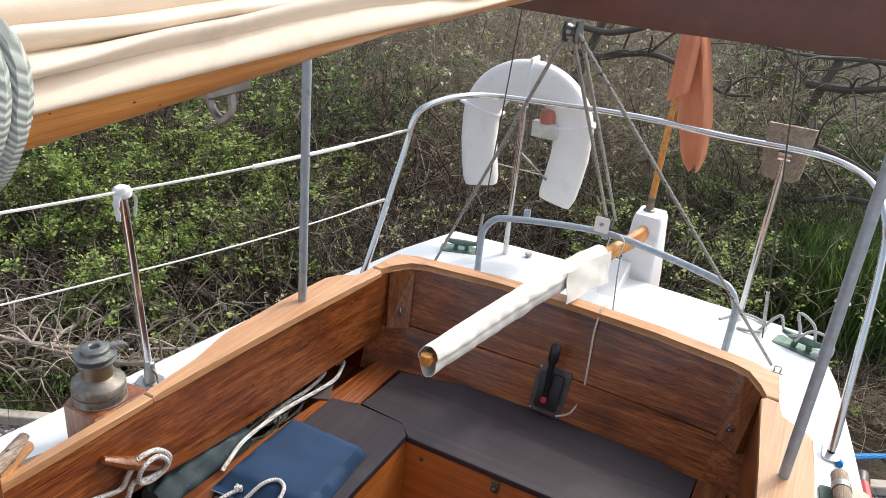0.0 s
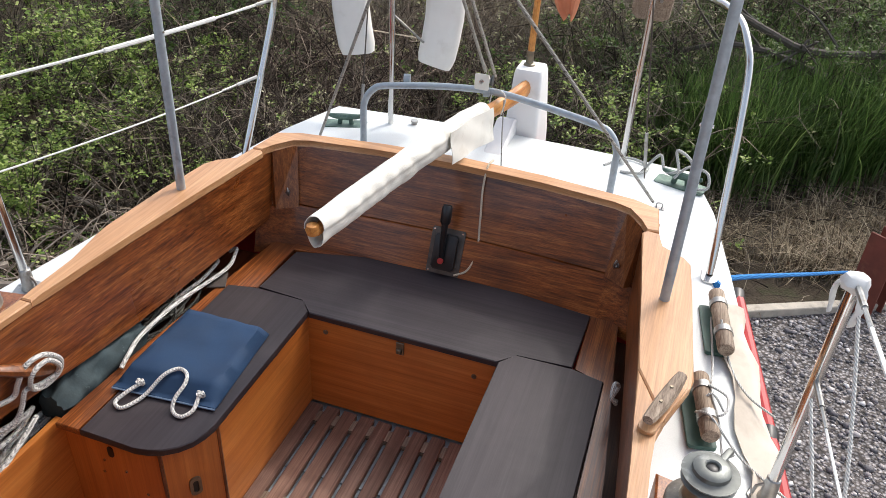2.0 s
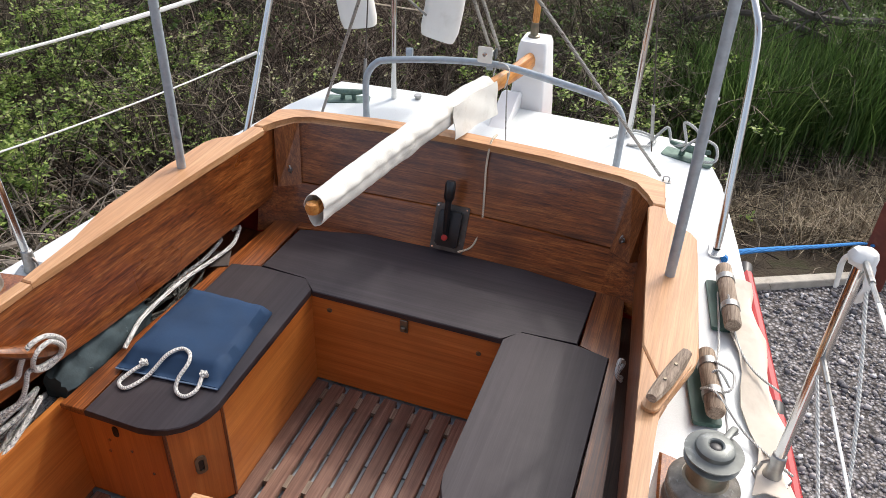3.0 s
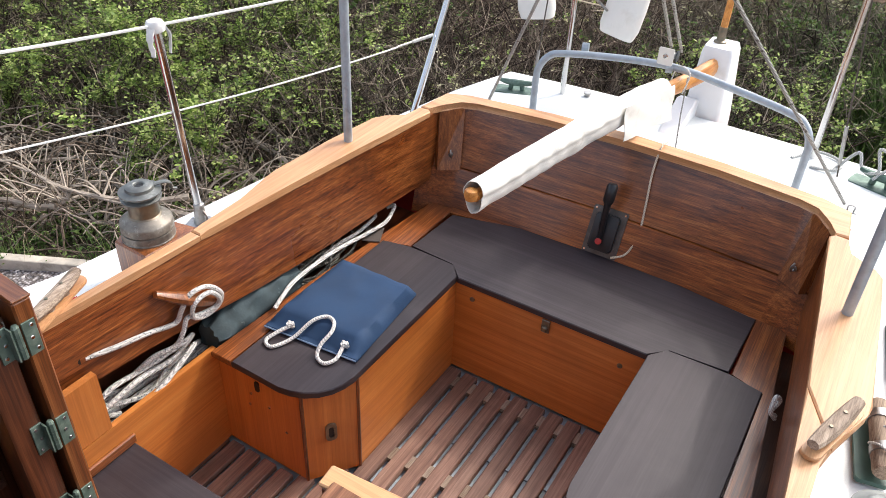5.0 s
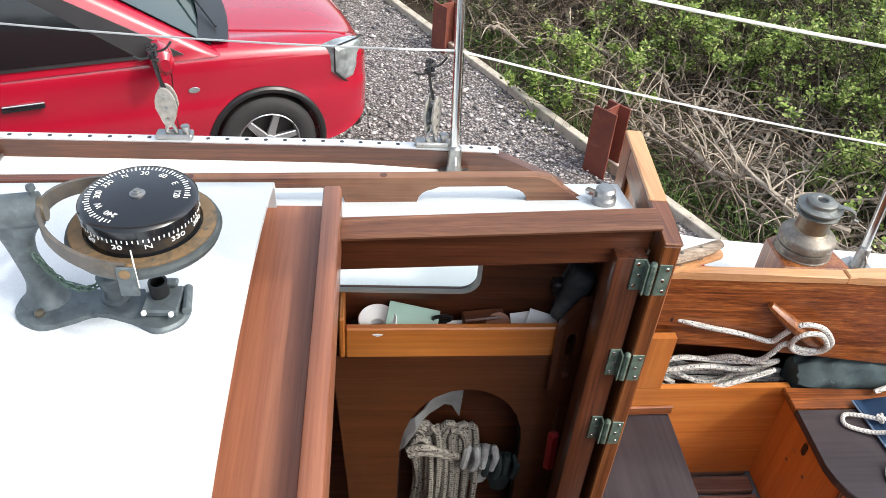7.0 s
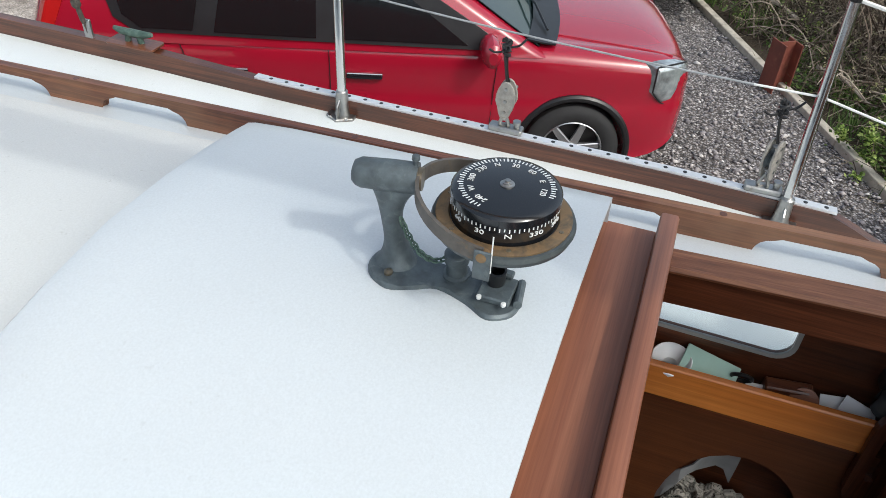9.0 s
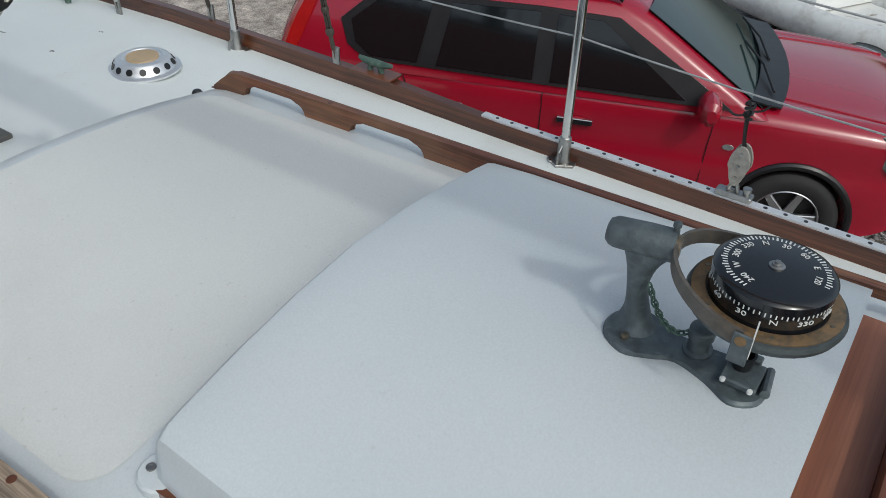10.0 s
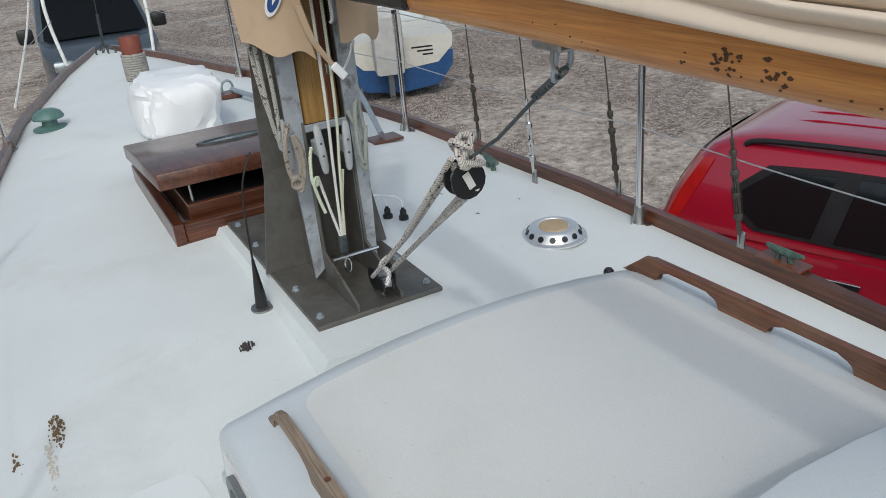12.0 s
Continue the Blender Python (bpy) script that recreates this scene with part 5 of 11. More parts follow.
def build_rudder():
    ru = thing("rudder_head", "white painted rudder head standing above the stern", "rudder", (0.03, 2.7, 0.6))
    bm = B()
    loops = []
    for z, x0, x1, y0, y1 in ((0.2, -0.03, 0.145, 2.62, 2.90), (0.56, -0.02, 0.135, 2.635, 2.87), (0.86, -0.002, 0.120, 2.66, 2.80), (0.882, 0.004, 0.113, 2.666, 2.79)):
        loops.append([(x, y, z) for x, y in round_rect(x0, y0, x1, y1, 0.014, 3)])
    loft(bm, loops)
    part("head", bm, WHITE_PAINT, ru)
    bm = B()
    prism(bm, [(2.36, 0.585), (2.64, 0.585), (2.64, 0.67), (2.60, 0.68)], -0.06, 0.02, 0.006, m=Matrix.Translation((0.02, 0, 0)) @ Matrix.Rotation(radians(90), 4, "Z") @ Matrix.Rotation(radians(90), 4, "X"))
    part("fairing", bm, WHITE_PAINT, ru)
    ti = thing("tiller", "varnished wooden tiller under a cream canvas cover", "tiller", (0.0, 1.9, 0.85))
    line_pts = [(0.062, 2.72, 0.80), (0.035, 2.5, 0.815), (0.008, 2.3, 0.835), (-0.03, 2.05, 0.866), (-0.068, 1.75, 0.888), (-0.105, 1.45, 0.903), (-0.147, 1.12, 0.912)]
    bm = B()
    pts = spline(line_pts, 5)
    rings = []
    for i, p in enumerate(pts):
        t = i / (len(pts) - 1)
        w, h = 0.026 - 0.010 * t, 0.040 - 0.024 * t
        rings.append([(p.x + w * math.cos(a), p.y, p.z + h * math.sin(a)) for a in (2 * math.pi * (j + 0.5) / 10 for j in range(10))])
    loft(bm, rings)
    part("bar", bm, BOOM_WOOD, ti)
    bm = B()
    lathe(bm, [(0.0, -0.02), (0.016, -0.014), (0.02, 0), (0.016, 0.014), (0, 0.02)], 12, Matrix.Translation((-0.150, 1.112, 0.921)))
    part("knob", bm, BOOM_WOOD, ti)
    bm = B()
    cov = [p for p in spline(line_pts, 22) if p.y < 2.22]
    rings = []
    for i, p in enumerate(cov):
        t = i / (len(cov) - 1)
        w, h = 0.036 - 0.003 * t, 0.050 - 0.006 * t
        ring_ = []
        for j in range(32):
            a = 2 * math.pi * j / 32
            c = math.cos(a)
            # sharp cross creases on the port side, where the lacing gathers the cloth
            cr = abs(math.sin(p.y * 34 + 1.3 * math.sin(p.y * 9) + 1.6 * math.sin(a))) ** 0.6
            wr = 1 + 0.10 * noise.noise((c * 2, math.sin(a) * 2, p.y * 9)) - 0.16 * (1 - cr) * max(0, 0.25 + 0.75 * math.cos(a - 0.5))
            z = h * wr * math.sin(a)
            ring_.append((p.x + w * wr * c * (1.0 if z > 0 else 0.8), p.y, p.z + 0.002 + (z if z > 0 else z * 1.25)))
        rings.append(ring_)
    loft(bm, rings, caps=False)
    bmesh.ops.recalc_face_normals(bm, faces=bm.faces[:])
    bmesh.ops.solidify(bm, geom=bm.faces[:], thickness=0.002)
    cover = part("cover", bm, CREAM_CANVAS, ti, "wrinkled cream canvas cover", 60)
    bm = B()
    rows = []
    for i in range(12):
        s_ = i / 11
        y = 2.225 - s_ * 0.36
        cx_, cz_ = line([(1.75, -0.068), (2.05, -0.03), (2.3, 0.008)], y), line([(1.75, 0.888), (2.05, 0.866), (2.3, 0.835)], y)
        hang = 0.105 - 0.012 * s_
        rows.append([(cx_ + 0.036 + 0.010 * u + 0.003 * math.sin(7 * u + 9 * s_), y + 0.01 * u, cz_ + 0.035 - (hang + 0.03) * u) for u in (k / 7 for k in range(8))])
    loft(bm, rows, closed=False)
    bmesh.ops.recalc_face_normals(bm, faces=bm.faces[:])
    bmesh.ops.solidify(bm, geom=bm.faces[:], thickness=0.002)
    part("flap", bm, CREAM_CANVAS, cover)
    bm = B()
    prism(bm, round_rect(-0.028, -0.03, 0.028, 0.032, 0.006), -0.0015, 0.0015, m=upright(-0.03, 2.262, 0.955))
    tab = part("tab", bm, CREAM_CANVAS, cover)
    bm = B()
    lathe(bm, [(0.009, 0), (0.009, 0.003), (0.005, 0.004), (0.004, 0.001), (0, 0.001)], 12, upright(-0.03, 2.2595, 0.958))
    part("eyelet", bm, STAINLESS, tab)
    for z in (0.86, 0.905):
        bm = B()
        tube(bm, spline([(0.05, 2.28, 0.83), (0.058, 2.30, 0.9), (0.0, 2.345, 0.9), (-0.01, 2.32, 0.84)], 4) if z < 0.9 else [(0.055, 2.29, 0.89), (0.06, 2.29, 0.75), (0.075, 2.27, 0.60)], 0.0028, 6)
        part("lashing", bm, ROPE_WHITE if z < 0.9 else ROPE_GREY, ti)


def build_flag():
    st = thing("flag_staff", "varnished wooden ensign staff with a limp faded orange flag", "flag", (0.035, 2.72, 0.86))
    a, b = Vector((0.045, 2.74, 0.882)), Vector((0.052, 2.78, 1.78))
    bm = B()
    tube(bm, [a, b], lambda t: 0.0145 - 0.004 * t, 10)
    part("staff", bm, BOOM_WOOD, st)
    bm = B()
    lathe(bm, [(0.026, 0), (0.024, 0.006), (0.017, 0.01), (0.016, 0.06), (0.0145, 0.062)], 14, Matrix.Translation(a))
    part("socket", bm, BRONZE, st, "bronze staff socket")
    # the hanging fly, and the hoist half folded over the staff in front of it
    fly_l = [(1.10, 0.185), (1.125, 0.135), (1.156, 0.098), (1.313, 0.066), (1.5, 0.058), (1.76, 0.05)]
    fly_r = [(1.10, 0.192), (1.13, 0.212), (1.177, 0.234), (1.29, 0.213), (1.45, 0.178), (1.6, 0.135), (1.76, 0.085)]
    flap_l = [(1.36, 0.022), (1.76, 0.028)]
    flap_r = [(1.36, 0.098), (1.5, 0.106), (1.76, 0.098)]
    for lo, left, right, dy, amp in ((1.10, fly_l, fly_r, 2.772, 0.016), (1.36, flap_l, flap_r, 2.742, 0.009)):
        bm = B()
        rows = []
        for i in range(21):
            z = 1.76 + (lo - 1.76) * i / 20
            row = []
            for j in range(15):
                u = j / 14
                x = smooth_line(left[::1], z) * (1 - u) + smooth_line(right[::1], z) * u
                fold = amp * (math.sin(u * 8.0 + z * 3.5) + 0.45 * math.sin(u * 17 + z * 7 + 1)) - 0.010 * math.sin(math.pi * u)
                row.append(Vector((x, dy - 0.04 * (1.76 - z) * (lo > 1.2) + fold, z + (0.052 * u if lo > 1.2 else 0.0) * (i / 20) - (0.0 if lo > 1.2 else 0.012 * math.sin(u * 9) * (i / 20)))))
            rows.append(row)
        loft(bm, rows, closed=False)
        bmesh.ops.recalc_face_normals(bm, faces=bm.faces[:])
        bmesh.ops.solidify(bm, geom=bm.faces[:], thickness=0.0015)
        part("flag_cloth", bm, ORANGE_CLOTH, st, "faded orange cloth hanging in folds", 60)
    bo = thing("outboard_pad", "weathered plywood pad clamped on the stern rail", "pad", (0.52, 2.58, 1.2))
    bm = B()
    prism(bm, [(-0.085, 0.10), (0.085, 0.105), (0.068, -0.09), (0.045, -0.105), (-0.05, -0.105), (-0.072, -0.085)], -0.009, 0.009, 0.002, m=upright(0.515, 2.60, 1.285, -6))
    pad = part("board", bm, GREY_OAK, bo)
    for x in (-0.03, 0.03):
        for z in (-0.03, 0.03):
            bm = B()
            lathe(bm, [(0.007, 0), (0.006, 0.005), (0, 0.005)], 8, upright(0.515 + x, 2.588, 1.285 + z))
            part("bolt", bm, DULL_STEEL, pad)


def build_horseshoe():
    hs = thing("horseshoe_lifebuoy", "white horseshoe lifebuoy strapped to the stern rail", "lifebuoy", (-0.5, 2.6, 0.9))
    m = upright(-0.517, 2.615, 1.145, 2)
    bm = B()
    path = [(0.176, -0.285), (0.183, -0.25), (0.198, -0.17), (0.210, -0.08)]
    path += [(0.212 * math.cos(radians(180 * i / 28)), 0.02 + 0.20 * math.sin(radians(180 * i / 28))) for i in range(29)]
    path += [(-x, y) for x, y in path[3::-1]]
    loops = []
    for i, (x, y) in enumerate(path):
        p0, p1 = path[max(i - 1, 0)], path[min(i + 1, len(path) - 1)]
        d = Vector((p1[0] - p0[0], p1[1] - p0[1])).normalized()
        nx, ny = -d.y, d.x
        w, th = 0.080, 0.042
        if i in (0, len(path) - 1):
            w, th = 0.072, 0.034
        lp = []
        for a in (2 * math.pi * (j + 0.5) / 14 for j in range(14)):
            c, s_ = math.copysign(abs(math.cos(a)) ** 0.55, math.cos(a)), math.copysign(abs(math.sin(a)) ** 0.55, math.sin(a))
            lp.append(m @ Vector((x + nx * w * c, y + ny * w * c, th * s_)))
        loops.append(lp)
    loft(bm, loops)
    part("float", bm, plain("white_vinyl", (0.80, 0.79, 0.75), 0.45, vary=0.04, dirt=(0.62, 0.59, 0.52), dirt_at=(0.55, 0.9), dirt_scale=8), hs, "", 50)
    for a in (12, 90, 168):
        bm = B()
        c, s_ = math.cos(radians(a)), math.sin(radians(a))
        box(bm, (-0.006, -0.094, -0.046), (0.006, 0.094, 0.046), 0.003, m=m @ Matrix.Translation((0.215 * c, 0.02 + 0.20 * s_, 0)) @ Matrix.Rotation(radians(a - 90), 4, "Z"))
        part("strap", bm, WHITE_PLASTIC, hs)
    bm = B()
    tube(bm, [m @ Vector((0.22, -0.2, -0.045)), m @ Vector((-0.24, -0.19, -0.045))], 0.003, 6)
    part("lanyard", bm, ROPE_TAN, hs)
    lamp = thing("rescue_light", "clear and faded red rescue light on the stern rail", "light", (-0.42, 2.58, 1.2))
    bm = B()
    box(bm, (-0.055, -0.01, -0.05), (0.055, 0.03, 0.02), 0.008, 2, m=Matrix.Translation((-0.42, 2.57, 1.19)))
    part("case", bm, plain("dull_clear_plastic", (0.55, 0.55, 0.5), 0.25, vary=0.2), lamp)
    bm = B()
    lathe(bm, [(0.03, 0), (0.035, 0.03), (0.028, 0.055), (0, 0.06)], 14, Matrix.Translation((-0.415, 2.58, 1.205)))
    part("lens", bm, plain("faded_red_plastic", (0.45, 0.16, 0.11), 0.3, vary=0.15), lamp)
    bm = B()
    tube(bm, [(-0.50, 2.52, 1.08), (-0.38, 2.58, 0.96)], 0.005, 6)
    part("bracket", bm, DULL_STEEL, lamp)


VERDIGRIS_GREY = plain("grey_green_alloy", (0.17, 0.18, 0.17), 0.45, 0.6, vary=0.2, scale=30, dirt=(0.40, 0.42, 0.40), dirt_at=(0.55, 0.8), dirt_scale=30)


WINCH_GREY = plain("dull_worn_bronze", (0.215, 0.195, 0.165), 0.48, 0.55, vary=0.3, scale=50, dirt=(0.42, 0.42, 0.39), dirt_at=(0.55, 0.75), dirt_scale=60)


def build_winch(s):
    x, y, z = s * 0.90, 0.68, 0.745
    at = Matrix.Translation((x, y, z))
    wi = thing("winch", "dull bronze sheet winch on a teak pad beside the coaming", "winch", (x, y, 0.57), group="sheet winches")
    bm = B()
    prism(bm, [(x - s * 0.075, y - 0.08), (x - s * 0.085, y + 0.10), (x + s * 0.05, y + 0.075), (x + s * 0.075, y - 0.02), (x + s * 0.05, y - 0.075)], 0.56, z, 0.005)
    part("pad", bm, CORNER_TEAK, wi)
    bm = B()
    lathe(bm, [(0.071, 0), (0.071, 0.003), (0.0695, 0.005), (0.0695, 0.024), (0.0655, 0.025), (0.0655, 0.028), (0.0695, 0.029), (0.0695, 0.048), (0.066, 0.053), (0.049, 0.063), (0.045, 0.066)], 32, at)
    part("base", bm, WINCH_GREY, wi)
    bm = B()
    lathe(bm, [(0.046, 0.064), (0.040, 0.070), (0.039, 0.112), (0.041, 0.117)], 28, at)
    part("drum", bm, BRONZE, wi)
    bm = B()
    lathe(bm, [(0.040, 0.113), (0.052, 0.117), (0.053, 0.121), (0.042, 0.126), (0.041, 0.131), (0.054, 0.135), (0.055, 0.139), (0.041, 0.142), (0.037, 0.144), (0.036, 0.153), (0.030, 0.157), (0.016, 0.158), (0.013, 0.156), (0.011, 0.15), (0, 0.15)], 30, at)
    top = part("self_tailer", bm, VERDIGRIS_GREY, wi)
    bm = B()
    tube(bm, spline([(x + 0.016, y + 0.028, z + 0.148), (x + 0.03, y + 0.058, z + 0.149), (x + 0.034, y + 0.072, z + 0.138), (x + 0.032, y + 0.075, z + 0.122), (x + 0.04, y + 0.086, z + 0.117)], 4), 0.0075, 8, flat=0.6)
    part("feeder", bm, VERDIGRIS_GREY, top)
    bm = B()
    lathe(bm, [(0.013, 0), (0.009, 0.002), (0, 0.002)], 8, Matrix.Translation((x, y, z + 0.1515)))
    part("handle_socket", bm, BLACK, top)


def horn_cleat(name, label, at, turn, size, mat_, base_mat=None, group="cleats", tall=0.6):
    cl = thing(name, label, "cleat", at, group=group)
    m = Matrix.Translation(at) @ Matrix.Rotation(radians(turn), 4, "Z")
    if base_mat:
        bm = B()
        prism(bm, round_rect(-size * 0.62, -size * 0.26, size * 0.62, size * 0.26, size * 0.08), 0, 0.006, 0.001, m=m)
        part("pad", bm, base_mat, cl)
    bm = B()
    pts = [(-size / 2, 0, size * 0.30 * tall / 0.6), (-size * 0.3, 0, size * 0.26), (0, 0, size * 0.25), (size * 0.3, 0, size * 0.26), (size / 2, 0, size * 0.30 * tall / 0.6)]
    tube(bm, [m @ Vector(p) for p in spline(pts, 4)], lambda t: size * (0.045 + 0.05 * math.sin(math.pi * t)), 10)
    for d in (-0.14, 0.14):
        tube(bm, [m @ Vector((size * d * 1.3, 0, 0)), m @ Vector((size * d, 0, size * 0.24))], size * 0.07, 8)
    part("horn_bar", bm, mat_, cl)
    return cl


build_toe_rails()
build_lifelines()
build_pushpit()
build_hoop()
build_gallows()
build_boom()
build_mainsheet()
build_rudder()
build_flag()
build_horseshoe()
build_winch(-1)
build_winch(1)
horn_cleat("mooring_cleat", "green-grey cast cleat on the stern deck", (-0.68, 2.44, 0.588), 18, 0.15, VERDIGRIS, VERDIGRIS)
horn_cleat("mooring_cleat", "green-grey cast cleat on the stern deck with ropes", (0.76, 2.475, 0.588), -14, 0.16, VERDIGRIS, VERDIGRIS)
# ---- cabin top and foredeck ----
def build_handrail(s, y0, y1, openings, material, label, x_of, z_of, thick=0.018):
    hr = thing("handrail", label, "handrail", (x_of(y0), y0, z_of(y0)), group="cabin-top handrails")
    h = 0.060
    top = [(y0, 0.0), (y0 - 0.02, 0.006), (y0 - 0.05, 0.028), (y0 - 0.075, h - 0.004), (y0 - 0.10, h)]
    n = 14
    top += [(y0 - 0.10 + (y1 + 0.10 - y0 + 0.10) * i / n, h) for i in range(1, n)]
    top += [(y1 + 0.10, h), (y1 + 0.075, h - 0.004), (y1 + 0.05, h - 0.024), (y1 + 0.02, 0.008), (y1, 0.0)]
    low = []
    for a, b in sorted(openings, key=lambda o: o[0]):      # from the fore end aft
        a, b = min(a, b), max(a, b)
        low += [(a, 0.0), (a + 0.001, 0.013), (a + 0.004, 0.023), (a + 0.010, 0.032), (a + 0.019, 0.038), (a + 0.030, 0.041), (a + 0.042, 0.042), (b - 0.042, 0.042), (b - 0.030, 0.041), (b - 0.019, 0.038), (b - 0.010, 0.032), (b - 0.004, 0.023), (b - 0.001, 0.013), (b, 0.0)]
    poly = top + low
    bm = B()
    va = [bm.verts.new((x_of(y) - thick / 2, y, z_of(y) + z)) for y, z in poly]
    vb = [bm.verts.new((x_of(y) + thick / 2, y, z_of(y) + z)) for y, z in poly]
    bm.faces.new(va)
    bm.faces.new(vb[::-1])
    for i in range(len(poly)):
        j = (i + 1) % len(poly)
        bm.faces.new((va[i], vb[i], vb[j], va[j]))
    bmesh.ops.bevel(bm, geom=[e for e in bm.edges if len(e.link_faces) == 2 and (e.verts[0].co.x == e.verts[1].co.x or abs(e.verts[0].co.x - e.verts[1].co.x) < thick * 0.6)], offset=0.004, segments=1, affect="EDGES")
    part("rail", bm, material, hr)
    for a, b in openings[:-1]:
        yy = min(a, b) - 0.05
        bm = B()
        lathe(bm, [(0.006, -0.003), (0.006, 0.0004), (0, 0.0006)], 10, Matrix.Translation((x_of(yy), yy, z_of(yy) + h)))
        part("plug", bm, MAHOG["x"], hr, "flush wooden plug")


RAIL_OPEN = [(-0.168, -0.362), (-0.470, -0.67), (-0.77, -0.98), (-1.06, -1.22), (-1.365, -1.565), (-1.678, -1.872)]
build_handrail(-1, -0.06, -1.985, RAIL_OPEN, WORN_RAIL, "dark worn mahogany grab rail on the starboard cabin top", lambda y: -line([(0, 0.455), (-1.93, 0.455)], y), lambda y: roof_z(0.455, y) - 0.011)
build_handrail(1, -0.50, -1.92, RAIL_OPEN[1:], GREY_OAK, "bare weathered grab rail on the port cabin top", lambda y: line([(0, 0.425), (-1.93, 0.462)], y), lambda y: roof_z(0.45, y) - 0.013)


CAST_GREY = plain("blue_grey_cast_metal", (0.10, 0.122, 0.132), 0.5, 0.3, vary=0.25, scale=70, dirt=(0.20, 0.235, 0.235), dirt_at=(0.55, 0.85), dirt_scale=55, relief=0.3, relief_scale=140)


def build_compass():
    cx, cy, z = -0.046, -0.663, 1.452
    co = thing("bracket_compass", "black grid compass in a worn bronze ring hung in a gimbal", "compass", (cx, cy, z))
    at = Matrix.Translation((cx, cy, z)) @ Matrix.Diagonal((0.868, 0.868, 0.55, 1))
    brass = plain("worn_bronze_ring", (0.27, 0.175, 0.09), 0.5, 0.55, vary=0.25, scale=40, dirt=(0.09, 0.085, 0.07), dirt_at=(0.48, 0.7), dirt_scale=40)
    bm = B()
    lathe(bm, [(0.086, -0.012), (0.089, 0.0), (0.087, 0.008), (0.084, 0.010)], 48, at)
    part("base_ring", bm, IRON_GREY, co)
    bm = B()
    lathe(bm, [(0.0, -0.062), (0.035, -0.056), (0.058, -0.038), (0.070, -0.012), (0.074, 0.004)], 40, at)
    part("bowl", bm, IRON_GREY, co, "dark rounded bowl under the ring")
    bm = B()
    lathe(bm, [(0.0835, 0.009), (0.0835, 0.013), (0.080, 0.0145), (0.068, 0.0145), (0.064, 0.006)], 48, at)
    fl = part("flange", bm, brass, co, "worn bronze flange")
    for k in range(6):
        bm = B()
        lathe(bm, [(0.0032, 0), (0.0028, 0.0012), (0, 0.0012)], 8, at @ Matrix.Rotation(radians(60 * k + 20), 4, "Z") @ Matrix.Translation((0.075, 0, 0.0145)))
        part("screw", bm, BRONZE, fl)
    bm = B()
    lathe(bm, [(0.064, 0.004), (0.0655, 0.01), (0.0655, 0.052), (0.0668, 0.054), (0.0668, 0.068), (0.064, 0.073), (0.058, 0.0755), (0.0, 0.078)], 56, at)
    drum = part("drum", bm, BLACK_GLOSS, co, "black enamelled drum")
    bm = B()
    lathe(bm, [(0.009, 0), (0.009, 0.002), (0.006, 0.004), (0.006, 0.006), (0.0035, 0.007), (0.0035, 0.010), (0, 0.011)], 16, at @ Matrix.Translation((0, 0, 0.0775)))
    part("cap_screw", bm, DULL_STEEL, drum)
    white = plain("white_markings", (0.75, 0.76, 0.74), 0.5, vary=0.06, scale=60)
    # tick marks on the top card and round the side
    bm = B()
    for k in range(72):
        a = 2 * math.pi * k / 72
        if 128 < (212 - 5 * k) % 360 < 232:
            continue
        r0, r1, w = 0.050, (0.0555 if k % 3 else 0.057), 0.0008 if k % 3 else 0.0011
        m = at @ Matrix.Rotation(a, 4, "Z")
        box(bm, (r0, -w, 0.0765), (r1, w, 0.0772), m=m @ Matrix.Rotation(radians(1.5), 4, "Y"))
    part("card_ticks", bm, white, drum)
    bm = B()
    for k in range(72):
        m = at @ Matrix.Rotation(2 * math.pi * k / 72, 4, "Z")
        ln = 0.0055 if k % 2 else 0.008
        box(bm, (0.0650, -0.0007, 0.050 - ln), (0.0659, 0.0007, 0.050), m=m)
    part("side_ticks", bm, white, drum)
    north = 212.0           # the card's north, in degrees from +x
    words = ["N", "30", "60", "E", "120", "150", "S", "210", "240", "W", "300", "330"]
    for k, w in enumerate(words):
        if 4 < k < 8:
            continue
        a = radians(north - 30 * k)
        bm = lettering(w, 0.0105)
        bmesh.ops.transform(bm, matrix=at @ Matrix.Translation((0.0435 * math.cos(a), 0.0435 * math.sin(a), 0.0772)) @ Matrix.Rotation(a - math.pi / 2, 4, "Z"), verts=bm.verts[:])
        part("card_letter", bm, white, drum, smooth=0)
    side = radians(19)       # where the N stands on the side
    for k, w in enumerate(words):
        a = side + radians(30 * k)
        w2 = words[-k % 12]
        bm = lettering(w2, 0.013)
        m = at @ Matrix.Rotation(a, 4, "Z") @ Matrix.Translation((0.0658, 0, 0.034)) @ Matrix.Rotation(math.pi / 2, 4, "Z") @ Matrix.Rotation(math.pi / 2, 4, "X")
        bmesh.ops.transform(bm, matrix=m, verts=bm.verts[:])
        part("side_letter", bm, white, drum, smooth=0)
    # the azimuth bracket beside it
    br = thing("compass_bracket", "dark grey cast bracket with a gimbal arm beside the compass", "bracket", (-0.03, -0.73, 1.338))
    outline = spline([(-0.055, -0.838, 0), (-0.022, -0.835, 0), (-0.002, -0.80, 0), (-0.012, -0.765, 0), (-0.024, -0.735, 0), (-0.012, -0.69, 0), (0.004, -0.655, 0), (-0.012, -0.625, 0), (-0.045, -0.622, 0), (-0.066, -0.645, 0), (-0.062, -0.70, 0), (-0.064, -0.76, 0), (-0.082, -0.80, 0)], 4, True)
    bm = B()
    prism(bm, [(p.x, p.y) for p in outline], 1.334, 1.348, 0.003)
    part("foot", bm, CAST_GREY, br)
    bm = B()
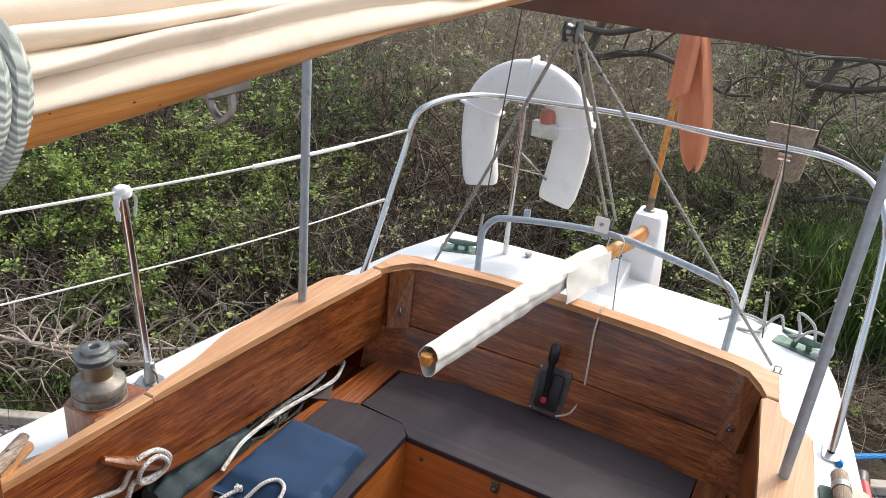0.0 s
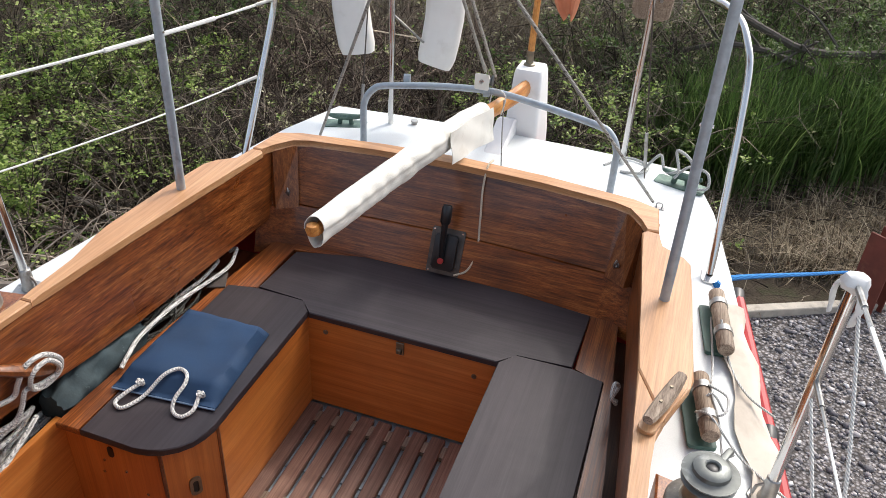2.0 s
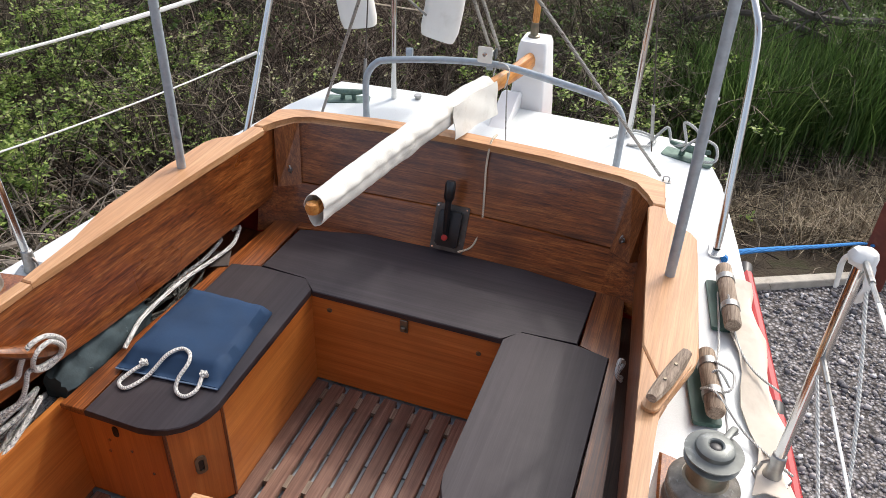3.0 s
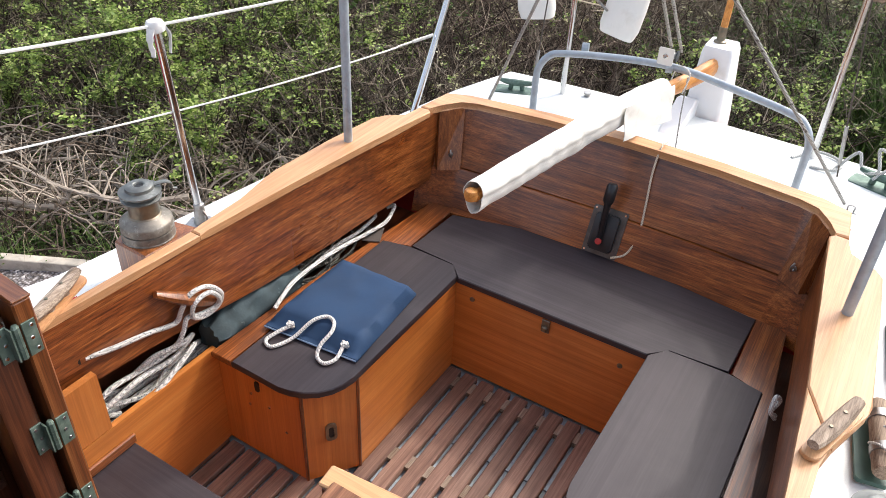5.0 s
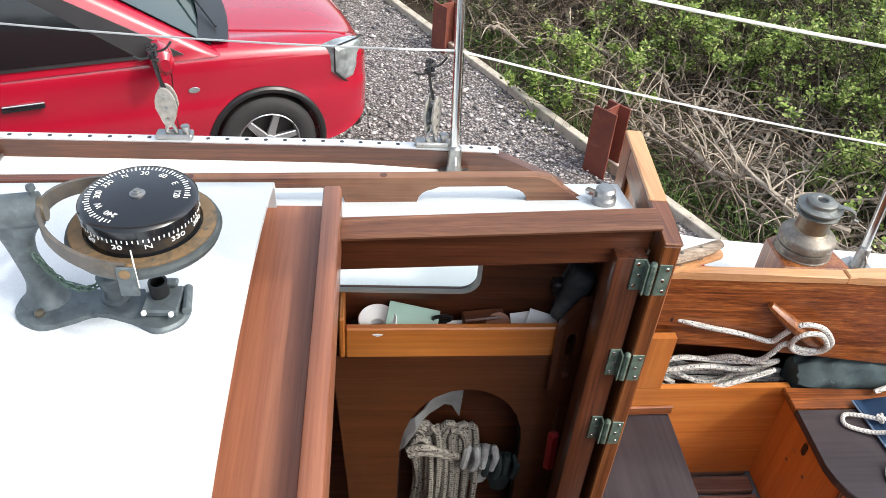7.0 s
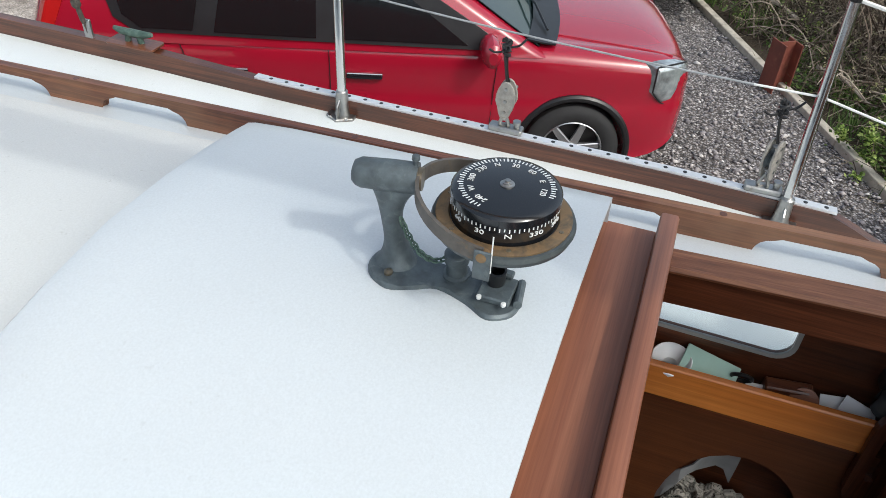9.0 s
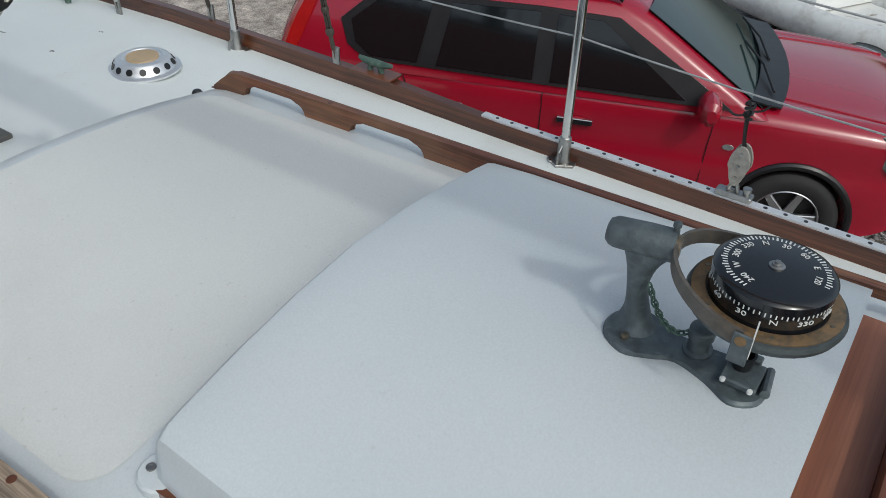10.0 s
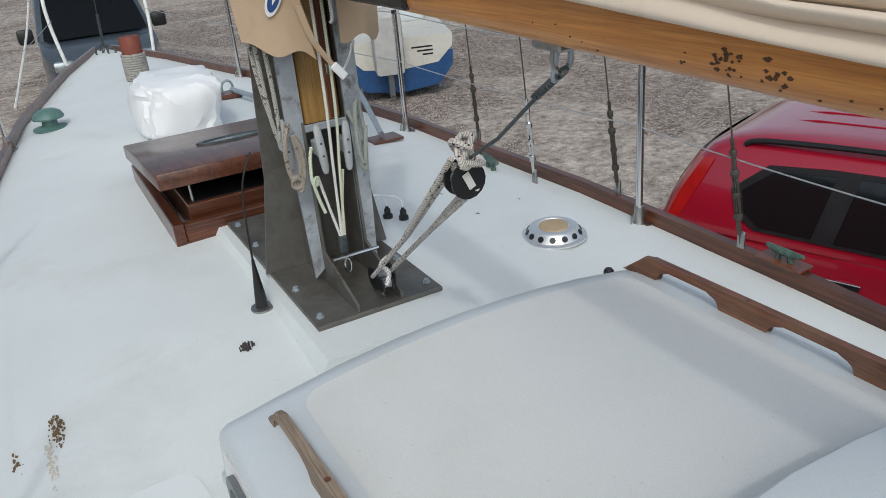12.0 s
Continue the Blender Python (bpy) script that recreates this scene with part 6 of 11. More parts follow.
    pts = spline([(-0.048, -0.806, 1.346), (-0.056, -0.808, 1.366), (-0.068, -0.812, 1.392), (-0.082, -0.811, 1.418), (-0.090, -0.808, 1.436)], 5)
    rings = []
    for i, p in enumerate(pts):
        t = i / (len(pts) - 1)
        w, d = 0.034 - 0.018 * math.sin(min(1, t * 1.15) * math.pi) ** 0.8 - 0.006 * t, 0.013 + 0.012 * (1 - t) ** 3
        rings.append([p + Vector((d * math.sin(a), w * math.cos(a), 0)) for a in (2 * math.pi * j / 16 for j in range(16))])
    loft(bm, rings)
    part("arm", bm, CAST_GREY, br)
    bm = B()
    tube(bm, [(-0.080, -0.856, 1.443), (-0.0805, -0.853, 1.443), (-0.082, -0.846, 1.444), (-0.088, -0.81, 1.445), (-0.0935, -0.780, 1.445)], lambda t: (0.011, 0.0155, 0.0185, 0.0195, 0.0195)[int(round(t * 4))], 18)
    head = part("head", bm, CAST_GREY, br)
    bm = B()
    lathe(bm, [(0.003, 0), (0.003, 0.007), (0.005, 0.009), (0.0045, 0.014), (0, 0.016)], 10, Matrix.Translation((-0.093, -0.783, 1.462)))
    part("pin", bm, CAST_GREY, head)
    bm = B()
    tube(bm, [(-0.0935, -0.780, 1.445), (-0.0945, -0.774, 1.445)], 0.014, 14)
    part("pivot", bm, BRONZE, head)
    bm = B()
    lathe(bm, [(0.019, 0), (0.019, 0.002), (0.015, 0.004), (0.0135, 0.018), (0.0165, 0.020), (0.0165, 0.032), (0.013, 0.034), (0, 0.034)], 18, Matrix.Translation((-0.052, -0.718, 1.348)))
    part("cap", bm, CAST_GREY, br, "green bronze screw cap")
    bm = B()
    box(bm, (-0.060, -0.678, 1.348), (-0.016, -0.632, 1.357), 0.002)
    box(bm, (-0.066, -0.672, 1.357), (-0.054, -0.640, 1.364), 0.002)
    tube(bm, [(-0.06, -0.628, 1.352), (-0.022, -0.622, 1.352)], 0.006, 10)
    part("socket_plate", bm, CAST_GREY, br)
    bm = B()
    lathe(bm, [(0.012, 0), (0.012, 0.018), (0.009, 0.018), (0.009, 0.004), (0, 0.004)], 18, Matrix.Translation((-0.046, -0.660, 1.357)))
    part("socket", bm, BLACK, br)
    for x, y in ((-0.01, -0.638), (-0.05, -0.676), (-0.012, -0.672)):
        bm = B()
        lathe(bm, [(0.0035, 0), (0.0035, 0.003), (0, 0.004)], 8, Matrix.Translation((x, y, 1.357)))
        part("contact_screw", bm, white, br)
    bm = B()
    lathe(bm, [(0.006, 0), (0.006, 0.003), (0.002, 0.005), (0, 0.004)], 10, Matrix.Translation((-0.022, -0.805, 1.348)))
    part("bolt", bm, BRONZE, br)
    def settle(p):
        f = min(1, max(0, (p.z - 1.352) / 0.085))
        f = f * f * (3 - 2 * f)
        low_ = Vector((p.x - 0.006, -0.632 + (p.y + 0.622) * 0.85, p.z))
        high = Vector((-0.0445, -0.760, 1.4765)) + (p - Vector((-0.0935, -0.780, 1.445))) * 0.92
        return low_.lerp(high, f)
    for ob in [o for o in bpy.data.objects if o.parent is br or (o.parent is not None and o.parent.parent is br)]:
        for v in ob.data.vertices:
            v.co = settle(v.co)
    # the half ring from the head round the drum to both trunnions
    bm = B()
    arc = [Vector((cx + 0.077 * math.cos(a), cy - 0.097 * math.sin(a), 1.458 + 0.020 * math.sin(a) ** 1.5)) for a in (math.pi * i / 30 for i in range(31))]
    rows = [[p + Vector((0, 0, dz)) for p in arc] for dz in (-0.0085, 0.0080)]
    loft(bm, rows, closed=False)
    bmesh.ops.recalc_face_normals(bm, faces=bm.faces[:])
    bmesh.ops.solidify(bm, geom=bm.faces[:], thickness=0.004)
    part("gimbal_ring", bm, plain("brown_grey_bronze", (0.135, 0.122, 0.108), 0.5, 0.4, vary=0.25, scale=60, dirt=(0.21, 0.15, 0.09), dirt_at=(0.56, 0.75), dirt_scale=50), br, "half ring round the drum")
    e = arc[0]
    for s_ in (-1, 1):
        bm = B()
        tube(bm, [(cx + s_ * 0.070, cy, 1.458), (cx + s_ * 0.0815, cy, 1.458)], 0.0055, 12)
        part("trunnion", bm, brass, br, "bronze trunnion screw")
    bm = B()
    box(bm, (e.x + 0.001, e.y - 0.008, 1.430), (e.x + 0.004, e.y + 0.010, 1.466), 0.001)
    plate = part("sight_plate", bm, CAST_GREY, br)
    bm = B()
    tube(bm, [(e.x + 0.002, e.y + 0.010, 1.44), (e.x + 0.002, e.y + 0.010, 1.486)], 0.0008, 5)
    part("sight_wire", bm, white, plate)
    ch = thing("keeper_chain", "fine green keeper chain hanging from the bracket", "chain", (-0.03, -0.773, 1.37))
    line_ = spline([(-0.030, -0.773, 1.428), (-0.030, -0.762, 1.405), (-0.034, -0.748, 1.383), (-0.044, -0.732, 1.372), (-0.056, -0.716, 1.380)], 4)
    for i in range(len(line_) - 1):
        p, d = (line_[i] + line_[i + 1]) / 2, (line_[i + 1] - line_[i]).normalized()
        q = d.to_track_quat("X", "Z").to_matrix().to_4x4() @ Matrix.Rotation(radians(90 * (i % 2)), 4, "X")
        bm = B()
        tube(bm, [Matrix.Translation(p) @ q @ Vector((0.0062 * math.cos(a), 0.0034 * math.sin(a), 0)) for a in (2 * math.pi * j / 8 for j in range(8))], 0.0011, 5, closed=True)
        part("link", bm, VERDIGRIS, ch)


def build_cabin_inside():
    ci = thing("cabin_lining", "dark mahogany cabin lining seen through the companionway", "cabin lining", (-0.45, -0.3, 0.4), kind="structure")
    bm = B()
    m = Matrix.Translation((-0.461, 0, 0)) @ Matrix.Rotation(radians(-90) - 0.0267, 4, "Z") @ Matrix.Rotation(radians(90), 4, "X")
    cut(bm, [(0.015, 0.2), (0.98, 0.2), (0.98, 1.155), (0.015, 1.155)], [round_rect(0.238, 0.995, 0.665, 1.085, 0.03)], -0.004, 0.004, m)
    part("side_lining", bm, MAHOG["y"], ci)
    bm = B()
    cut(bm, round_rect(0.231, 0.988, 0.673, 1.092, 0.036), [round_rect(0.239, 0.996, 0.664, 1.084, 0.03)], -0.009, -0.004, m)
    part("window_trim", bm, plain("grey_rubber_trim", (0.30, 0.31, 0.30), 0.5), ci)
    for lo, hi, name in (((-0.49, -0.98, -0.17), (0.49, -0.02, -0.15), "cabin_sole"), ((-0.5, -1.0, -0.17), (0.5, -0.98, 1.16), "inner_bulkhead"), ((0.475, -0.98, -0.17), (0.485, -0.02, 1.12), "port_lining"), ((-0.50, -0.03, -0.17), (-0.35, -0.013, 1.12), "aft_lining"), ((0.35, -0.03, -0.17), (0.5, -0.013, 1.12), "aft_lining"), ((-0.35, -0.03, -0.17), (0.35, -0.02, 0.2), "aft_lining")):
        bm = B()
        box(bm, lo, hi)
        part(name, bm, MAHOG["z"], ci)
    lk = thing("cabin_locker", "plywood cabin locker with an arched opening and a shelf above", "locker", (-0.41, -0.3, 0.2))
    m = Matrix.Translation((-0.408, 0, 0)) @ Matrix.Rotation(radians(-90), 4, "Z") @ Matrix.Rotation(radians(90), 4, "X")
    bm = B()
    arch = [(0.108, 0.20), (0.118, 0.62)] + [(0.243 - 0.125 * math.cos(radians(a)), 0.62 + 0.17 * math.sin(radians(a))) for a in range(15, 166, 15)] + [(0.372, 0.62), (0.378, 0.20)]
    cut(bm, [(0.02, 0.1), (0.46, 0.1), (0.505, 0.885), (0.02, 0.885)], [arch], -0.007, 0.007, m)
    part("front", bm, wood("brown_locker_plywood", (0.085, 0.028, 0.010), (0.12, 0.040, 0.014), (0.16, 0.056, 0.02), "y", 0.4, 0.2, stain=0.3, streak=0.3), lk, "brown plywood front")
    bm = B()
    tube(bm, [m @ Vector((x, y, 0.008)) for x, y in arch], 0.004, 5)
    part("arch_edging", bm, BLACK, lk)
    bm = B()
    box(bm, (-0.482, -0.90, 0.872), (-0.40, -0.03, 0.886))
    part("shelf", bm, MAHOG["y"], lk)
    bm = B()
    box(bm, (-0.412, -0.478, 0.886), (-0.396, -0.085, 0.960), 0.003)
    part("fiddle", bm, PLY["y"], lk, "pale plywood fiddle rail")
    bm = B()
    box(bm, (-0.482, -0.490, 0.886), (-0.396, -0.479, 0.985), 0.003)
    part("shelf_end", bm, PLY["x"], lk)
    bm = B()
    box(bm, (-0.485, -0.5, 0.12), (-0.42, -0.05, 0.14))
    part("locker_floor", bm, MAHOG["y"], lk)
    # on the shelf
    def small(name, label, category, bm, mt):
        return solo(name, bm, mt, label, category)
    bm = B()
    lathe(bm, [(0.030, 0), (0.036, 0.064), (0.034, 0.066), (0.030, 0.062), (0.014, 0.048), (0.012, 0.02), (0, 0.02)], 28, Matrix.Translation((-0.440, -0.420, 0.889)) @ Matrix.Rotation(radians(9), 4, "Y"))
    small("paper_roll", "short roll of white paper tape on the cabin shelf", "roll", bm, WHITE_PLASTIC)
    bm = B()
    box(bm, (-0.024, -0.048, 0), (0.024, 0.048, 0.005), 0.001, m=Matrix.Translation((-0.438, -0.355, 0.946)) @ Matrix.Rotation(radians(-14), 4, "Z") @ Matrix.Rotation(radians(30), 4, "Y") @ Matrix.Rotation(radians(-9), 4, "X"))
    small("card_packet", "pale green card packet on the cabin shelf", "packet", bm, plain("pale_green_card", (0.42, 0.62, 0.54), 0.6))
    bm = B()
    tube(bm, [(-0.435 + 0.006 * math.sin(a), -0.300 + 0.017 * math.cos(a), 0.948 + 0.012 * math.sin(a)) for a in (2 * math.pi * j / 16 for j in range(16))], 0.004, 6, closed=True)
    tube(bm, [(-0.435, -0.315, 0.945), (-0.43, -0.37, 0.925)], 0.004, 6)
    small("scissors", "black-handled scissors among papers on the cabin shelf", "scissors", bm, BLACK)
    bm = B()
    box(bm, (-0.012, -0.040, 0), (0.012, 0.040, 0.068), 0.003, m=Matrix.Translation((-0.455, -0.225, 0.888)) @ Matrix.Rotation(radians(8), 4, "Z") @ Matrix.Rotation(radians(12), 4, "Y"))
    small("leather_wallet", "worn brown leather wallet standing on the cabin shelf", "wallet", bm, MAHOG["y"])
    bm = B()
    lathe(bm, [(0.024, -0.004), (0.024, 0.004), (0, 0.005)], 20, Matrix.Translation((-0.432, -0.195, 0.936)) @ Matrix.Rotation(radians(60), 4, "Y"))
    small("leather_disc", "round brown leather disc leaning on the cabin shelf", "disc", bm, RED_MAHOG["y"])
    for y, z, w_, h_, tw, lab in ((-0.275, 0.936, 0.016, 0.010, 5, "small white rubber on the cabin shelf"), (-0.222, 0.922, 0.034, 0.020, -8, "white folded paper slip on the cabin shelf"), (-0.146, 0.930, 0.022, 0.050, 10, "torn white paper slip on the cabin shelf"), (-0.112, 0.940, 0.030, 0.034, -22, "crumpled white paper slip on the cabin shelf"), (-0.092, 0.925, 0.014, 0.044, 15, "narrow white paper slip on the cabin shelf")):
        bm = B()
        box(bm, (-0.001, -w_, -h_ / 2), (0.001, w_, h_ / 2), 0.0004, m=Matrix.Translation((-0.436, y, z)) @ Matrix.Rotation(radians(tw), 4, "X") @ Matrix.Rotation(radians(-32), 4, "Y"))
        small("paper_slip", lab, "paper", bm, WHITE_PAINT)
    bm = B()
    box(bm, (-0.478, -0.47, 0.886), (-0.418, -0.10, 0.914), 0.004)
    small("chart_folder", "dark chart folder lying along the cabin shelf", "folder", bm, plain("dark_folder_cloth", (0.03, 0.025, 0.022), 0.8, vary=0.2))
    bi = thing("binoculars", "old dark grey binoculars at the end of the shelf", "binoculars", (-0.45, -0.07, 0.93))
    for dx in (-0.022, 0.022):
        bm = B()
        lathe(bm, [(0.016, 0), (0.017, 0.02), (0.021, 0.035), (0.021, 0.06), (0.026, 0.07), (0.027, 0.11), (0.024, 0.112)], 16, Matrix.Translation((-0.452 + dx, -0.085, 0.96)) @ Matrix.Rotation(radians(-18), 4, "X"))
        part("barrel", bm, IRON_GREY, bi)
    bm = B()
    box(bm, (-0.468, -0.10, 1.0), (-0.436, -0.07, 1.03), 0.004)
    part("bridge", bm, BLACK, bi)
    # in the locker
    # greyed for grime, and for the deep locker's shade put into the colour
    old_rope = rope_mat("dirty_shaded_rope", (0.34, 0.32, 0.28), (0.05, 0.045, 0.04))
    hank, rnd = [], random.Random(12)
    for k in range(15):
        c = -0.325 + 0.0065 * k + rnd.uniform(-0.022, 0.022)
        hank += [(-0.438 + rnd.uniform(0, 0.022), c - 0.02, 0.30 + rnd.uniform(-0.02, 0.02)), (-0.436 + rnd.uniform(0, 0.022), c - 0.005, 0.46), (-0.434 + rnd.uniform(0, 0.018), c - 0.022, 0.60 + rnd.uniform(-0.015, 0.03)), (-0.432 + rnd.uniform(0, 0.02), c + 0.008, 0.625 + rnd.uniform(-0.02, 0.02)), (-0.432 + rnd.uniform(0, 0.024), c + 0.018, 0.48), (-0.432 + rnd.uniform(0, 0.024), c + 0.012, 0.31)]
    rope("locker_rope", hank, 0.0078, old_rope, "hank of flecked white rope hung in the locker", k=4)
    rope("locker_rope", [(-0.412, -0.355, 0.585), (-0.408, -0.32, 0.600), (-0.408, -0.28, 0.585), (-0.412, -0.245, 0.56), (-0.425, -0.27, 0.57), (-0.412, -0.35, 0.570), (-0.407, -0.31, 0.582), (-0.408, -0.26, 0.562)], 0.0078, old_rope, "turns of flecked rope binding the hank", k=5)
    bm = B()
    rows = [[(-0.43 + 0.02 * math.sin(u * 5 + v), -0.375 + 0.13 * u + 0.01 * math.sin(6 * v), 0.60 + 0.18 * math.sin(math.pi * (u * 0.55 + 0.05)) - (0.05 + 0.05 * u) * v + 0.008 * math.sin(13 * u + 3 * v)) for u in (i / 8 for i in range(9))] for v in (0, 0.5, 1.0)]
    loft(bm, rows, closed=False)
    bmesh.ops.recalc_face_normals(bm, faces=bm.faces[:])
    bmesh.ops.solidify(bm, geom=bm.faces[:], thickness=0.003)
    small("sail_bag", "crumpled pale grey sail bag in the locker", "bag", bm, plain("grey_sailcloth", (0.20, 0.205, 0.21), 0.6, vary=0.25, scale=14))
    for k, (mt, lab) in enumerate(((plain("grey_glove_knit", (0.36, 0.37, 0.37), 0.85, vary=0.3, scale=40), "pale grey knitted work glove in the locker"), (plain("green_glove_rubber", (0.022, 0.036, 0.036), 0.6), "dark green rubber-coated work glove"))):
        gl = B()
        base = Vector((-0.425, -0.195 + 0.05 * k, 0.535 - 0.03 * k))
        loft(gl, [[base + Vector((0.014 * math.cos(a), 0.034 * math.sin(a) * w, dz)) for a in (2 * math.pi * j / 10 for j in range(10))] for dz, w in ((-0.07, 0.6), (-0.03, 0.9), (0.01, 1.1), (0.035, 1.0))])
        for f in range(4):
            tube(gl, spline([base + Vector((0, -0.027 + 0.018 * f, 0.03)), base + Vector((0.010, -0.030 + 0.019 * f, 0.050 - 0.004 * (f % 2))), base + Vector((0.022, -0.036 + 0.020 * f + 0.006 * (f % 2), 0.030 - 0.012 * (f % 3))), base + Vector((0.024, -0.040 + 0.021 * f, 0.004 - 0.010 * (f % 2)))], 3), lambda t: 0.0095 - 0.002 * t, 8)
        small("work_glove", lab, "glove", gl, mt)
    # handle and screwdriver on the door post
    m = Matrix.Translation((-0.392, 0, 0)) @ Matrix.Rotation(radians(-90), 4, "Z") @ Matrix.Rotation(radians(90), 4, "X")
    bm = B()
    cut(bm, [(0.034, 0.775), (0.052, 0.762), (0.084, 0.785), (0.091, 0.805), (0.094, 0.955), (0.088, 0.978), (0.055, 1.035), (0.034, 1.035)], [[(0.055, 0.842), (0.067, 0.840), (0.072, 0.856), (0.073, 0.944), (0.068, 0.957), (0.060, 0.957), (0.056, 0.942)]], -0.009, 0.009, m)
    solo("grab_handle", bm, MAHOG["z"], "dark mahogany grab handle inside the companionway", "handle")
    sd = thing("screwdriver", "red-handled screwdriver hanging inside the companionway", "screwdriver", (-0.40, -0.052, 0.53))
    bm = B()
    tube(bm, [(-0.398, -0.058, 0.77), (-0.398, -0.053, 0.655)], 0.003, 8)
    part("shaft", bm, STAINLESS, sd)
    bm = B()
    tube(bm, [(-0.398, -0.053, 0.655), (-0.398, -0.052, 0.65), (-0.398, -0.048, 0.54), (-0.398, -0.048, 0.535)], lambda t: 0.0125 if 0 < t < 1 else 0.008, 6)
    part("grip", bm, plain("red_plastic_grip", (0.45, 0.03, 0.04), 0.4), sd, "red plastic grip")
    cap = B()
    lathe(cap, [(0.020, 0), (0.020, 0.012), (0.017, 0.016), (0.017, 0.026), (0.013, 0.031), (0, 0.032)], 18, Matrix.Translation((-0.435, -0.045, roof_z(0.435, -0.05))))
    solo("deck_socket", cap, DULL_STEEL, "small capped metal deck socket on the cabin top", "deck fitting")
    cap = B()
    tube(cap, [(-0.462, -0.065, roof_z(0.46, -0.06) + 0.010), (-0.432, -0.06, roof_z(0.46, -0.06) + 0.024)], 0.007, 10)
    solo("cable_gland", cap, STAINLESS, "small steel cable gland beside the deck socket", "deck fitting")


def build_mast():
    plate = thing("mast_step", "grey steel mast step plate bolted to a raised white plinth", "mast step", (0, -2.85, 0.95))
    bm = B()
    loops = [[(x * w, y, z) for x, y in ((-1, -3.55), (1, -3.55), (1, -2.30), (-1, -2.30))] for z, w in ((0.88, 0.26), (0.962, 0.235), (0.985, 0.22))]
    loft(bm, loops)
    part("plinth", bm, DECK_PAINT, plate)
    steel = plain("galvanised_grey_plate", (0.16, 0.155, 0.14), 0.5, 0.5, vary=0.2, scale=14, dirt=(0.09, 0.07, 0.05), dirt_at=(0.5, 0.8), dirt_scale=9)
    bm = B()
    box(bm, (-0.19, -3.38, 0.985), (0.19, -2.45, 0.999), 0.002)
    pl = part("plate", bm, steel, plate)
    for x in (-0.165, 0.165):
        for y in (-3.32, -3.1, -2.9, -2.7, -2.5):
            bm = B()
            lathe(bm, [(0.012, 0), (0.012, 0.004), (0.008, 0.004), (0.008, 0.012), (0.0, 0.013)], 6, Matrix.Translation((x, y, 0.999)))
            part("bolt", bm, GALV, pl)
    tab = thing("mast_tabernacle", "tall galvanised steel tabernacle with welded cheeks", "tabernacle", (0, -2.8, 1.0))
    bm = B()
    prism(bm, [(-0.205, 0), (0.205, 0), (0.155, 0.30), (0.125, 0.80), (-0.125, 0.80), (-0.155, 0.30)], -0.004, 0.004, m=upright(0, -2.86, 1.0))
    part("web", bm, steel, tab, "dark trapezoid web plate")
    zinc = plain("streaked_zinc", (0.40, 0.43, 0.46), 0.5, 0.3, vary=0.25, scale=12, dirt=(0.17, 0.17, 0.165), dirt_at=(0.52, 0.68), dirt_scale=22)
    for s in (-1, 1):
        bm = B()
        prism(bm, [(-2.86, 0.0), (-2.46, 0.0), (-2.46, 0.022), (-2.68, 0.10), (-2.70, 0.80), (-2.86, 0.80)], s * 0.066 - 0.004, s * 0.066 + 0.004, m=Matrix.Translation((0, 0, 1.0)) @ Matrix.Rotation(radians(90), 4, "Z") @ Matrix.Rotation(radians(90), 4, "X"))
        part("cheek", bm, steel, tab)
        bm = B()
        prism(bm, [(s * 0.062, 0.05), (s * 0.100, 0.02), (s * 0.112, 0.35), (s * 0.112, 0.80), (s * 0.062, 0.80)], -0.004, 0.004, m=upright(0, -2.695, 1.0))
        part("flange", bm, zinc, tab, "pale streaked zinc flange")
    bm = B()
    box(bm, (-0.062, -2.70, 1.455), (0.062, -2.69, 1.475), 0.002)
    part("cross_bar", bm, zinc, tab)
    bm = B()
    lathe(bm, [(0.016, 0), (0.016, 0.006), (0.01, 0.006), (0.01, 0.016), (0, 0.016)], 6, upright(0.09, -2.70, 1.60))
    part("pivot_bolt", bm, RUST, tab)
    bm = B()
    tube(bm, [(-0.070, -2.60, 1.105), (0.070, -2.60, 1.105)], 0.0058, 8)
    part("pin", bm, STAINLESS, tab, "bright steel pin")
    alloy = plain("pale_grey_alloy", (0.46, 0.48, 0.49), 0.45, 0.3, vary=0.12, scale=25)
    for x, y, z, lean in ((0.040, -2.655, 1.415, 4), (-0.036, -2.655, 1.41, -2), (0.125, -2.685, 1.44, 3)):
        cl = thing("mast_cleat", "pale grey alloy horn cleat on the tabernacle", "cleat", (x, y, z), group="tabernacle cleats")
        m = Matrix.Translation((x, y, z)) @ Matrix.Rotation(radians(lean), 4, "Y")
        bm = B()
        loops = [[m @ Vector((w * math.cos(a), 0.012 + th * math.sin(a), dz)) for a in (2 * math.pi * j / 10 for j in range(10))] for dz, w, th in ((-0.070, 0.006, 0.004), (-0.06, 0.010, 0.006), (-0.025, 0.0125, 0.009), (0.025, 0.0125, 0.009), (0.06, 0.010, 0.006), (0.070, 0.006, 0.004))]
        loft(bm, loops)
        part("horn", bm, alloy, cl)
        bm = B()
        box(bm, (-0.011, -0.035, -0.022), (0.011, 0.012, 0.022), 0.003, m=m)
        part("base", bm, alloy, cl)
        for dz in (-0.018, 0.018):
            bm = B()
            lathe(bm, [(0.0035, 0), (0.003, 0.001), (0, 0.001)], 8, m @ Matrix.Translation((0, 0.021, dz)) @ Matrix.Rotation(radians(-90), 4, "X"))
            part("screw", bm, IRON_GREY, cl)
    mast = thing("mast", "varnished yellow wooden mast stepped in the tabernacle", "mast", (0, -2.77, 1.47))
    bm = B()
    loft(bm, [[(x, y, z) for x, y in round_rect(-0.057, -2.845, 0.057, -2.705, 0.02, 3)] for z in (1.475, 2.2, 5.5)])
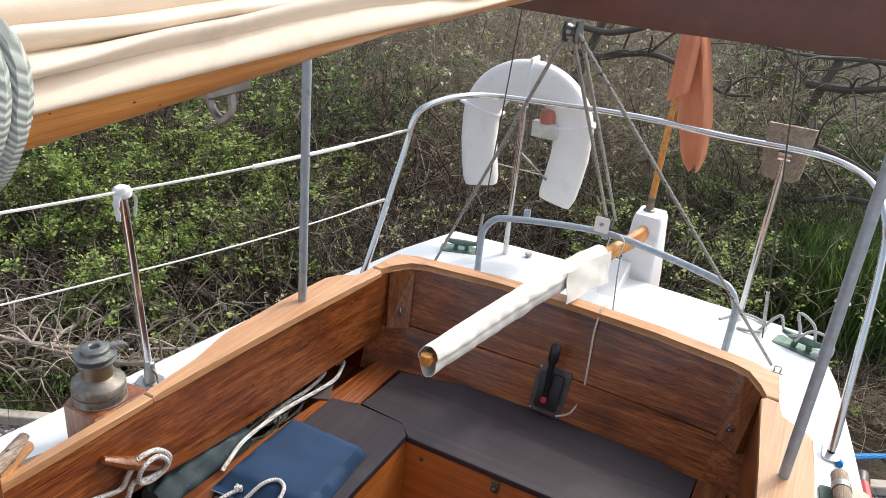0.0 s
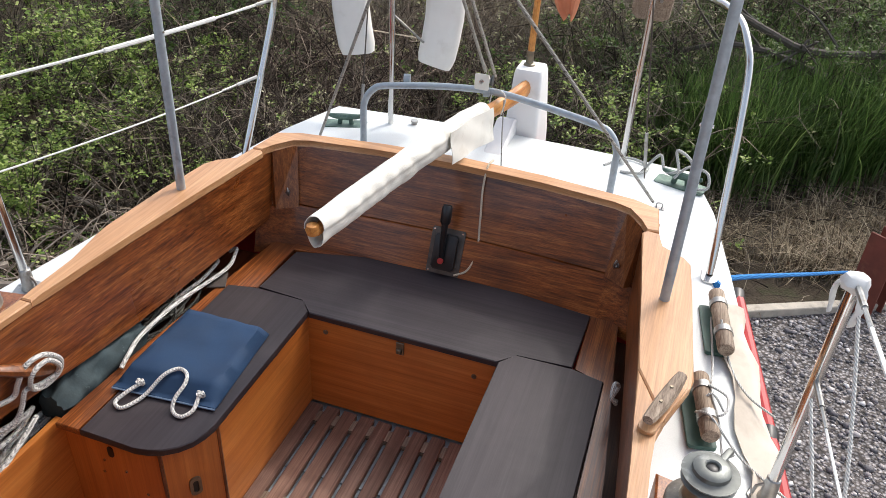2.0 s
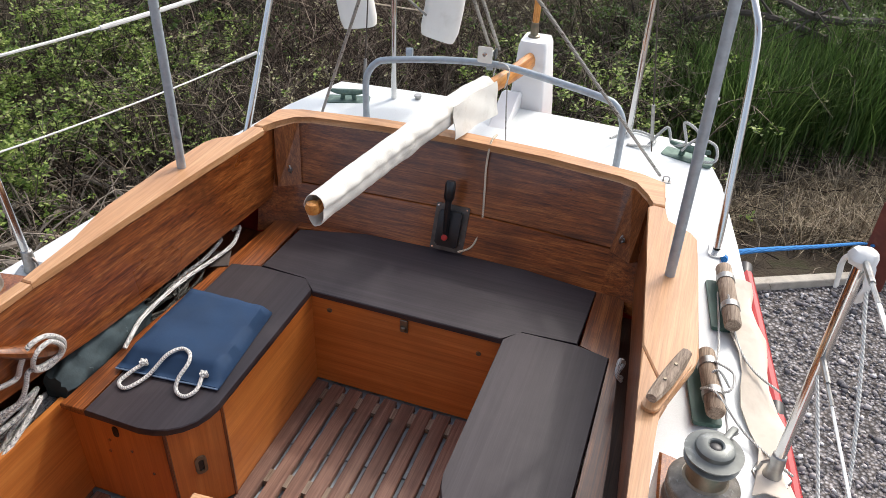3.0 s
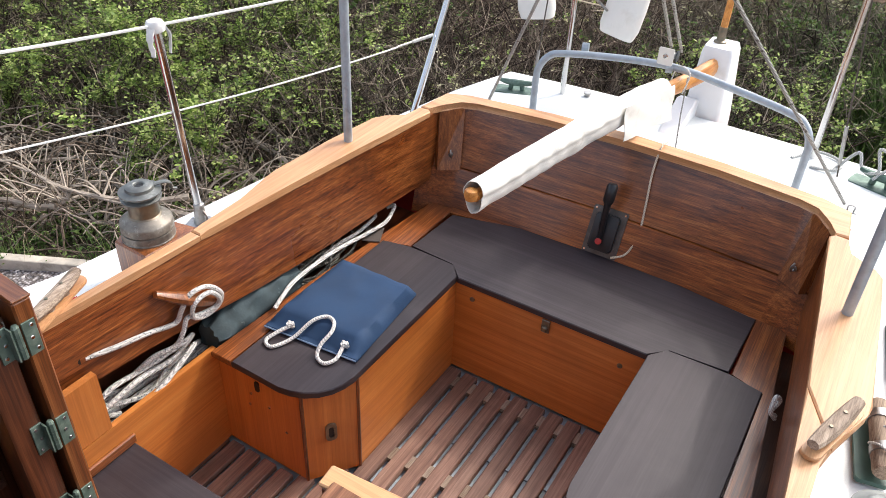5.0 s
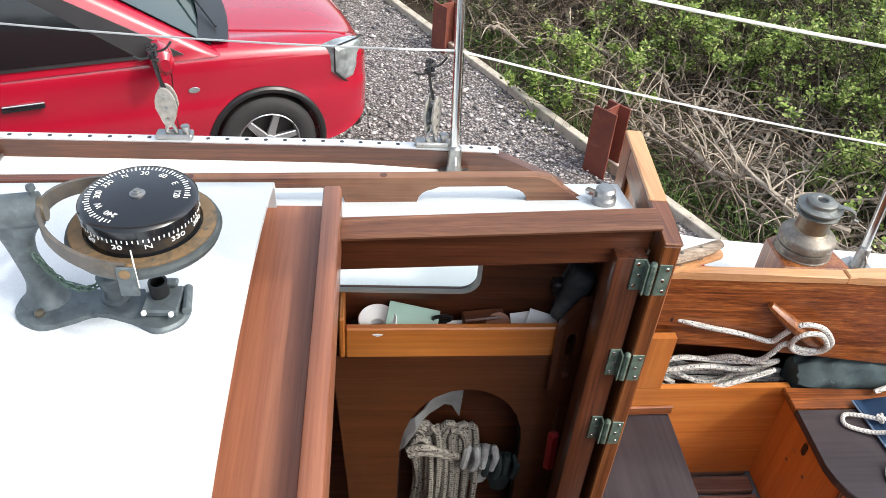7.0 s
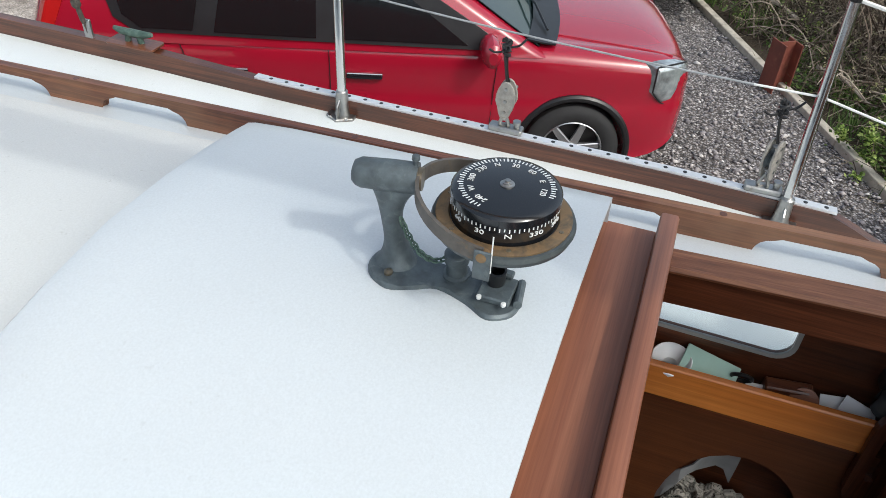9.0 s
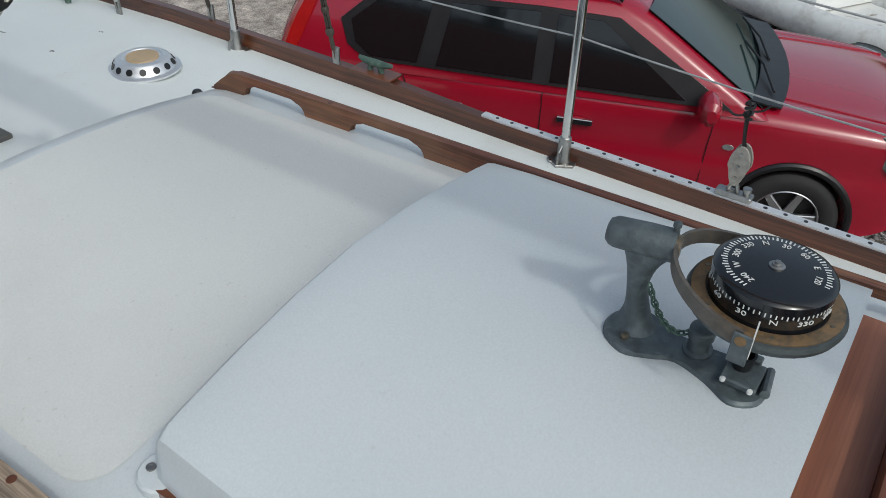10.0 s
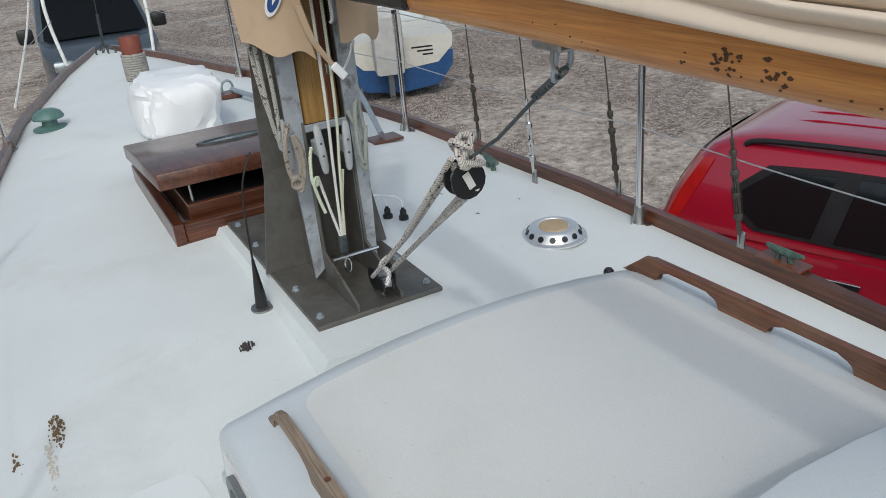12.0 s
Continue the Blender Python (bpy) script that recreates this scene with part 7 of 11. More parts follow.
    part("spar", bm, wood("yellow_varnished_spruce", (0.24, 0.13, 0.03), (0.38, 0.22, 0.06), (0.48, 0.31, 0.11), "z", 0.35, 0.3, stain=0.3), mast)
    bm = B()
    box(bm, (-0.040, -2.708, 1.48), (-0.022, -2.700, 3.0), 0.002)
    part("sail_track", bm, MAHOG["z"], mast, "dark sail track")
    bm = B()
    box(bm, (-0.036, -2.702, 1.60), (-0.026, -2.694, 1.63), 0.002)
    part("track_stop", bm, STAINLESS, mast)
    lime = rope_mat("pale_lime_cord", (0.66, 0.70, 0.54))
    for pts, mt in (([(0.008, -2.64, 2.1), (0.012, -2.63, 1.58), (0.022, -2.62, 1.36), (0.030, -2.61, 1.165)], ROPE_WHITE), ([(-0.020, -2.64, 2.1), (-0.014, -2.63, 1.57), (0.004, -2.62, 1.36), (0.022, -2.61, 1.165)], lime), ([(-0.008, -2.63, 1.35), (0.012, -2.62, 1.25), (0.026, -2.61, 1.165)], lime), ([(0.066, -2.63, 1.345), (0.05, -2.62, 1.25), (0.034, -2.61, 1.165)], ROPE_WHITE)):
        rope("halyard", pts, 0.0042, mt, "pale halyard tail led down the mast", group="halyards")
    rope("halyard", [(0.070, -2.635, 1.43), (0.083, -2.62, 1.40), (0.090, -2.61, 1.345), (0.080, -2.61, 1.33), (0.072, -2.615, 1.35), (0.088, -2.605, 1.34), (0.080, -2.605, 1.29), (0.070, -2.60, 1.25)], 0.0048, lime, "pale lime halyard hitched with a short tail", group="halyards")
    brown = rope_mat("brown_flecked_rope", (0.36, 0.32, 0.27), (0.14, 0.09, 0.07), 70)
    rope("halyard", [(0.115, -2.66, 1.50), (0.14, -2.64, 1.44), (0.135, -2.64, 1.36), (0.115, -2.64, 1.335), (0.105, -2.64, 1.40), (0.115, -2.635, 1.47), (0.098, -2.635, 1.43), (0.10, -2.635, 1.36), (0.118, -2.63, 1.33), (0.135, -2.635, 1.335), (0.128, -2.63, 1.36), (0.108, -2.63, 1.345), (0.118, -2.63, 1.315)], 0.0072, brown, "brown flecked halyard hitched on its cleat", group="halyards")
    for pts, mt, lab in (([(0.150, -2.70, 2.1), (0.158, -2.69, 1.75), (0.152, -2.68, 1.52), (0.14, -2.67, 1.46), (0.135, -2.675, 1.6), (0.145, -2.69, 1.9)], ROPE_GREY, "grey halyard hanging beside the mast"), ([(0.165, -2.71, 2.1), (0.168, -2.70, 1.7), (0.15, -2.68, 1.50)], ROPE_GREY, "thin grey halyard beside the mast"), ([(-0.055, -2.66, 1.50), (-0.075, -2.65, 1.44), (-0.072, -2.65, 1.36), (-0.085, -2.65, 1.33), (-0.098, -2.66, 1.42), (-0.09, -2.66, 1.52), (-0.075, -2.65, 1.50), (-0.068, -2.645, 1.40), (-0.082, -2.645, 1.35), (-0.10, -2.65, 1.45)], rope_mat("grey_green_cord", (0.40, 0.43, 0.38)), "grey-green halyard coil hanging on the tabernacle")):
        rope("halyard", pts, 0.006, mt, lab, group="halyards")
    sh = thing("snap_shackle", "small steel snap shackle clipped to the pin", "shackle", (0.03, -2.595, 1.09))
    bm = B()
    tube(bm, [(0.030 + 0.009 * math.cos(a), -2.594, 1.080 + 0.022 * math.sin(a)) for a in (2 * math.pi * j / 14 for j in range(14))], 0.003, 6, closed=True)
    part("bow", bm, STAINLESS, sh)
    bm = B()
    box(bm, (0.018, -2.618, 1.115), (0.042, -2.602, 1.168), 0.005, 2)
    part("swivel", bm, IRON_GREY, sh)
    # two flaps of the tan mast cover, parted over the mast
    lc = thing("mast_cover", "brown canvas cover parted round the mast above the boom", "sail cover", (0, -2.62, 1.66))
    canvas = plain("brown_mast_canvas", (0.46, 0.34, 0.23), 0.85, vary=0.08, scale=5, dirt=(0.36, 0.26, 0.17), dirt_at=(0.55, 0.85), relief=0.25, relief_scale=400)

    def flap(name, left, right, bulge, wave, label):
        bm = B()
        rows = []
        for i in range(15):
            v = i / 14
            row = []
            for j in range(15):
                u = j / 14
                a, b = left(v), right(v)
                p = a.lerp(b, u)
                low = (1 - v) ** 3
                row.append(p + Vector((0, bulge * math.sin(math.pi * u) + 0.008 * noise.noise((u * 3, v * 4, wave)), low * 0.012 * math.sin(u * 9 + wave))))
            rows.append(row)
        loft(bm, rows, closed=False)
        bmesh.ops.recalc_face_normals(bm, faces=bm.faces[:])
        bmesh.ops.solidify(bm, geom=bm.faces[:], thickness=0.003)
        return part(name, bm, canvas, lc, label, 60)
    flap("port_flap", lambda v: Vector((0.195 + 0.03 * v, -2.66 - 0.05 * v, 1.715 + 0.5 * v)), lambda v: Vector((0.030 + 0.02 * math.sin(math.pi * min(1, v * 1.6)), -2.60, 1.668 + 0.5 * v)), 0.03, 1.0, "")
    flap("starboard_flap", lambda v: Vector((-0.050 - 0.012 * v, -2.62, 1.70 + 0.5 * v)), lambda v: Vector((-0.175 - 0.04 * v, -2.66 - 0.05 * v, 1.69 + 0.5 * v)), 0.04, 4.0, "")
    bm = B()
    tube(bm, spline([(0.062, -2.585, 1.80), (0.04, -2.585, 1.72), (0.008, -2.585, 1.665), (-0.022, -2.585, 1.625)], 5), lambda t: 0.011 - 0.004 * t, 8, flat=0.5)
    part("rolled_edge", bm, canvas, lc, "rolled canvas edge")
    bm = B()
    box(bm, (-0.011, -0.004, -0.024), (0.011, 0.004, 0.024), 0.003, m=Matrix.Translation((-0.018, -2.575, 1.628)) @ Matrix.Rotation(radians(38), 4, "Y"))
    part("white_tie", bm, WHITE_PLASTIC, lc, "white plastic tie")
    bm = B()
    tube(bm, spline([(-0.025, -2.58, 1.62), (-0.06, -2.60, 1.655), (-0.085, -2.62, 1.70)], 4), 0.003, 6)
    part("tie_cord", bm, ROPE_WHITE, lc)
    bm = B()
    tube(bm, spline([(-0.03, -2.61, 1.83), (-0.028, -2.60, 1.76), (-0.020, -2.60, 1.745)], 4), 0.0045, 6)
    part("cord_end", bm, ROPE_WHITE, lc)
    at = Matrix.Translation((0.118, -2.590, 1.822)) @ Matrix.Rotation(radians(-8), 4, "Z") @ Matrix.Rotation(radians(-98), 4, "X") @ Matrix.Rotation(radians(-25), 4, "Z") @ Matrix.Diagonal((0.36, 0.85, 1, 1))
    bm = B()
    lathe(bm, [(0.05, 0), (0.05, 0.002), (0.0, 0.002)], 28, at)
    part("round_badge", bm, WHITE_PAINT, lc, "round white badge")
    bm = B()
    lathe(bm, [(0.037, 0), (0.037, 0.0035), (0.0, 0.0035)], 28, at)
    part("badge_field", bm, plain("navy_print", (0.02, 0.06, 0.2), 0.6), lc, "navy blue field")
    bm = B()
    prism(bm, [(-0.02, -0.012), (0.018, -0.014), (0.0, 0.016)], 0.003, 0.0045, m=at)
    part("badge_mark", bm, WHITE_PAINT, lc)


def build_vang():
    va = thing("boom_vang", "boom vang tackle with flecked rope and black blocks", "rope tackle", (-0.02, -2.48, 1.0))
    low, top, eye_ = Vector((-0.03, -2.50, 1.065)), Vector((0.0, -1.93, 1.515)), Vector((0.0, -1.60, 1.775))
    fleck = rope_mat("cream_flecked_rope", (0.62, 0.58, 0.53), (0.05, 0.035, 0.035), 120)
    for k, (dx, dy, up) in enumerate(((-0.040, 0.0, 0.0), (-0.022, 0.016, -0.02), (0.020, -0.004, 0.03), (0.040, 0.012, 0.05))):
        bm = B()
        tube(bm, [low + Vector((dx * 0.8, dy, 0.012)), low.lerp(top, 0.5) + Vector((dx, dy, 0.004)), top + Vector((dx * 0.8, dy, up))], 0.0062, 8)
        part("fall", bm, fleck, va)
    block(va, low, 0.034, 0.05, BLACK)
    block(va, low + Vector((0.012, 0.05, 0.0)), 0.022, 0.03, BLACK)
    block(va, top, 0.038, 0.030, BLACK, "y")
    bm = B()
    box(bm, (-0.008, 0.0170, -0.018), (0.008, 0.0195, 0.018), 0.001, m=Matrix.Translation(top) @ Matrix.Rotation(radians(25), 4, "Y"))
    part("maker_plate", bm, plain("pale_plate", (0.62, 0.62, 0.60), 0.4), va, "pale blank plate on the block")
    bm = B()
    tube(bm, [top + Vector((0, 0.03, 0.05)), top.lerp(eye_, 0.4) + Vector((0, 0, 0.006)), eye_ - Vector((0, 0.03, 0.02))], 0.0036, 8)
    part("strop", bm, IRON_GREY, va, "dark wire strop")
    bm = B()
    turns = []
    for i in range(91):
        a, p = 2 * math.pi * i / 10, (top + Vector((0, 0.03, 0.05))).lerp(eye_, 0.74 + 0.0028 * i)
        turns.append(p + Vector((0.008 * math.cos(a), 0.005 * math.sin(a), 0.0075 * math.sin(a))))
    tube(bm, turns, 0.0028, 6)
    part("seizing", bm, IRON_GREY, va, "dark whipped splice")
    bm = B()
    tube(bm, spline([eye_ + Vector((0.012, 0.0, 0.035)), eye_ + Vector((0.013, -0.01, 0.0)), eye_ + Vector((0, -0.028, -0.022)), eye_ + Vector((-0.013, -0.01, 0.0)), eye_ + Vector((-0.012, 0.0, 0.035))], 4), 0.0045, 7)
    part("shackle", bm, GALV, va)
    bm = B()
    c = top + Vector((0.0, 0.012, 0.058))
    tube(bm, spline([c + Vector((0.03 * math.sin(i * 2.1), 0.030 * math.cos(i * 1.7), 0.026 * math.sin(i * 1.3 + 0.6))) for i in range(11)], 4), 0.0066, 8)
    part("knot", bm, fleck, va, "bulky knot at the upper block")
    bm = B()
    tube(bm, spline([c + Vector((-0.02, -0.02, 0.0)), c + Vector((-0.03, -0.06, -0.04)), c + Vector((-0.025, -0.10, -0.12))], 4), 0.0072, 8)
    part("rope_tail", bm, fleck, va)
    bm = B()
    tube(bm, spline([low + Vector((0.02, 0.10, 0.10)), low + Vector((0.03, 0.075, 0.07)), low + Vector((0.015, 0.09, 0.05)), low + Vector((0.03, 0.10, 0.02))], 5), 0.006, 7)
    part("rope_end", bm, ROPE_WHITE, va)
    bm = B()
    tube(bm, spline([low + Vector((0, -0.01, -0.02)), low + Vector((0.008, 0.0, -0.04)), (-0.03, -2.50, 1.0)], 3), 0.006, 7)
    part("swivel", bm, STAINLESS, va)
    ca = thing("cable_glands", "two black cable plugs with white wire beside the mast", "cable plugs", (-0.34, -3.12, 0.93))
    for dx, dy in ((0.0, 0.0), (-0.04, 0.05)):
        bm = B()
        z0 = deck_z(-0.34, -3.12)
        lathe(bm, [(0.018, 0), (0.018, 0.012), (0.012, 0.016), (0.012, 0.034), (0.007, 0.038), (0.005, 0.046)], 12, Matrix.Translation((-0.335 + dx, -3.13 + dy, z0)))
        plug = part("plug", bm, BLACK, ca)
        bm = B()
        tube(bm, spline([(-0.335 + dx, -3.13 + dy, z0 + 0.044), (-0.32 + dx, -3.15 + dy, z0 + 0.085), (-0.24, -3.18, z0 + 0.09), (-0.17, -3.16, z0 + 0.10)], 4), 0.0042, 6)
        part("wire", bm, WHITE_PLASTIC, plug)


OLD_BRONZE = plain("dark_old_bronze", (0.07, 0.06, 0.05), 0.6, 0.4, vary=0.3, scale=40, dirt=(0.16, 0.15, 0.13), dirt_at=(0.55, 0.8), dirt_scale=50)


def build_foredeck():
    fh = thing("fore_hatch", "brown mahogany fore hatch propped half open", "hatch", (0, -3.85, 0.95))
    zb = 0.955
    for name, lo, hi in (("coaming_side", (0.335, -4.30, zb - 0.03), (0.375, -3.39, zb + 0.075)), ("coaming_side", (-0.375, -4.30, zb - 0.03), (-0.335, -3.39, zb + 0.075)), ("coaming_end", (-0.334, -3.43, zb - 0.03), (0.334, -3.39, zb + 0.07)), ("coaming_end", (-0.334, -4.30, zb - 0.03), (0.334, -4.26, zb + 0.07))):
        bm = B()
        box(bm, lo, hi, 0.004)
        part(name, bm, MAHOG["y" if "side" in name else "x"], fh)
    bm = B()
    box(bm, (-0.30, -4.22, 0.955), (0.30, -3.46, 1.07), 0.004)
    part("inner_frame", bm, MAHOG["x"], fh)
    # no hollow here: a solid black block stands in for the hatch's shade
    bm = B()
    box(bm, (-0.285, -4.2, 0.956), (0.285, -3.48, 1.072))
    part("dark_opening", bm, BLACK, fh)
    m = Matrix.Translation((0, -4.27, 1.058)) @ Matrix.Rotation(radians(6.4), 4, "X")
    bm = B()
    box(bm, (-0.385, -0.06, 0), (0.385, 0.85, 0.062), 0.008, 2, m=m)
    lid = part("lid", bm, MAHOG["y"], fh, "thick mahogany lid")
    bm = B()
    cut(bm, ring(0.0, 0.40, 0.15, 0.065, 28), [ring(0.0, 0.40, 0.125, 0.045, 28)], 0.062, 0.070, m)
    part("deadlight_rim", bm, IRON_GREY, lid, "oval metal rim")
    bm = B()
    prism(bm, ring(0.0, 0.40, 0.124, 0.044, 28), 0.062, 0.0655, m=m)
    part("deadlight_glass", bm, plain("grey_glass", (0.16, 0.19, 0.20), 0.15, vary=0.1), lid)
    bm = B()
    lathe(bm, [(0.014, 0), (0.014, 0.008), (0.02, 0.012), (0.018, 0.022), (0, 0.024)], 12, Matrix.Translation((0.30, -4.47, deck_z(0.3, -4.47))))
    part("dog_bolt", bm, BRONZE, fh)
    for s in (-1, 1):
        bm = B()
        tube(bm, [(s * 0.27, -3.50, 1.06), (s * 0.27, -3.52, 1.17)], 0.005, 6)
        part("prop", bm, DULL_STEEL, fh)
    # crumpled white plastic over the windlass
    bm = B()
    bmesh.ops.create_icosphere(bm, subdivisions=4, radius=1.0)
    for v in bm.verts:
        n = v.co.copy()
        p = Vector([math.copysign(abs(c) ** 0.6, c) for c in n])
        k = 1 + 0.20 * noise.noise(n * 1.3 + Vector((3, 1, 2))) - 0.16 * abs(noise.noise(n * 2.3)) + 0.05 * abs(noise.noise(n * 5.0 + Vector((2, 5, 1)))) + 0.012 * noise.noise(n * 9)
        v.co = Vector((p.x * 0.215 * k, p.y * 0.28 * k, max(p.z * 0.18 * k, -0.15)))
        v.co += Vector((0.01, -4.98, deck_z(0, -5.0) + 0.14))
    solo("plastic_cover", bm, WHITE_PLASTIC, "crumpled white plastic bag tied over the windlass", "cover", smooth=22)
    sp = thing("samson_post", "brown samson post wrapped with grey rope", "samson post", (-0.03, -6.6, 0.95))
    z0 = deck_z(0, -6.6)
    bm = B()
    lathe(bm, [(0.07, 0), (0.07, 0.30), (0.066, 0.31), (0, 0.315)], 24, Matrix.Translation((-0.03, -6.6, z0 - 0.01)))
    part("post", bm, RUST, sp)
    for k in range(11):
        bm = B()
        tube(bm, [(-0.03 + 0.077 * math.cos(a), -6.6 + 0.077 * math.sin(a), z0 + 0.012 + 0.0165 * k) for a in (2 * math.pi * j / 18 for j in range(18))], 0.009, 6, closed=True)
        part("rope_turn", bm, ROPE_GREY, sp)
    ve = thing("mushroom_vent", "green painted mushroom ventilator on the foredeck", "ventilator", (0.62, -5.75, 0.93))
    at = Matrix.Translation((0.62, -5.75, deck_z(0.62, -5.75)))
    vgreen = plain("dull_green_paint", (0.10, 0.19, 0.17), 0.45, vary=0.15, scale=20)
    bm = B()
    lathe(bm, [(0.10, 0), (0.10, 0.006), (0.045, 0.018), (0.04, 0.06)], 28, at)
    part("base", bm, vgreen, ve)
    bm = B()
    lathe(bm, [(0.04, 0.055), (0.085, 0.06), (0.088, 0.07), (0.075, 0.095), (0.045, 0.112), (0, 0.118)], 28, at)
    part("dome", bm, vgreen, ve)
    rv = thing("round_vent", "polished round deck ventilator with a ring of holes", "ventilator", (-0.735, -2.66, 0.9))
    at = Matrix.Translation((-0.735, -2.66, deck_z(-0.735, -2.66)))
    bm = B()
    lathe(bm, [(0.112, 0), (0.112, 0.006), (0.098, 0.010), (0.082, 0.036), (0.075, 0.04), (0.062, 0.041), (0.058, 0.037), (0, 0.037)], 40, at)
    body = part("cover", bm, plain("satin_steel", (0.74, 0.75, 0.76), 0.34, 0.75, vary=0.06), rv)
    bm = B()
    lathe(bm, [(0.050, 0), (0.049, 0.006), (0, 0.007)], 28, at @ Matrix.Translation((0, 0, 0.036)))
    part("centre_disc", bm, plain("tan_disc", (0.42, 0.31, 0.19), 0.6), rv, "tan centre disc")
    hole = None
    for k in range(14):
        m = at @ Matrix.Rotation(2 * math.pi * k / 14, 4, "Z") @ Matrix.Translation((0.091, 0, 0.0235)) @ Matrix.Rotation(radians(58), 4, "Y")
        if hole is None:
            bm = B()
            lathe(bm, [(0.0105, -0.004), (0.0105, 0.0012), (0, 0.0012)], 12)
            hole = part("vent_hole", bm, BLACK, body)
            hole.matrix_basis = m
        else:
            again(hole, body, m)
    ae = thing("whip_aerial", "black rubber base of a whip aerial on the deck", "aerial", (0.262, -2.74, 0.94))
    at = Matrix.Translation((0.262, -2.74, deck_z(0.262, -2.74)))
    bm = B()
    lathe(bm, [(0.034, 0), (0.034, 0.006), (0.014, 0.009)], 20, at)
    part("base", bm, DULL_STEEL, ae)
    bm = B()
    lathe(bm, [(0.019, 0.006), (0.016, 0.05), (0.007, 0.13), (0.004, 0.16)], 14, at)
    part("boot", bm, BLACK, ae)
    bm = B()
    tube(bm, spline([at @ Vector(p) for p in ((0, 0, 0.15), (-0.005, -0.01, 0.26), (-0.02, -0.02, 0.38), (-0.06, -0.03, 0.46))], 5), 0.003, 6)
    part("whip", bm, BLACK, ae)
    # fisherman anchor on its side
    an = thing("anchor", "galvanised anchor lashed on the foredeck", "anchor", (-0.75, -4.4, 0.92))
    z = deck_z(-0.75, -4.3)
    bm = B()
    tube(bm, [(-0.77, -4.12, z + 0.03), (-0.82, -4.40, z + 0.13), (-0.86, -4.75, z + 0.26)], 0.015, 8)
    part("shank", bm, GALV, an)
    bm = B()
    tube(bm, spline([(-0.74, -4.45, z + 0.02), (-0.78, -4.66, z + 0.06), (-0.86, -4.76, z + 0.26), (-0.90, -4.66, z + 0.40)], 5), 0.014, 8)
    part("arm", bm, GALV, an)
    bm = B()
    box(bm, (-0.86, -4.17, z), (-0.70, -4.05, z + 0.014), 0.004)
    part("chock", bm, MAHOG["x"], an)
    st = thing("anchor_stock", "galvanised anchor stock with shackle on the foredeck", "anchor", (-0.45, -5.0, 0.95))
    bm = B()
    tube(bm, [(-0.42, -5.55, deck_z(-0.42, -5.5) + 0.05), (-0.62, -4.75, deck_z(-0.6, -4.75) + 0.03)], 0.016, 8)
    part("rod", bm, GALV, st)
    bm = B()
    tube(bm, [(-0.40 + 0.035 * math.cos(a), -5.58 + 0.01 * math.sin(a), deck_z(-0.4, -5.58) + 0.06 + 0.045 * math.sin(a)) for a in (2 * math.pi * j / 14 for j in range(14))], 0.008, 7, closed=True)
    part("shackle", bm, GALV, st)
    bm = B()
    box(bm, (-0.47, -5.64, deck_z(-0.4, -5.6)), (-0.33, -5.50, deck_z(-0.4, -5.6) + 0.03), 0.006)
    part("chock", bm, MAHOG["x"], st)
    # bow rail
    bp = thing("bow_rail", "white painted pulpit rail at the bow", "guard rail", (0, -7.9, 0.97))
    pulp = [(0.34, -7.75, 0.96), (0.38, -7.85, 1.3), (0.37, -7.95, 1.52), (0.28, -8.2, 1.56), (0, -8.4, 1.58)]
    bm = B()
    tube(bm, spline(pulp + [(-x, y, z) for x, y, z in pulp[-2::-1]], 5), 0.014, 10)
    part("rail", bm, WIRE, bp)
    for s in (-1, 1):
        bm = B()
        lathe(bm, [(0.04, 0), (0.04, 0.006), (0.018, 0.01), (0.016, 0.03)], 14, Matrix.Translation((s * 0.34, -7.75, 0.96)))
        part("foot", bm, STAINLESS, bp)
    rope("bow_rope", [(0.475, -7.9, 1.507), (0.58, -7.3, 1.30), (0.78, -6.25, 1.0)], 0.009, ROPE_WHITE, "white rope tied across the bow rail")
    sf = thing("stemhead_fitting", "dark stemhead roller with shackles and rings", "stemhead fitting", (0, -8.1, 0.97))
    bm = B()
    box(bm, (-0.07, -8.35, 0.965), (0.07, -7.9, 0.985), 0.004)
    part("plate", bm, DULL_STEEL, sf)
    for x, y in ((-0.04, -7.98), (0.05, -8.05), (0.0, -8.2)):
        bm = B()
        tube(bm, [(x + 0.03 * math.cos(a), y, 1.01 + 0.04 * math.sin(a)) for a in (2 * math.pi * j / 12 for j in range(12))], 0.009, 6, closed=True)
        part("ring", bm, IRON_GREY, sf)
    fs = thing("forestay", "forestay wire with dark bottlescrew at the bow", "forestay", (0, -8.15, 0.99), group="standing rigging")
    bm = B()
    tube(bm, [(0, -8.15, 0.99), (0, -7.0, 3.2)], 0.004, 6)
    part("wire", bm, STEEL_WIRE, fs)
    bm = B()
    tube(bm, [(0, -8.12, 1.05), (0, -7.98, 1.32)], 0.012, 8)
    part("bottlescrew", bm, IRON_GREY, fs)
    # shrouds
    for k, (x, y, pale) in enumerate(((-1.125, -2.21, False), (-1.135, -2.80, False), (-1.03, -3.19, True), (-1.10, -3.74, False))):
        sh = thing("shroud", "wire shroud with a bright rigging screw at the deck" if pale else "dark wire shroud with an old bottlescrew", "shroud", (x, y, 0.88), group="standing rigging")
        a, b = Vector((x, y, deck_z(x, y) + (0.05 if not pale else 0.0))), Vector((-0.35, -2.77 + 0.25 * (y + 2.9), 7.0))
        d = (b - a).normalized()
        bm = B()
        tube(bm, [a, b], 0.003, 6)
        part("wire", bm, STEEL_WIRE, sh)
        bm = B()
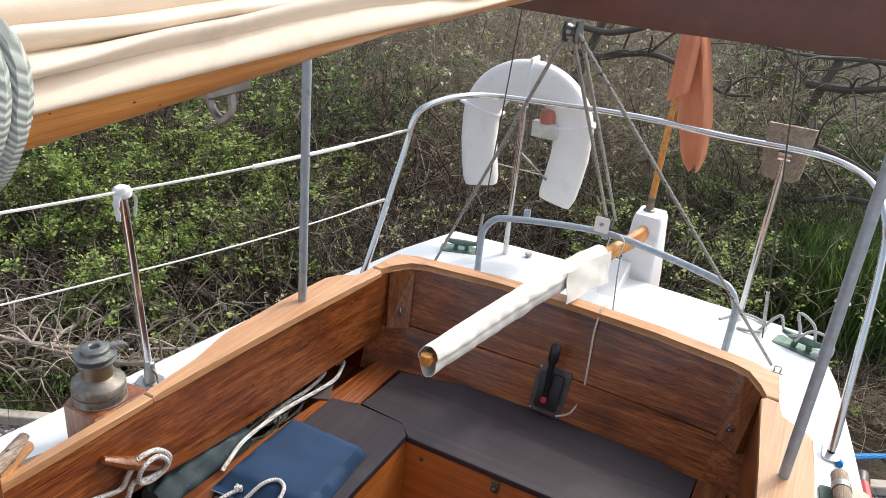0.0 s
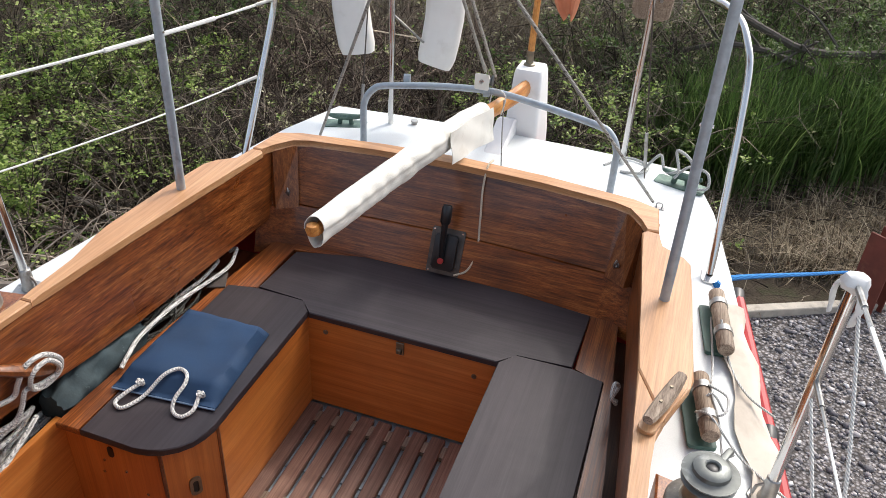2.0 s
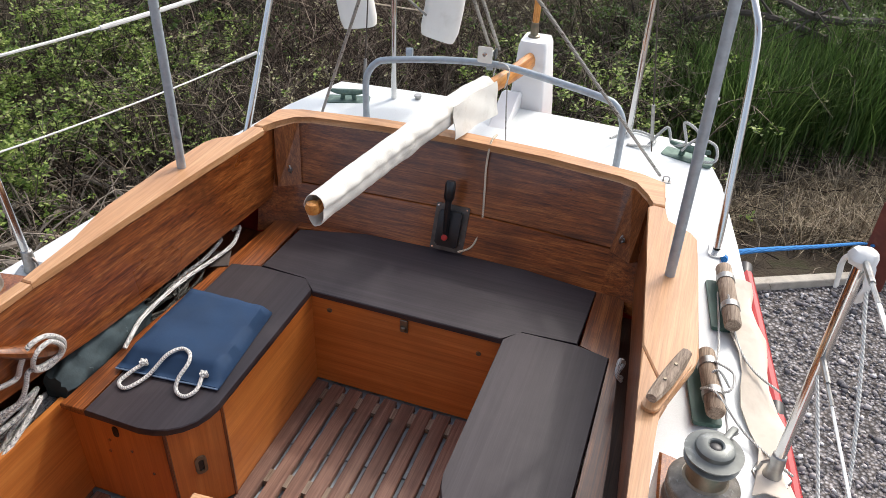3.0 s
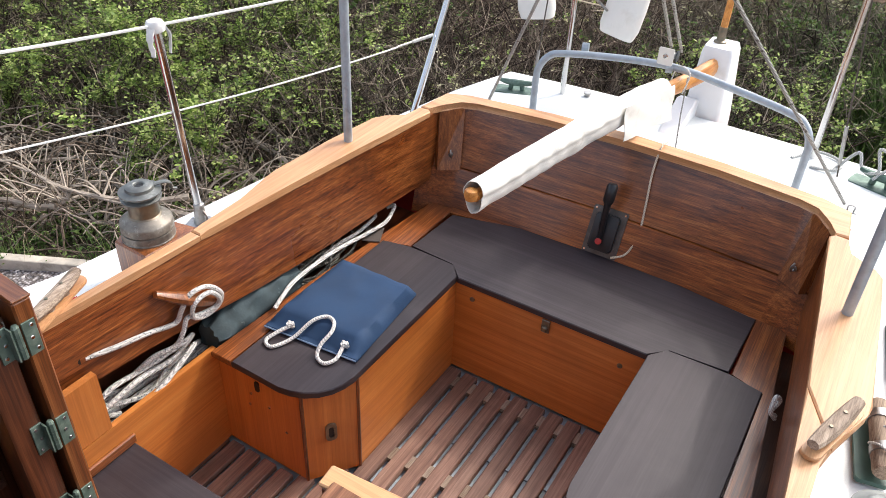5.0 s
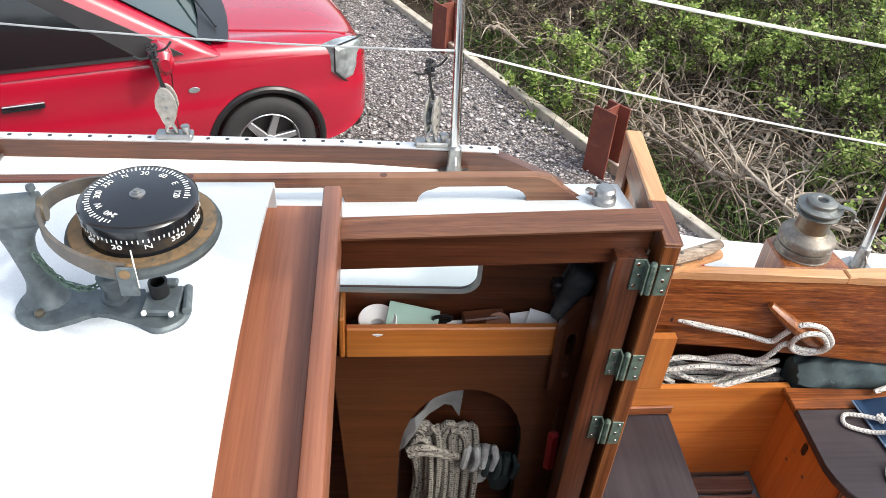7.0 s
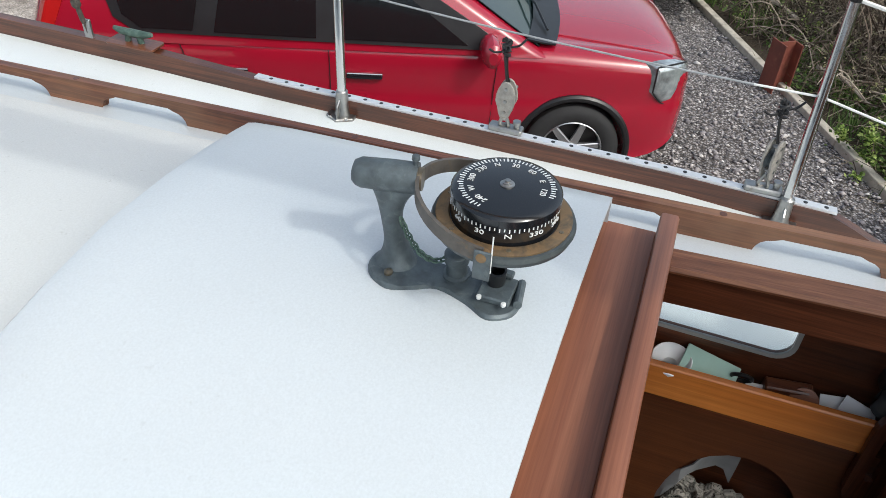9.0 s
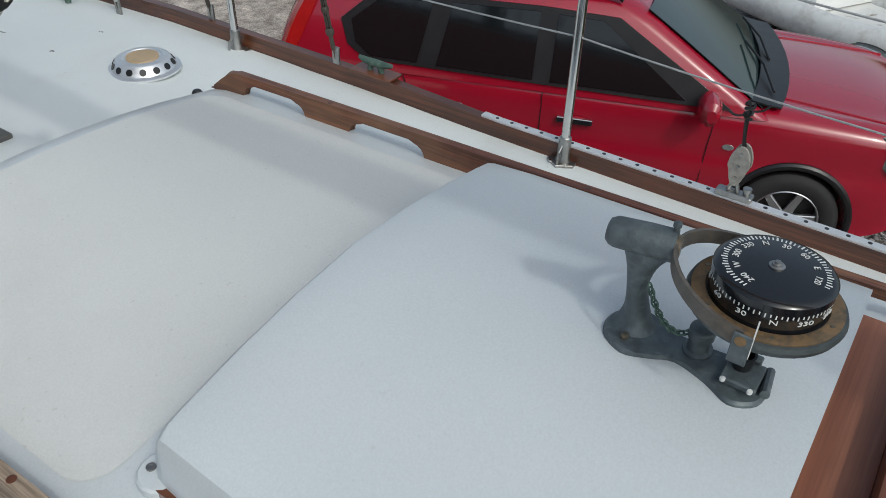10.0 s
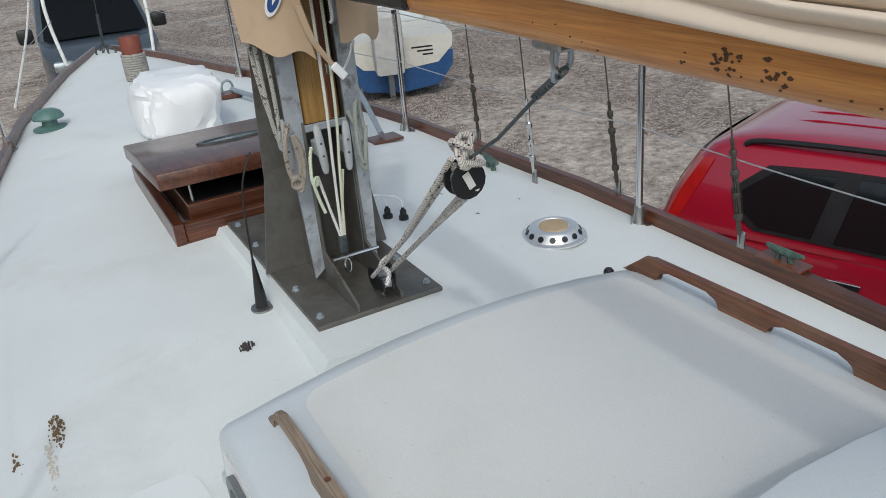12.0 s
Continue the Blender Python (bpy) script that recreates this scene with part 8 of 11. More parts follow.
        for lo_, hi_, r_ in ((0.05, 0.10, 0.0075), (0.10, 0.125, 0.0135), (0.175, 0.195, 0.012), (0.245, 0.27, 0.0135), (0.27, 0.31, 0.0075), (0.31, 0.335, 0.011), (0.335, 0.37, 0.006)):
            tube(bm, [a + d * lo_, a + d * (lo_ + 0.2 * (hi_ - lo_)), a + d * (hi_ - 0.2 * (hi_ - lo_)), a + d * hi_], lambda t, r_=r_: r_ if 0.1 < t < 0.9 else r_ * 0.75, 8)
        across = d.cross(Vector((1, 0, 0))).normalized()
        for e_ in (-1, 1):
            tube(bm, [a + d * 0.11 + across * e_ * 0.0085, a + d * 0.26 + across * e_ * 0.0085], 0.0042, 6)
        tube(bm, [a + d * 0.12, a + d * 0.165], 0.005, 6)
        tube(bm, [a + d * 0.215, a + d * 0.25], 0.005, 6)
        part("rigging_screw", bm, STAINLESS if pale else OLD_BRONZE, sh)
        bm = B()
        box(bm, (a.x - 0.005, a.y - 0.014, a.z - 0.06), (a.x + 0.005, a.y + 0.014, a.z + 0.06), 0.002)
        part("chainplate", bm, DULL_STEEL, sh)
    # fairlead pad on the rail and small fittings
    horn_cleat("deck_cleat", "grey green deck cleat near the shrouds", (-0.98, -3.45, deck_z(-0.98, -3.45)), 80, 0.16, VERDIGRIS)
    horn_cleat("rail_cleat", "green bronze fairlead cleat on the toe rail", (-1.138, -2.06, line(DECK_Z, -2.06) + 0.062), 90, 0.13, VERDIGRIS, MAHOG["y"])
    for x, y, z in ((-0.444, -2.03, 1.115), (-0.28, -2.05, 1.10)):
        bm = B()
        lathe(bm, [(0.013, 0), (0.013, 0.018), (0.009, 0.024), (0, 0.025)], 12, Matrix.Translation((x, y, z)))
        solo("deck_plug", bm, BLACK, "small black plug on the cabin front", "deck fitting", group="deck plugs")
    # stains and a patch on the deck
    stain = plain("rusty_deck_stain", (0.15, 0.095, 0.045), 0.8, vary=0.4, scale=60)
    rnd = random.Random(6)
    def blotch(name, label, cx, cy, rx, ry, n, mt, turn=0.0):
        bm = B()
        for k in range(n):
            a, r = rnd.random() * 6.28, rnd.random() ** 1.1
            px, py = cx + rx * r * math.cos(a), cy + ry * r * math.sin(a)
            q, slim = rnd.uniform(0.0012, 0.0048), rnd.uniform(1.0, 3.4)
            pts = [(px + q * rnd.uniform(0.4, 1) * math.cos(6.28 * j / 7), py + slim * q * rnd.uniform(0.3, 1) * math.sin(6.28 * j / 7)) for j in range(7)]
            h = 0.0005 + 0.0015 * rnd.random()
            prism(bm, pts, lambda x, y: deck_z(x, y) - 0.002, lambda x, y: deck_z(x, y) + h)
        solo(name, bm, mt, label, "deck damage", smooth=0)
    blotch("deck_scar", "dark hole with flaking paint in the deck", 0.363, -2.568, 0.022, 0.018, 70, plain("dark_scar", (0.05, 0.045, 0.04), 0.9, vary=0.5, scale=80))
    blotch("rust_stain", "rusty brown stain on the white deck", 0.858, -2.535, 0.021, 0.070, 95, stain)
    blotch("rust_stain", "pale rusty drip below the larger stain", 0.880, -2.41, 0.012, 0.10, 90, plain("pale_rust_drip", (0.56, 0.52, 0.44), 0.8, vary=0.2, scale=60))
    blotch("rust_stain", "faint rusty stain beside the larger one", 0.950, -2.47, 0.012, 0.06, 16, stain)
    bm = B()
    rows = []
    for y, x0, x1 in [(-0.7 - 0.1 * i, 0.585, 1.02) for i in range(14)] + [(-2.07, 0.586, 1.02), (-2.12, 0.590, 0.96), (-2.155, 0.598, 0.88), (-2.18, 0.612, 0.80), (-2.195, 0.632, 0.72)]:
        rows.append([(x0 + (x1 - x0) * i / 6, y, deck_z(x0 + (x1 - x0) * i / 6, y) + 0.003) for i in range(7)])
    loft(bm, rows, closed=False)
    solo("side_deck_panel", bm, plain("pale_side_nonslip_paint", (0.72, 0.75, 0.75), 0.65, vary=0.03, scale=3, relief=0.1, relief_scale=420), "pale grey non-slip panel on the side deck", "deck panel", "structure")
    for x, y in ((-0.85, -3.05), (-0.63, -2.98), (-0.62, -3.25)):
        blotch("paint_chip", "small chips in the deck paint", x, y, 0.012, 0.012, 5, plain("grey_chip", (0.2, 0.2, 0.19), 0.8, vary=0.3))


def build_track_gear():
    for y, up in ((-0.925, 0.29), (-0.275, 0.28)):
        x, z = -(line(BREADTH, y) - 0.030), line(DECK_Z, y) + line(RAIL_TALL, y) + 0.008
        turn = Matrix.Rotation(radians(0 if y < -0.5 else 62), 4, "Z")
        bl = thing("sheet_block", "grey sheet block standing on the track, tied up with black cord", "block", (x, y, z), group="sheet blocks")
        bm = B()
        box(bm, (x - 0.018, y - 0.045, z), (x + 0.018, y + 0.045, z + 0.016), 0.004)
        car_ = part("slide", bm, DULL_STEEL, bl)
        bm = B()
        lathe(bm, [(0.008, 0.016), (0.008, 0.024), (0.011, 0.026), (0.011, 0.034), (0, 0.036)], 12, Matrix.Translation((x, y + 0.028, z)))
        part("plunger", bm, DULL_STEEL, car_)
        c = Vector((x + 0.005, y - 0.005, z + 0.092))
        for d in (-0.011, 0.011):
            bm = B()
            prism(bm, [(px * (1 - 0.22 * (pz < 0)), pz) for px, pz in ring(0, 0, 0.026, 0.054, 18)], -0.003, 0.003, 0.001, m=Matrix.Translation(c) @ turn @ Matrix.Translation((d, 0, 0)) @ Matrix.Rotation(radians(90), 4, "Z") @ Matrix.Rotation(radians(90), 4, "X"))
            part("cheek", bm, plain("weathered_grey_block", (0.33, 0.31, 0.28), 0.55, 0.2, vary=0.3, scale=60, dirt=(0.16, 0.13, 0.10), dirt_at=(0.55, 0.75), dirt_scale=60), bl)
        bm = B()
        lathe(bm, [(0.024, -0.007), (0.018, 0), (0.024, 0.007)], 16, Matrix.Translation(c) @ turn @ Matrix.Rotation(radians(90), 4, "Y"))
        part("sheave", bm, IRON_GREY, bl)
        for dz in (0.0, -0.030, 0.034):
            bm = B()
            lathe(bm, [(0.0, -0.0165), (0.0045, -0.0155), (0.005, -0.013), (0.005, 0.013), (0.0045, 0.0155), (0.0, 0.0165)], 10, Matrix.Translation(c) @ turn @ Matrix.Translation((0, 0, dz)) @ Matrix.Rotation(radians(90), 4, "Y"))
            part("rivet", bm, DULL_STEEL, bl)
        bm = B()
        tube(bm, spline([c + Vector((0, 0, -0.04)), c + Vector((0, 0.012, -0.07)), (x, y, z + 0.016), c + Vector((0, -0.012, -0.07)), c + Vector((0, 0, -0.04))], 4), 0.005, 6)
        part("shackle", bm, DULL_STEEL, bl)
        bm = B()
        k = c + Vector((0.0, -0.012, up - 0.152))
        for d in (-0.006, 0.006):
            tube(bm, spline([c + Vector((d, 0, 0.046)), c + Vector((d * 0.5, -0.006, 0.07)), k + Vector((d, 0, -0.02)), k + Vector((-d, 0, 0.02))], 4), 0.0036, 6)
        tube(bm, spline([k + Vector((0.009 * math.sin(i * 2.2), 0.010 * math.cos(i * 1.7), -0.018 + 0.0042 * i)) for i in range(11)], 3), 0.0046, 6)
        tube(bm, spline([k + Vector((0, 0, 0.0)), k + Vector((-0.012, 0.026, 0.004)), k + Vector((-0.016, 0.042, 0.022))], 4), 0.0030, 6)
        tube(bm, spline([k + Vector((0, 0, -0.008)), k + Vector((0.012, -0.024, -0.012)), k + Vector((0.016, -0.040, -0.004))], 4), 0.0030, 6)
        part("cord", bm, BLACK, bl, "black cord")


build_compass()
build_cabin_inside()
build_mast()
build_vang()
build_foredeck()
build_track_gear()
# ---- loose things in and round the cockpit ----
def build_cushion():
    cu = thing("seat_cushion", "navy blue cloth seat cushion with white rope handle", "cushion", (-0.56, 1.07, 0.402))
    cs = [Vector((-0.676, 0.846, 0)), Vector((-0.358, 0.876, 0)), Vector((-0.386, 1.226, 0)), Vector((-0.676, 1.224, 0))]
    def at(u, v):
        return cs[0].lerp(cs[1], u).lerp(cs[3].lerp(cs[2], u), v)
    bm = B()
    n = 16
    def h(u, v):
        e = min(u, 1 - u, (v - 0.10) * 1.2 if v > 0.1 else 0, 1 - v)
        f = 1 - math.exp(-max(e, 0) * 60)
        return 0.404 + 0.007 + 0.038 * f + 0.004 * noise.noise((u * 5, v * 5, 1)) + 0.0015 * noise.noise((u * 13, v * 9, 4)) + 0.002 * math.sin(u * 22 + v * 5) * (v < 0.2)
    top = [[at(i / n, j / n) + Vector((0, 0, h(i / n, j / n))) for i in range(n + 1)] for j in range(n + 1)]
    loft(bm, top, closed=False)
    bot = [[Vector((p.x, p.y, 0.4035)) for p in row] for row in top]
    loft(bm, bot, closed=False)
    bmesh.ops.remove_doubles(bm, verts=bm.verts[:], dist=0.0001)
    edge = [e for e in bm.edges if e.is_boundary]
    bmesh.ops.bridge_loops(bm, edges=edge)
    part("cushion_body", bm, BLUE_CLOTH, cu, "", 60)
    bm = B()
    tube(bm, [at(u, -0.01) + Vector((0, 0, 0.409)) for u in (0, 0.25, 0.5, 0.75, 1)], 0.0028, 6)
    part("piping", bm, plain("pale_blue_edge", (0.16, 0.24, 0.36), 0.8), cu)
    for c in (Vector((-0.599, 0.872, 0.424)), Vector((-0.413, 0.893, 0.424))):
        bm = B()
        tube(bm, [c + Vector((0.010 * math.sin(i * 1.9), 0.010 * math.cos(i * 1.3), 0.006 + 0.005 * math.sin(i))) for i in range(12)], 0.0055, 7)
        part("knot", bm, ROPE_WHITE, cu, "white rope knot")
    pts = [(-0.599, 0.866, 0.428), (-0.618, 0.828, 0.420), (-0.628, 0.795, 0.410), (-0.596, 0.786, 0.409), (-0.566, 0.842, 0.416), (-0.538, 0.902, 0.453), (-0.512, 0.938, 0.457), (-0.480, 0.930, 0.457), (-0.462, 0.897, 0.453), (-0.468, 0.852, 0.432), (-0.461, 0.826, 0.411), (-0.428, 0.816, 0.409), (-0.408, 0.845, 0.414), (-0.413, 0.884, 0.428)]
    bm = B()
    tube(bm, spline(pts, 6), 0.0058, 8)
    part("rope_handle", bm, ROPE_WHITE, cu, "white rope handle")


def build_bag():
    bm = B()
    loops = []
    for i in range(25):
        t = i / 24
        y = 0.725 + 0.37 * t
        r = 0.072 * (math.sin(math.pi * (0.10 + 0.84 * t)) ** 0.45)
        c = Vector((-0.790 - 0.015 * math.sin(3 * t) + 0.02 * t, y, 0.392 + 0.012 * t))
        loops.append([c + Vector((r * 0.95 * math.cos(a) * (1 + 0.34 * noise.noise((math.cos(a) * 2, math.sin(a) * 2, t * 6 + 2))), 0.012 * noise.noise((math.cos(a) * 3, math.sin(a) * 3, t * 5)), r * math.sin(a) * (1 + 0.42 * noise.noise((math.cos(a) * 2.4, math.sin(a) * 2.4, t * 7 + 9))))) for a in (2 * math.pi * j / 28 for j in range(28))])
    loft(bm, loops)
    solo("cloth_bag", bm, GREEN_CLOTH, "faded dark green cloth bag tucked below the coaming", "bag", smooth=60)


def build_throttle():
    th = thing("engine_control", "black engine control lever on a worn metal plate", "engine control", (0.03, 1.79, 0.5))
    slope = math.atan2(0.16, 0.36)
    m = Matrix.Translation((0.008, 1.812, 0.474)) @ Matrix.Rotation(-slope, 4, "X") @ Matrix.Rotation(radians(90), 4, "X")
    bm = B()
    prism(bm, round_rect(-0.062, -0.085, 0.062, 0.085, 0.006), 0, 0.008, 0.002, m=m)
    part("back_plate", bm, plain("worn_dark_plate", (0.10, 0.090, 0.080), 0.4, 0.5, vary=0.3, scale=40, dirt=(0.25, 0.24, 0.22), dirt_at=(0.62, 0.72), dirt_scale=40), th)
    bm = B()
    prism(bm, round_rect(-0.042, -0.065, 0.042, 0.065, 0.01), 0.006, 0.03, 0.006, m=m, seg=2)
    part("housing", bm, BLACK, th)
    bm = B()
    tube(bm, [m @ Vector(p) for p in spline([(-0.004, -0.03, 0.035), (-0.005, 0.03, 0.05), (-0.006, 0.10, 0.062), (-0.006, 0.135, 0.066)], 5)], lambda t: 0.009 + 0.004 * t, 10)
    lever = part("lever", bm, BLACK, th)
    bm = B()
    tube(bm, [m @ Vector(p) for p in ((-0.006, 0.105, 0.063), (-0.006, 0.115, 0.064), (-0.006, 0.165, 0.069), (-0.006, 0.175, 0.07))], lambda t: 0.019 if 0.1 < t < 0.9 else 0.014, 14)
    part("grip", bm, BLACK, lever)
    bm = B()
    lathe(bm, [(0.011, 0), (0.011, 0.008), (0, 0.009)], 14, m @ Matrix.Translation((-0.004, -0.03, 0.04)))
    part("button", bm, plain("red_button", (0.45, 0.03, 0.025), 0.4), lever, "red neutral button")
    for x in (-0.053, 0.053):
        for y in (-0.076, 0.076):
            bm = B()
            lathe(bm, [(0.004, 0), (0.003, 0.002), (0, 0.002)], 8, m @ Matrix.Translation((x, y, 0.008)))
            part("screw", bm, STAINLESS, th)


def build_belay():
    cl = thing("belaying_cleat", "worn wooden horn cleat on the coaming's inner face", "cleat", (-0.79, 0.675, 0.6))
    bm = B()
    pts = [(-0.762, 0.562, 0.676), (-0.748, 0.61, 0.640), (-0.746, 0.655, 0.606), (-0.748, 0.70, 0.570), (-0.758, 0.758, 0.530)]
    tube(bm, spline(pts, 5), lambda t: 0.011 + 0.012 * math.sin(math.pi * t), 10, flat=0.85)
    part("horn_bar", bm, CORNER_TEAK, cl)
    for dy in (-0.022, 0.022):
        bm = B()
        tube(bm, [(-0.785, 0.655 + dy, 0.605 - dy * 0.75), (-0.748, 0.655 + dy, 0.605 - dy * 0.75)], 0.014, 8)
        part("foot", bm, CORNER_TEAK, cl)
    bm = B()
    c = Vector((-0.750, 0.705, 0.575))
    pts = [(-0.79, 0.350, 0.602), (-0.775, 0.42, 0.590), (-0.768, 0.52, 0.570), (-0.757, 0.60, 0.553), (-0.745, 0.618, 0.590), (-0.732, 0.645, 0.634), (-0.728, 0.70, 0.628), (-0.732, 0.748, 0.575), (-0.742, 0.742, 0.530), (-0.745, 0.69, 0.522), (-0.736, 0.645, 0.555), (-0.724, 0.650, 0.605), (-0.722, 0.70, 0.610), (-0.726, 0.735, 0.565), (-0.738, 0.725, 0.535), (-0.742, 0.675, 0.540), (-0.744, 0.632, 0.556), (-0.746, 0.612, 0.520), (-0.756, 0.585, 0.482), (-0.785, 0.530, 0.468), (-0.82, 0.47, 0.42)]
    tube(bm, spline(pts, 6), 0.0072, 8)
    solo("sheet_rope", bm, ROPE_FLECK, "flecked white sheet rope belayed on the coaming cleat", "rope")
    bm = B()
    prism(bm, ring(0, 0, 0.017, 0.011, 14), -0.001, 0.002, m=Matrix.Translation((-0.788, 0.345, 0.604)) @ Matrix.Rotation(radians(90), 4, "Y") @ Matrix.Rotation(radians(90), 4, "Z"))
    solo("rope_lead", bm, BLACK, "dark rope lead hole in the coaming", "rope lead")


def build_ropes():
    rope("stowed_rope", coil(-0.835, 0.50, 0.325, 0.055, 0.18, 5, 4, 0.11, 0.45), 0.0078, ROPE_FLECK, "heap of flecked white rope in the coaming cubby", k=4)
    rope("stowed_rope", [(-0.80, 0.33, 0.42), (-0.80, 0.40, 0.45), (-0.81, 0.52, 0.425), (-0.79, 0.64, 0.44), (-0.82, 0.69, 0.41), (-0.80, 0.60, 0.40), (-0.785, 0.47, 0.43), (-0.79, 0.36, 0.41), (-0.82, 0.30, 0.37)], 0.0078, ROPE_FLECK, "loose bights of flecked rope over the cubby", k=5)
    rope("tangled_line", coil(-0.785, 1.22, 0.345, 0.05, 0.14, 9, 6, 0.10, 0.45), 0.0042, rope_mat("dirty_grey_cord", (0.22, 0.21, 0.18)), "tangle of thin dirty line below the coaming", k=3)
    rope("laid_rope", [(-0.700, 0.915, 0.415), (-0.706, 0.96, 0.43), (-0.722, 1.03, 0.435), (-0.726, 1.14, 0.435), (-0.722, 1.26, 0.43), (-0.706, 1.40, 0.42), (-0.700, 1.50, 0.415), (-0.722, 1.575, 0.415), (-0.742, 1.615, 0.412), (-0.765, 1.60, 0.40)], 0.0070, ROPE_WHITE, "white three-strand rope looped beside the cushion")
    bm = B()
    box(bm, (-0.032, -0.045, 0), (0.032, 0.045, 0.005), 0.002, m=Matrix.Translation((-0.704, 1.43, 0.397)) @ Matrix.Rotation(0.45, 4, "Z"))
    solo("grey_pad", bm, plain("grey_felt", (0.09, 0.072, 0.062), 0.9), "small grey felt pad on the locker edge", "pad")
    rope("laid_rope", [(-0.748, 1.16, 0.405), (-0.756, 1.215, 0.410), (-0.752, 1.30, 0.415), (-0.742, 1.38, 0.415), (-0.744, 1.45, 0.415), (-0.755, 1.51, 0.410), (-0.775, 1.54, 0.40)], 0.0068, ROPE_WHITE, "second strand of white rope below the coaming")
    rope("thin_cord", [(0.105, 2.0, 0.775), (0.102, 1.94, 0.776), (0.10, 1.905, 0.70), (0.112, 1.86, 0.60), (0.118, 1.825, 0.50), (0.10, 1.785, 0.435), (0.055, 1.765, 0.412)], 0.0038, ROPE_TAN, "thin tan cord hanging over the aft coaming", "cord")
    rope("rope_end", [(0.705, 1.27, 0.46), (0.69, 1.26, 0.49), (0.69, 1.29, 0.515), (0.702, 1.31, 0.49), (0.69, 1.285, 0.465), (0.705, 1.30, 0.445)], 0.006, ROPE_FLECK, "short looped rope end on the port coaming", "rope")
    for k, pts in enumerate(([(0.60, 2.50, 0.60), (0.66, 2.52, 0.68), (0.69, 2.49, 0.63), (0.74, 2.47, 0.65), (0.72, 2.50, 0.72), (0.78, 2.47, 0.70), (0.80, 2.48, 0.62)], [(0.73, 2.46, 0.62), (0.78, 2.49, 0.665), (0.85, 2.47, 0.66), (0.86, 2.44, 0.61), (0.80, 2.43, 0.605)], [(0.45, 2.50, 0.60), (0.53, 2.60, 0.605), (0.62, 2.57, 0.60), (0.60, 2.48, 0.605), (0.52, 2.47, 0.60)])):
        rope("mooring_line", pts, 0.006, rope_mat("pale_grey_line", (0.55, 0.56, 0.53)), "pale grey mooring line looped round the stern cleat", group="stern lines")


def build_deck_gear():
    # wooden cleats on the capping
    for name, lab, x, y, z, turn in (("capping_cleat", "bleached wooden cleat on the port capping", 0.806, 0.955, 0.768, 72), ("capping_cleat", "bleached wooden cleat on the starboard capping", -0.815, 0.34, 0.767, 112)):
        cl = thing(name, lab, "cleat", (x, y, z), group="wooden capping cleats")
        m = Matrix.Translation((x, y, z)) @ Matrix.Rotation(radians(turn), 4, "Z")
        bm = B()
        prism(bm, round_rect(-0.105, -0.020, 0.105, 0.020, 0.016), 0, 0.010, 0.002, m=m)
        part("base", bm, PALE_TEAK["y"], cl)
        bm = B()
        tube(bm, [m @ Vector(p) for p in spline([(-0.095, 0, 0.034), (-0.04, 0, 0.028), (0.04, 0, 0.028), (0.095, 0, 0.034)], 4)], lambda t: 0.013 + 0.006 * math.sin(math.pi * t), 8, flat=0.8)
        for d in (-0.03, 0.03):
            tube(bm, [m @ Vector((d, 0, 0.008)), m @ Vector((d, 0, 0.028))], 0.013, 8)
        part("horn_bar", bm, GREY_OAK, cl)
        for d in (-0.03, 0.03):
            bm = B()
            lathe(bm, [(0.005, 0), (0.004, 0.002), (0, 0.002)], 8, m @ Matrix.Translation((d, 0, 0.043)))
            part("screw", bm, BRONZE, cl)
    # wooden rollers on green plates, port side deck
    green = plain("green_deck_plate", (0.05, 0.11, 0.085), 0.5, vary=0.15, scale=20)
    for y0, y1, x0, x1 in ((1.70, 1.42, 0.925, 0.965), (1.28, 1.06, 0.90, 0.94)):
        ro = thing("fender_holder", "weathered wooden bar clamped on a green deck plate", "deck fitting", ((x0 + x1) / 2, (y0 + y1) / 2, 0.58), group="deck bars")
        a, b = Vector((x0, y0, 0.625)), Vector((x1, y1, 0.625))
        d = (b - a).normalized()
        bm = B()
        tube(bm, [a, a + d * 0.006, b - d * 0.006, b], lambda t: 0.024 if 0.001 < t < 0.999 else 0.020, 14)
        part("bar", bm, GREY_OAK, ro)
        ang = math.degrees(math.atan2(d.y, d.x))
        bm = B()
        prism(bm, round_rect(-0.115, -0.035, 0.115, 0.035, 0.006), 0, 0.012, 0.002, m=Matrix.Translation((a + b) / 2 - Vector((0.012, 0, 0.047))) @ Matrix.Rotation(radians(ang), 4, "Z"))
        part("plate", bm, green, ro, "green painted plate")
        for f in (0.24, 0.72):
            c = a.lerp(b, f)
            bm = B()
            tube(bm, [c - d * 0.012, c + d * 0.012], 0.0272, 14)
            part("band", bm, DULL_STEEL, ro)
    # canvas scrap, lashings
    cw = B()
    rows = []
    for i in range(13):
        t = i / 12
        y = 1.70 - 0.82 * t
        b_ = line(BREADTH, y)
        rows.append([(b_ - 0.075 + 0.10 * u + 0.012 * math.sin(t * 17 + u * 3), y + 0.01 * math.sin(u * 6), deck_z(1.0, y) + 0.006 + 0.018 * math.sin(t * 13 + 2 * u) ** 2 - 0.05 * max(0, u - 0.72) * 3.5) for u in (0, 0.25, 0.5, 0.75, 1)])
    loft(cw, rows, closed=False)
    bmesh.ops.recalc_face_normals(cw, faces=cw.faces[:])
    bmesh.ops.solidify(cw, geom=cw.faces[:], thickness=0.003)
    solo("canvas_strip", cw, plain("dirty_cream_cloth", (0.62, 0.55, 0.46), 0.9, vary=0.08, dirt=(0.42, 0.36, 0.28), dirt_at=(0.5, 0.85)), "frayed cream canvas strip along the deck edge", "canvas", smooth=60)
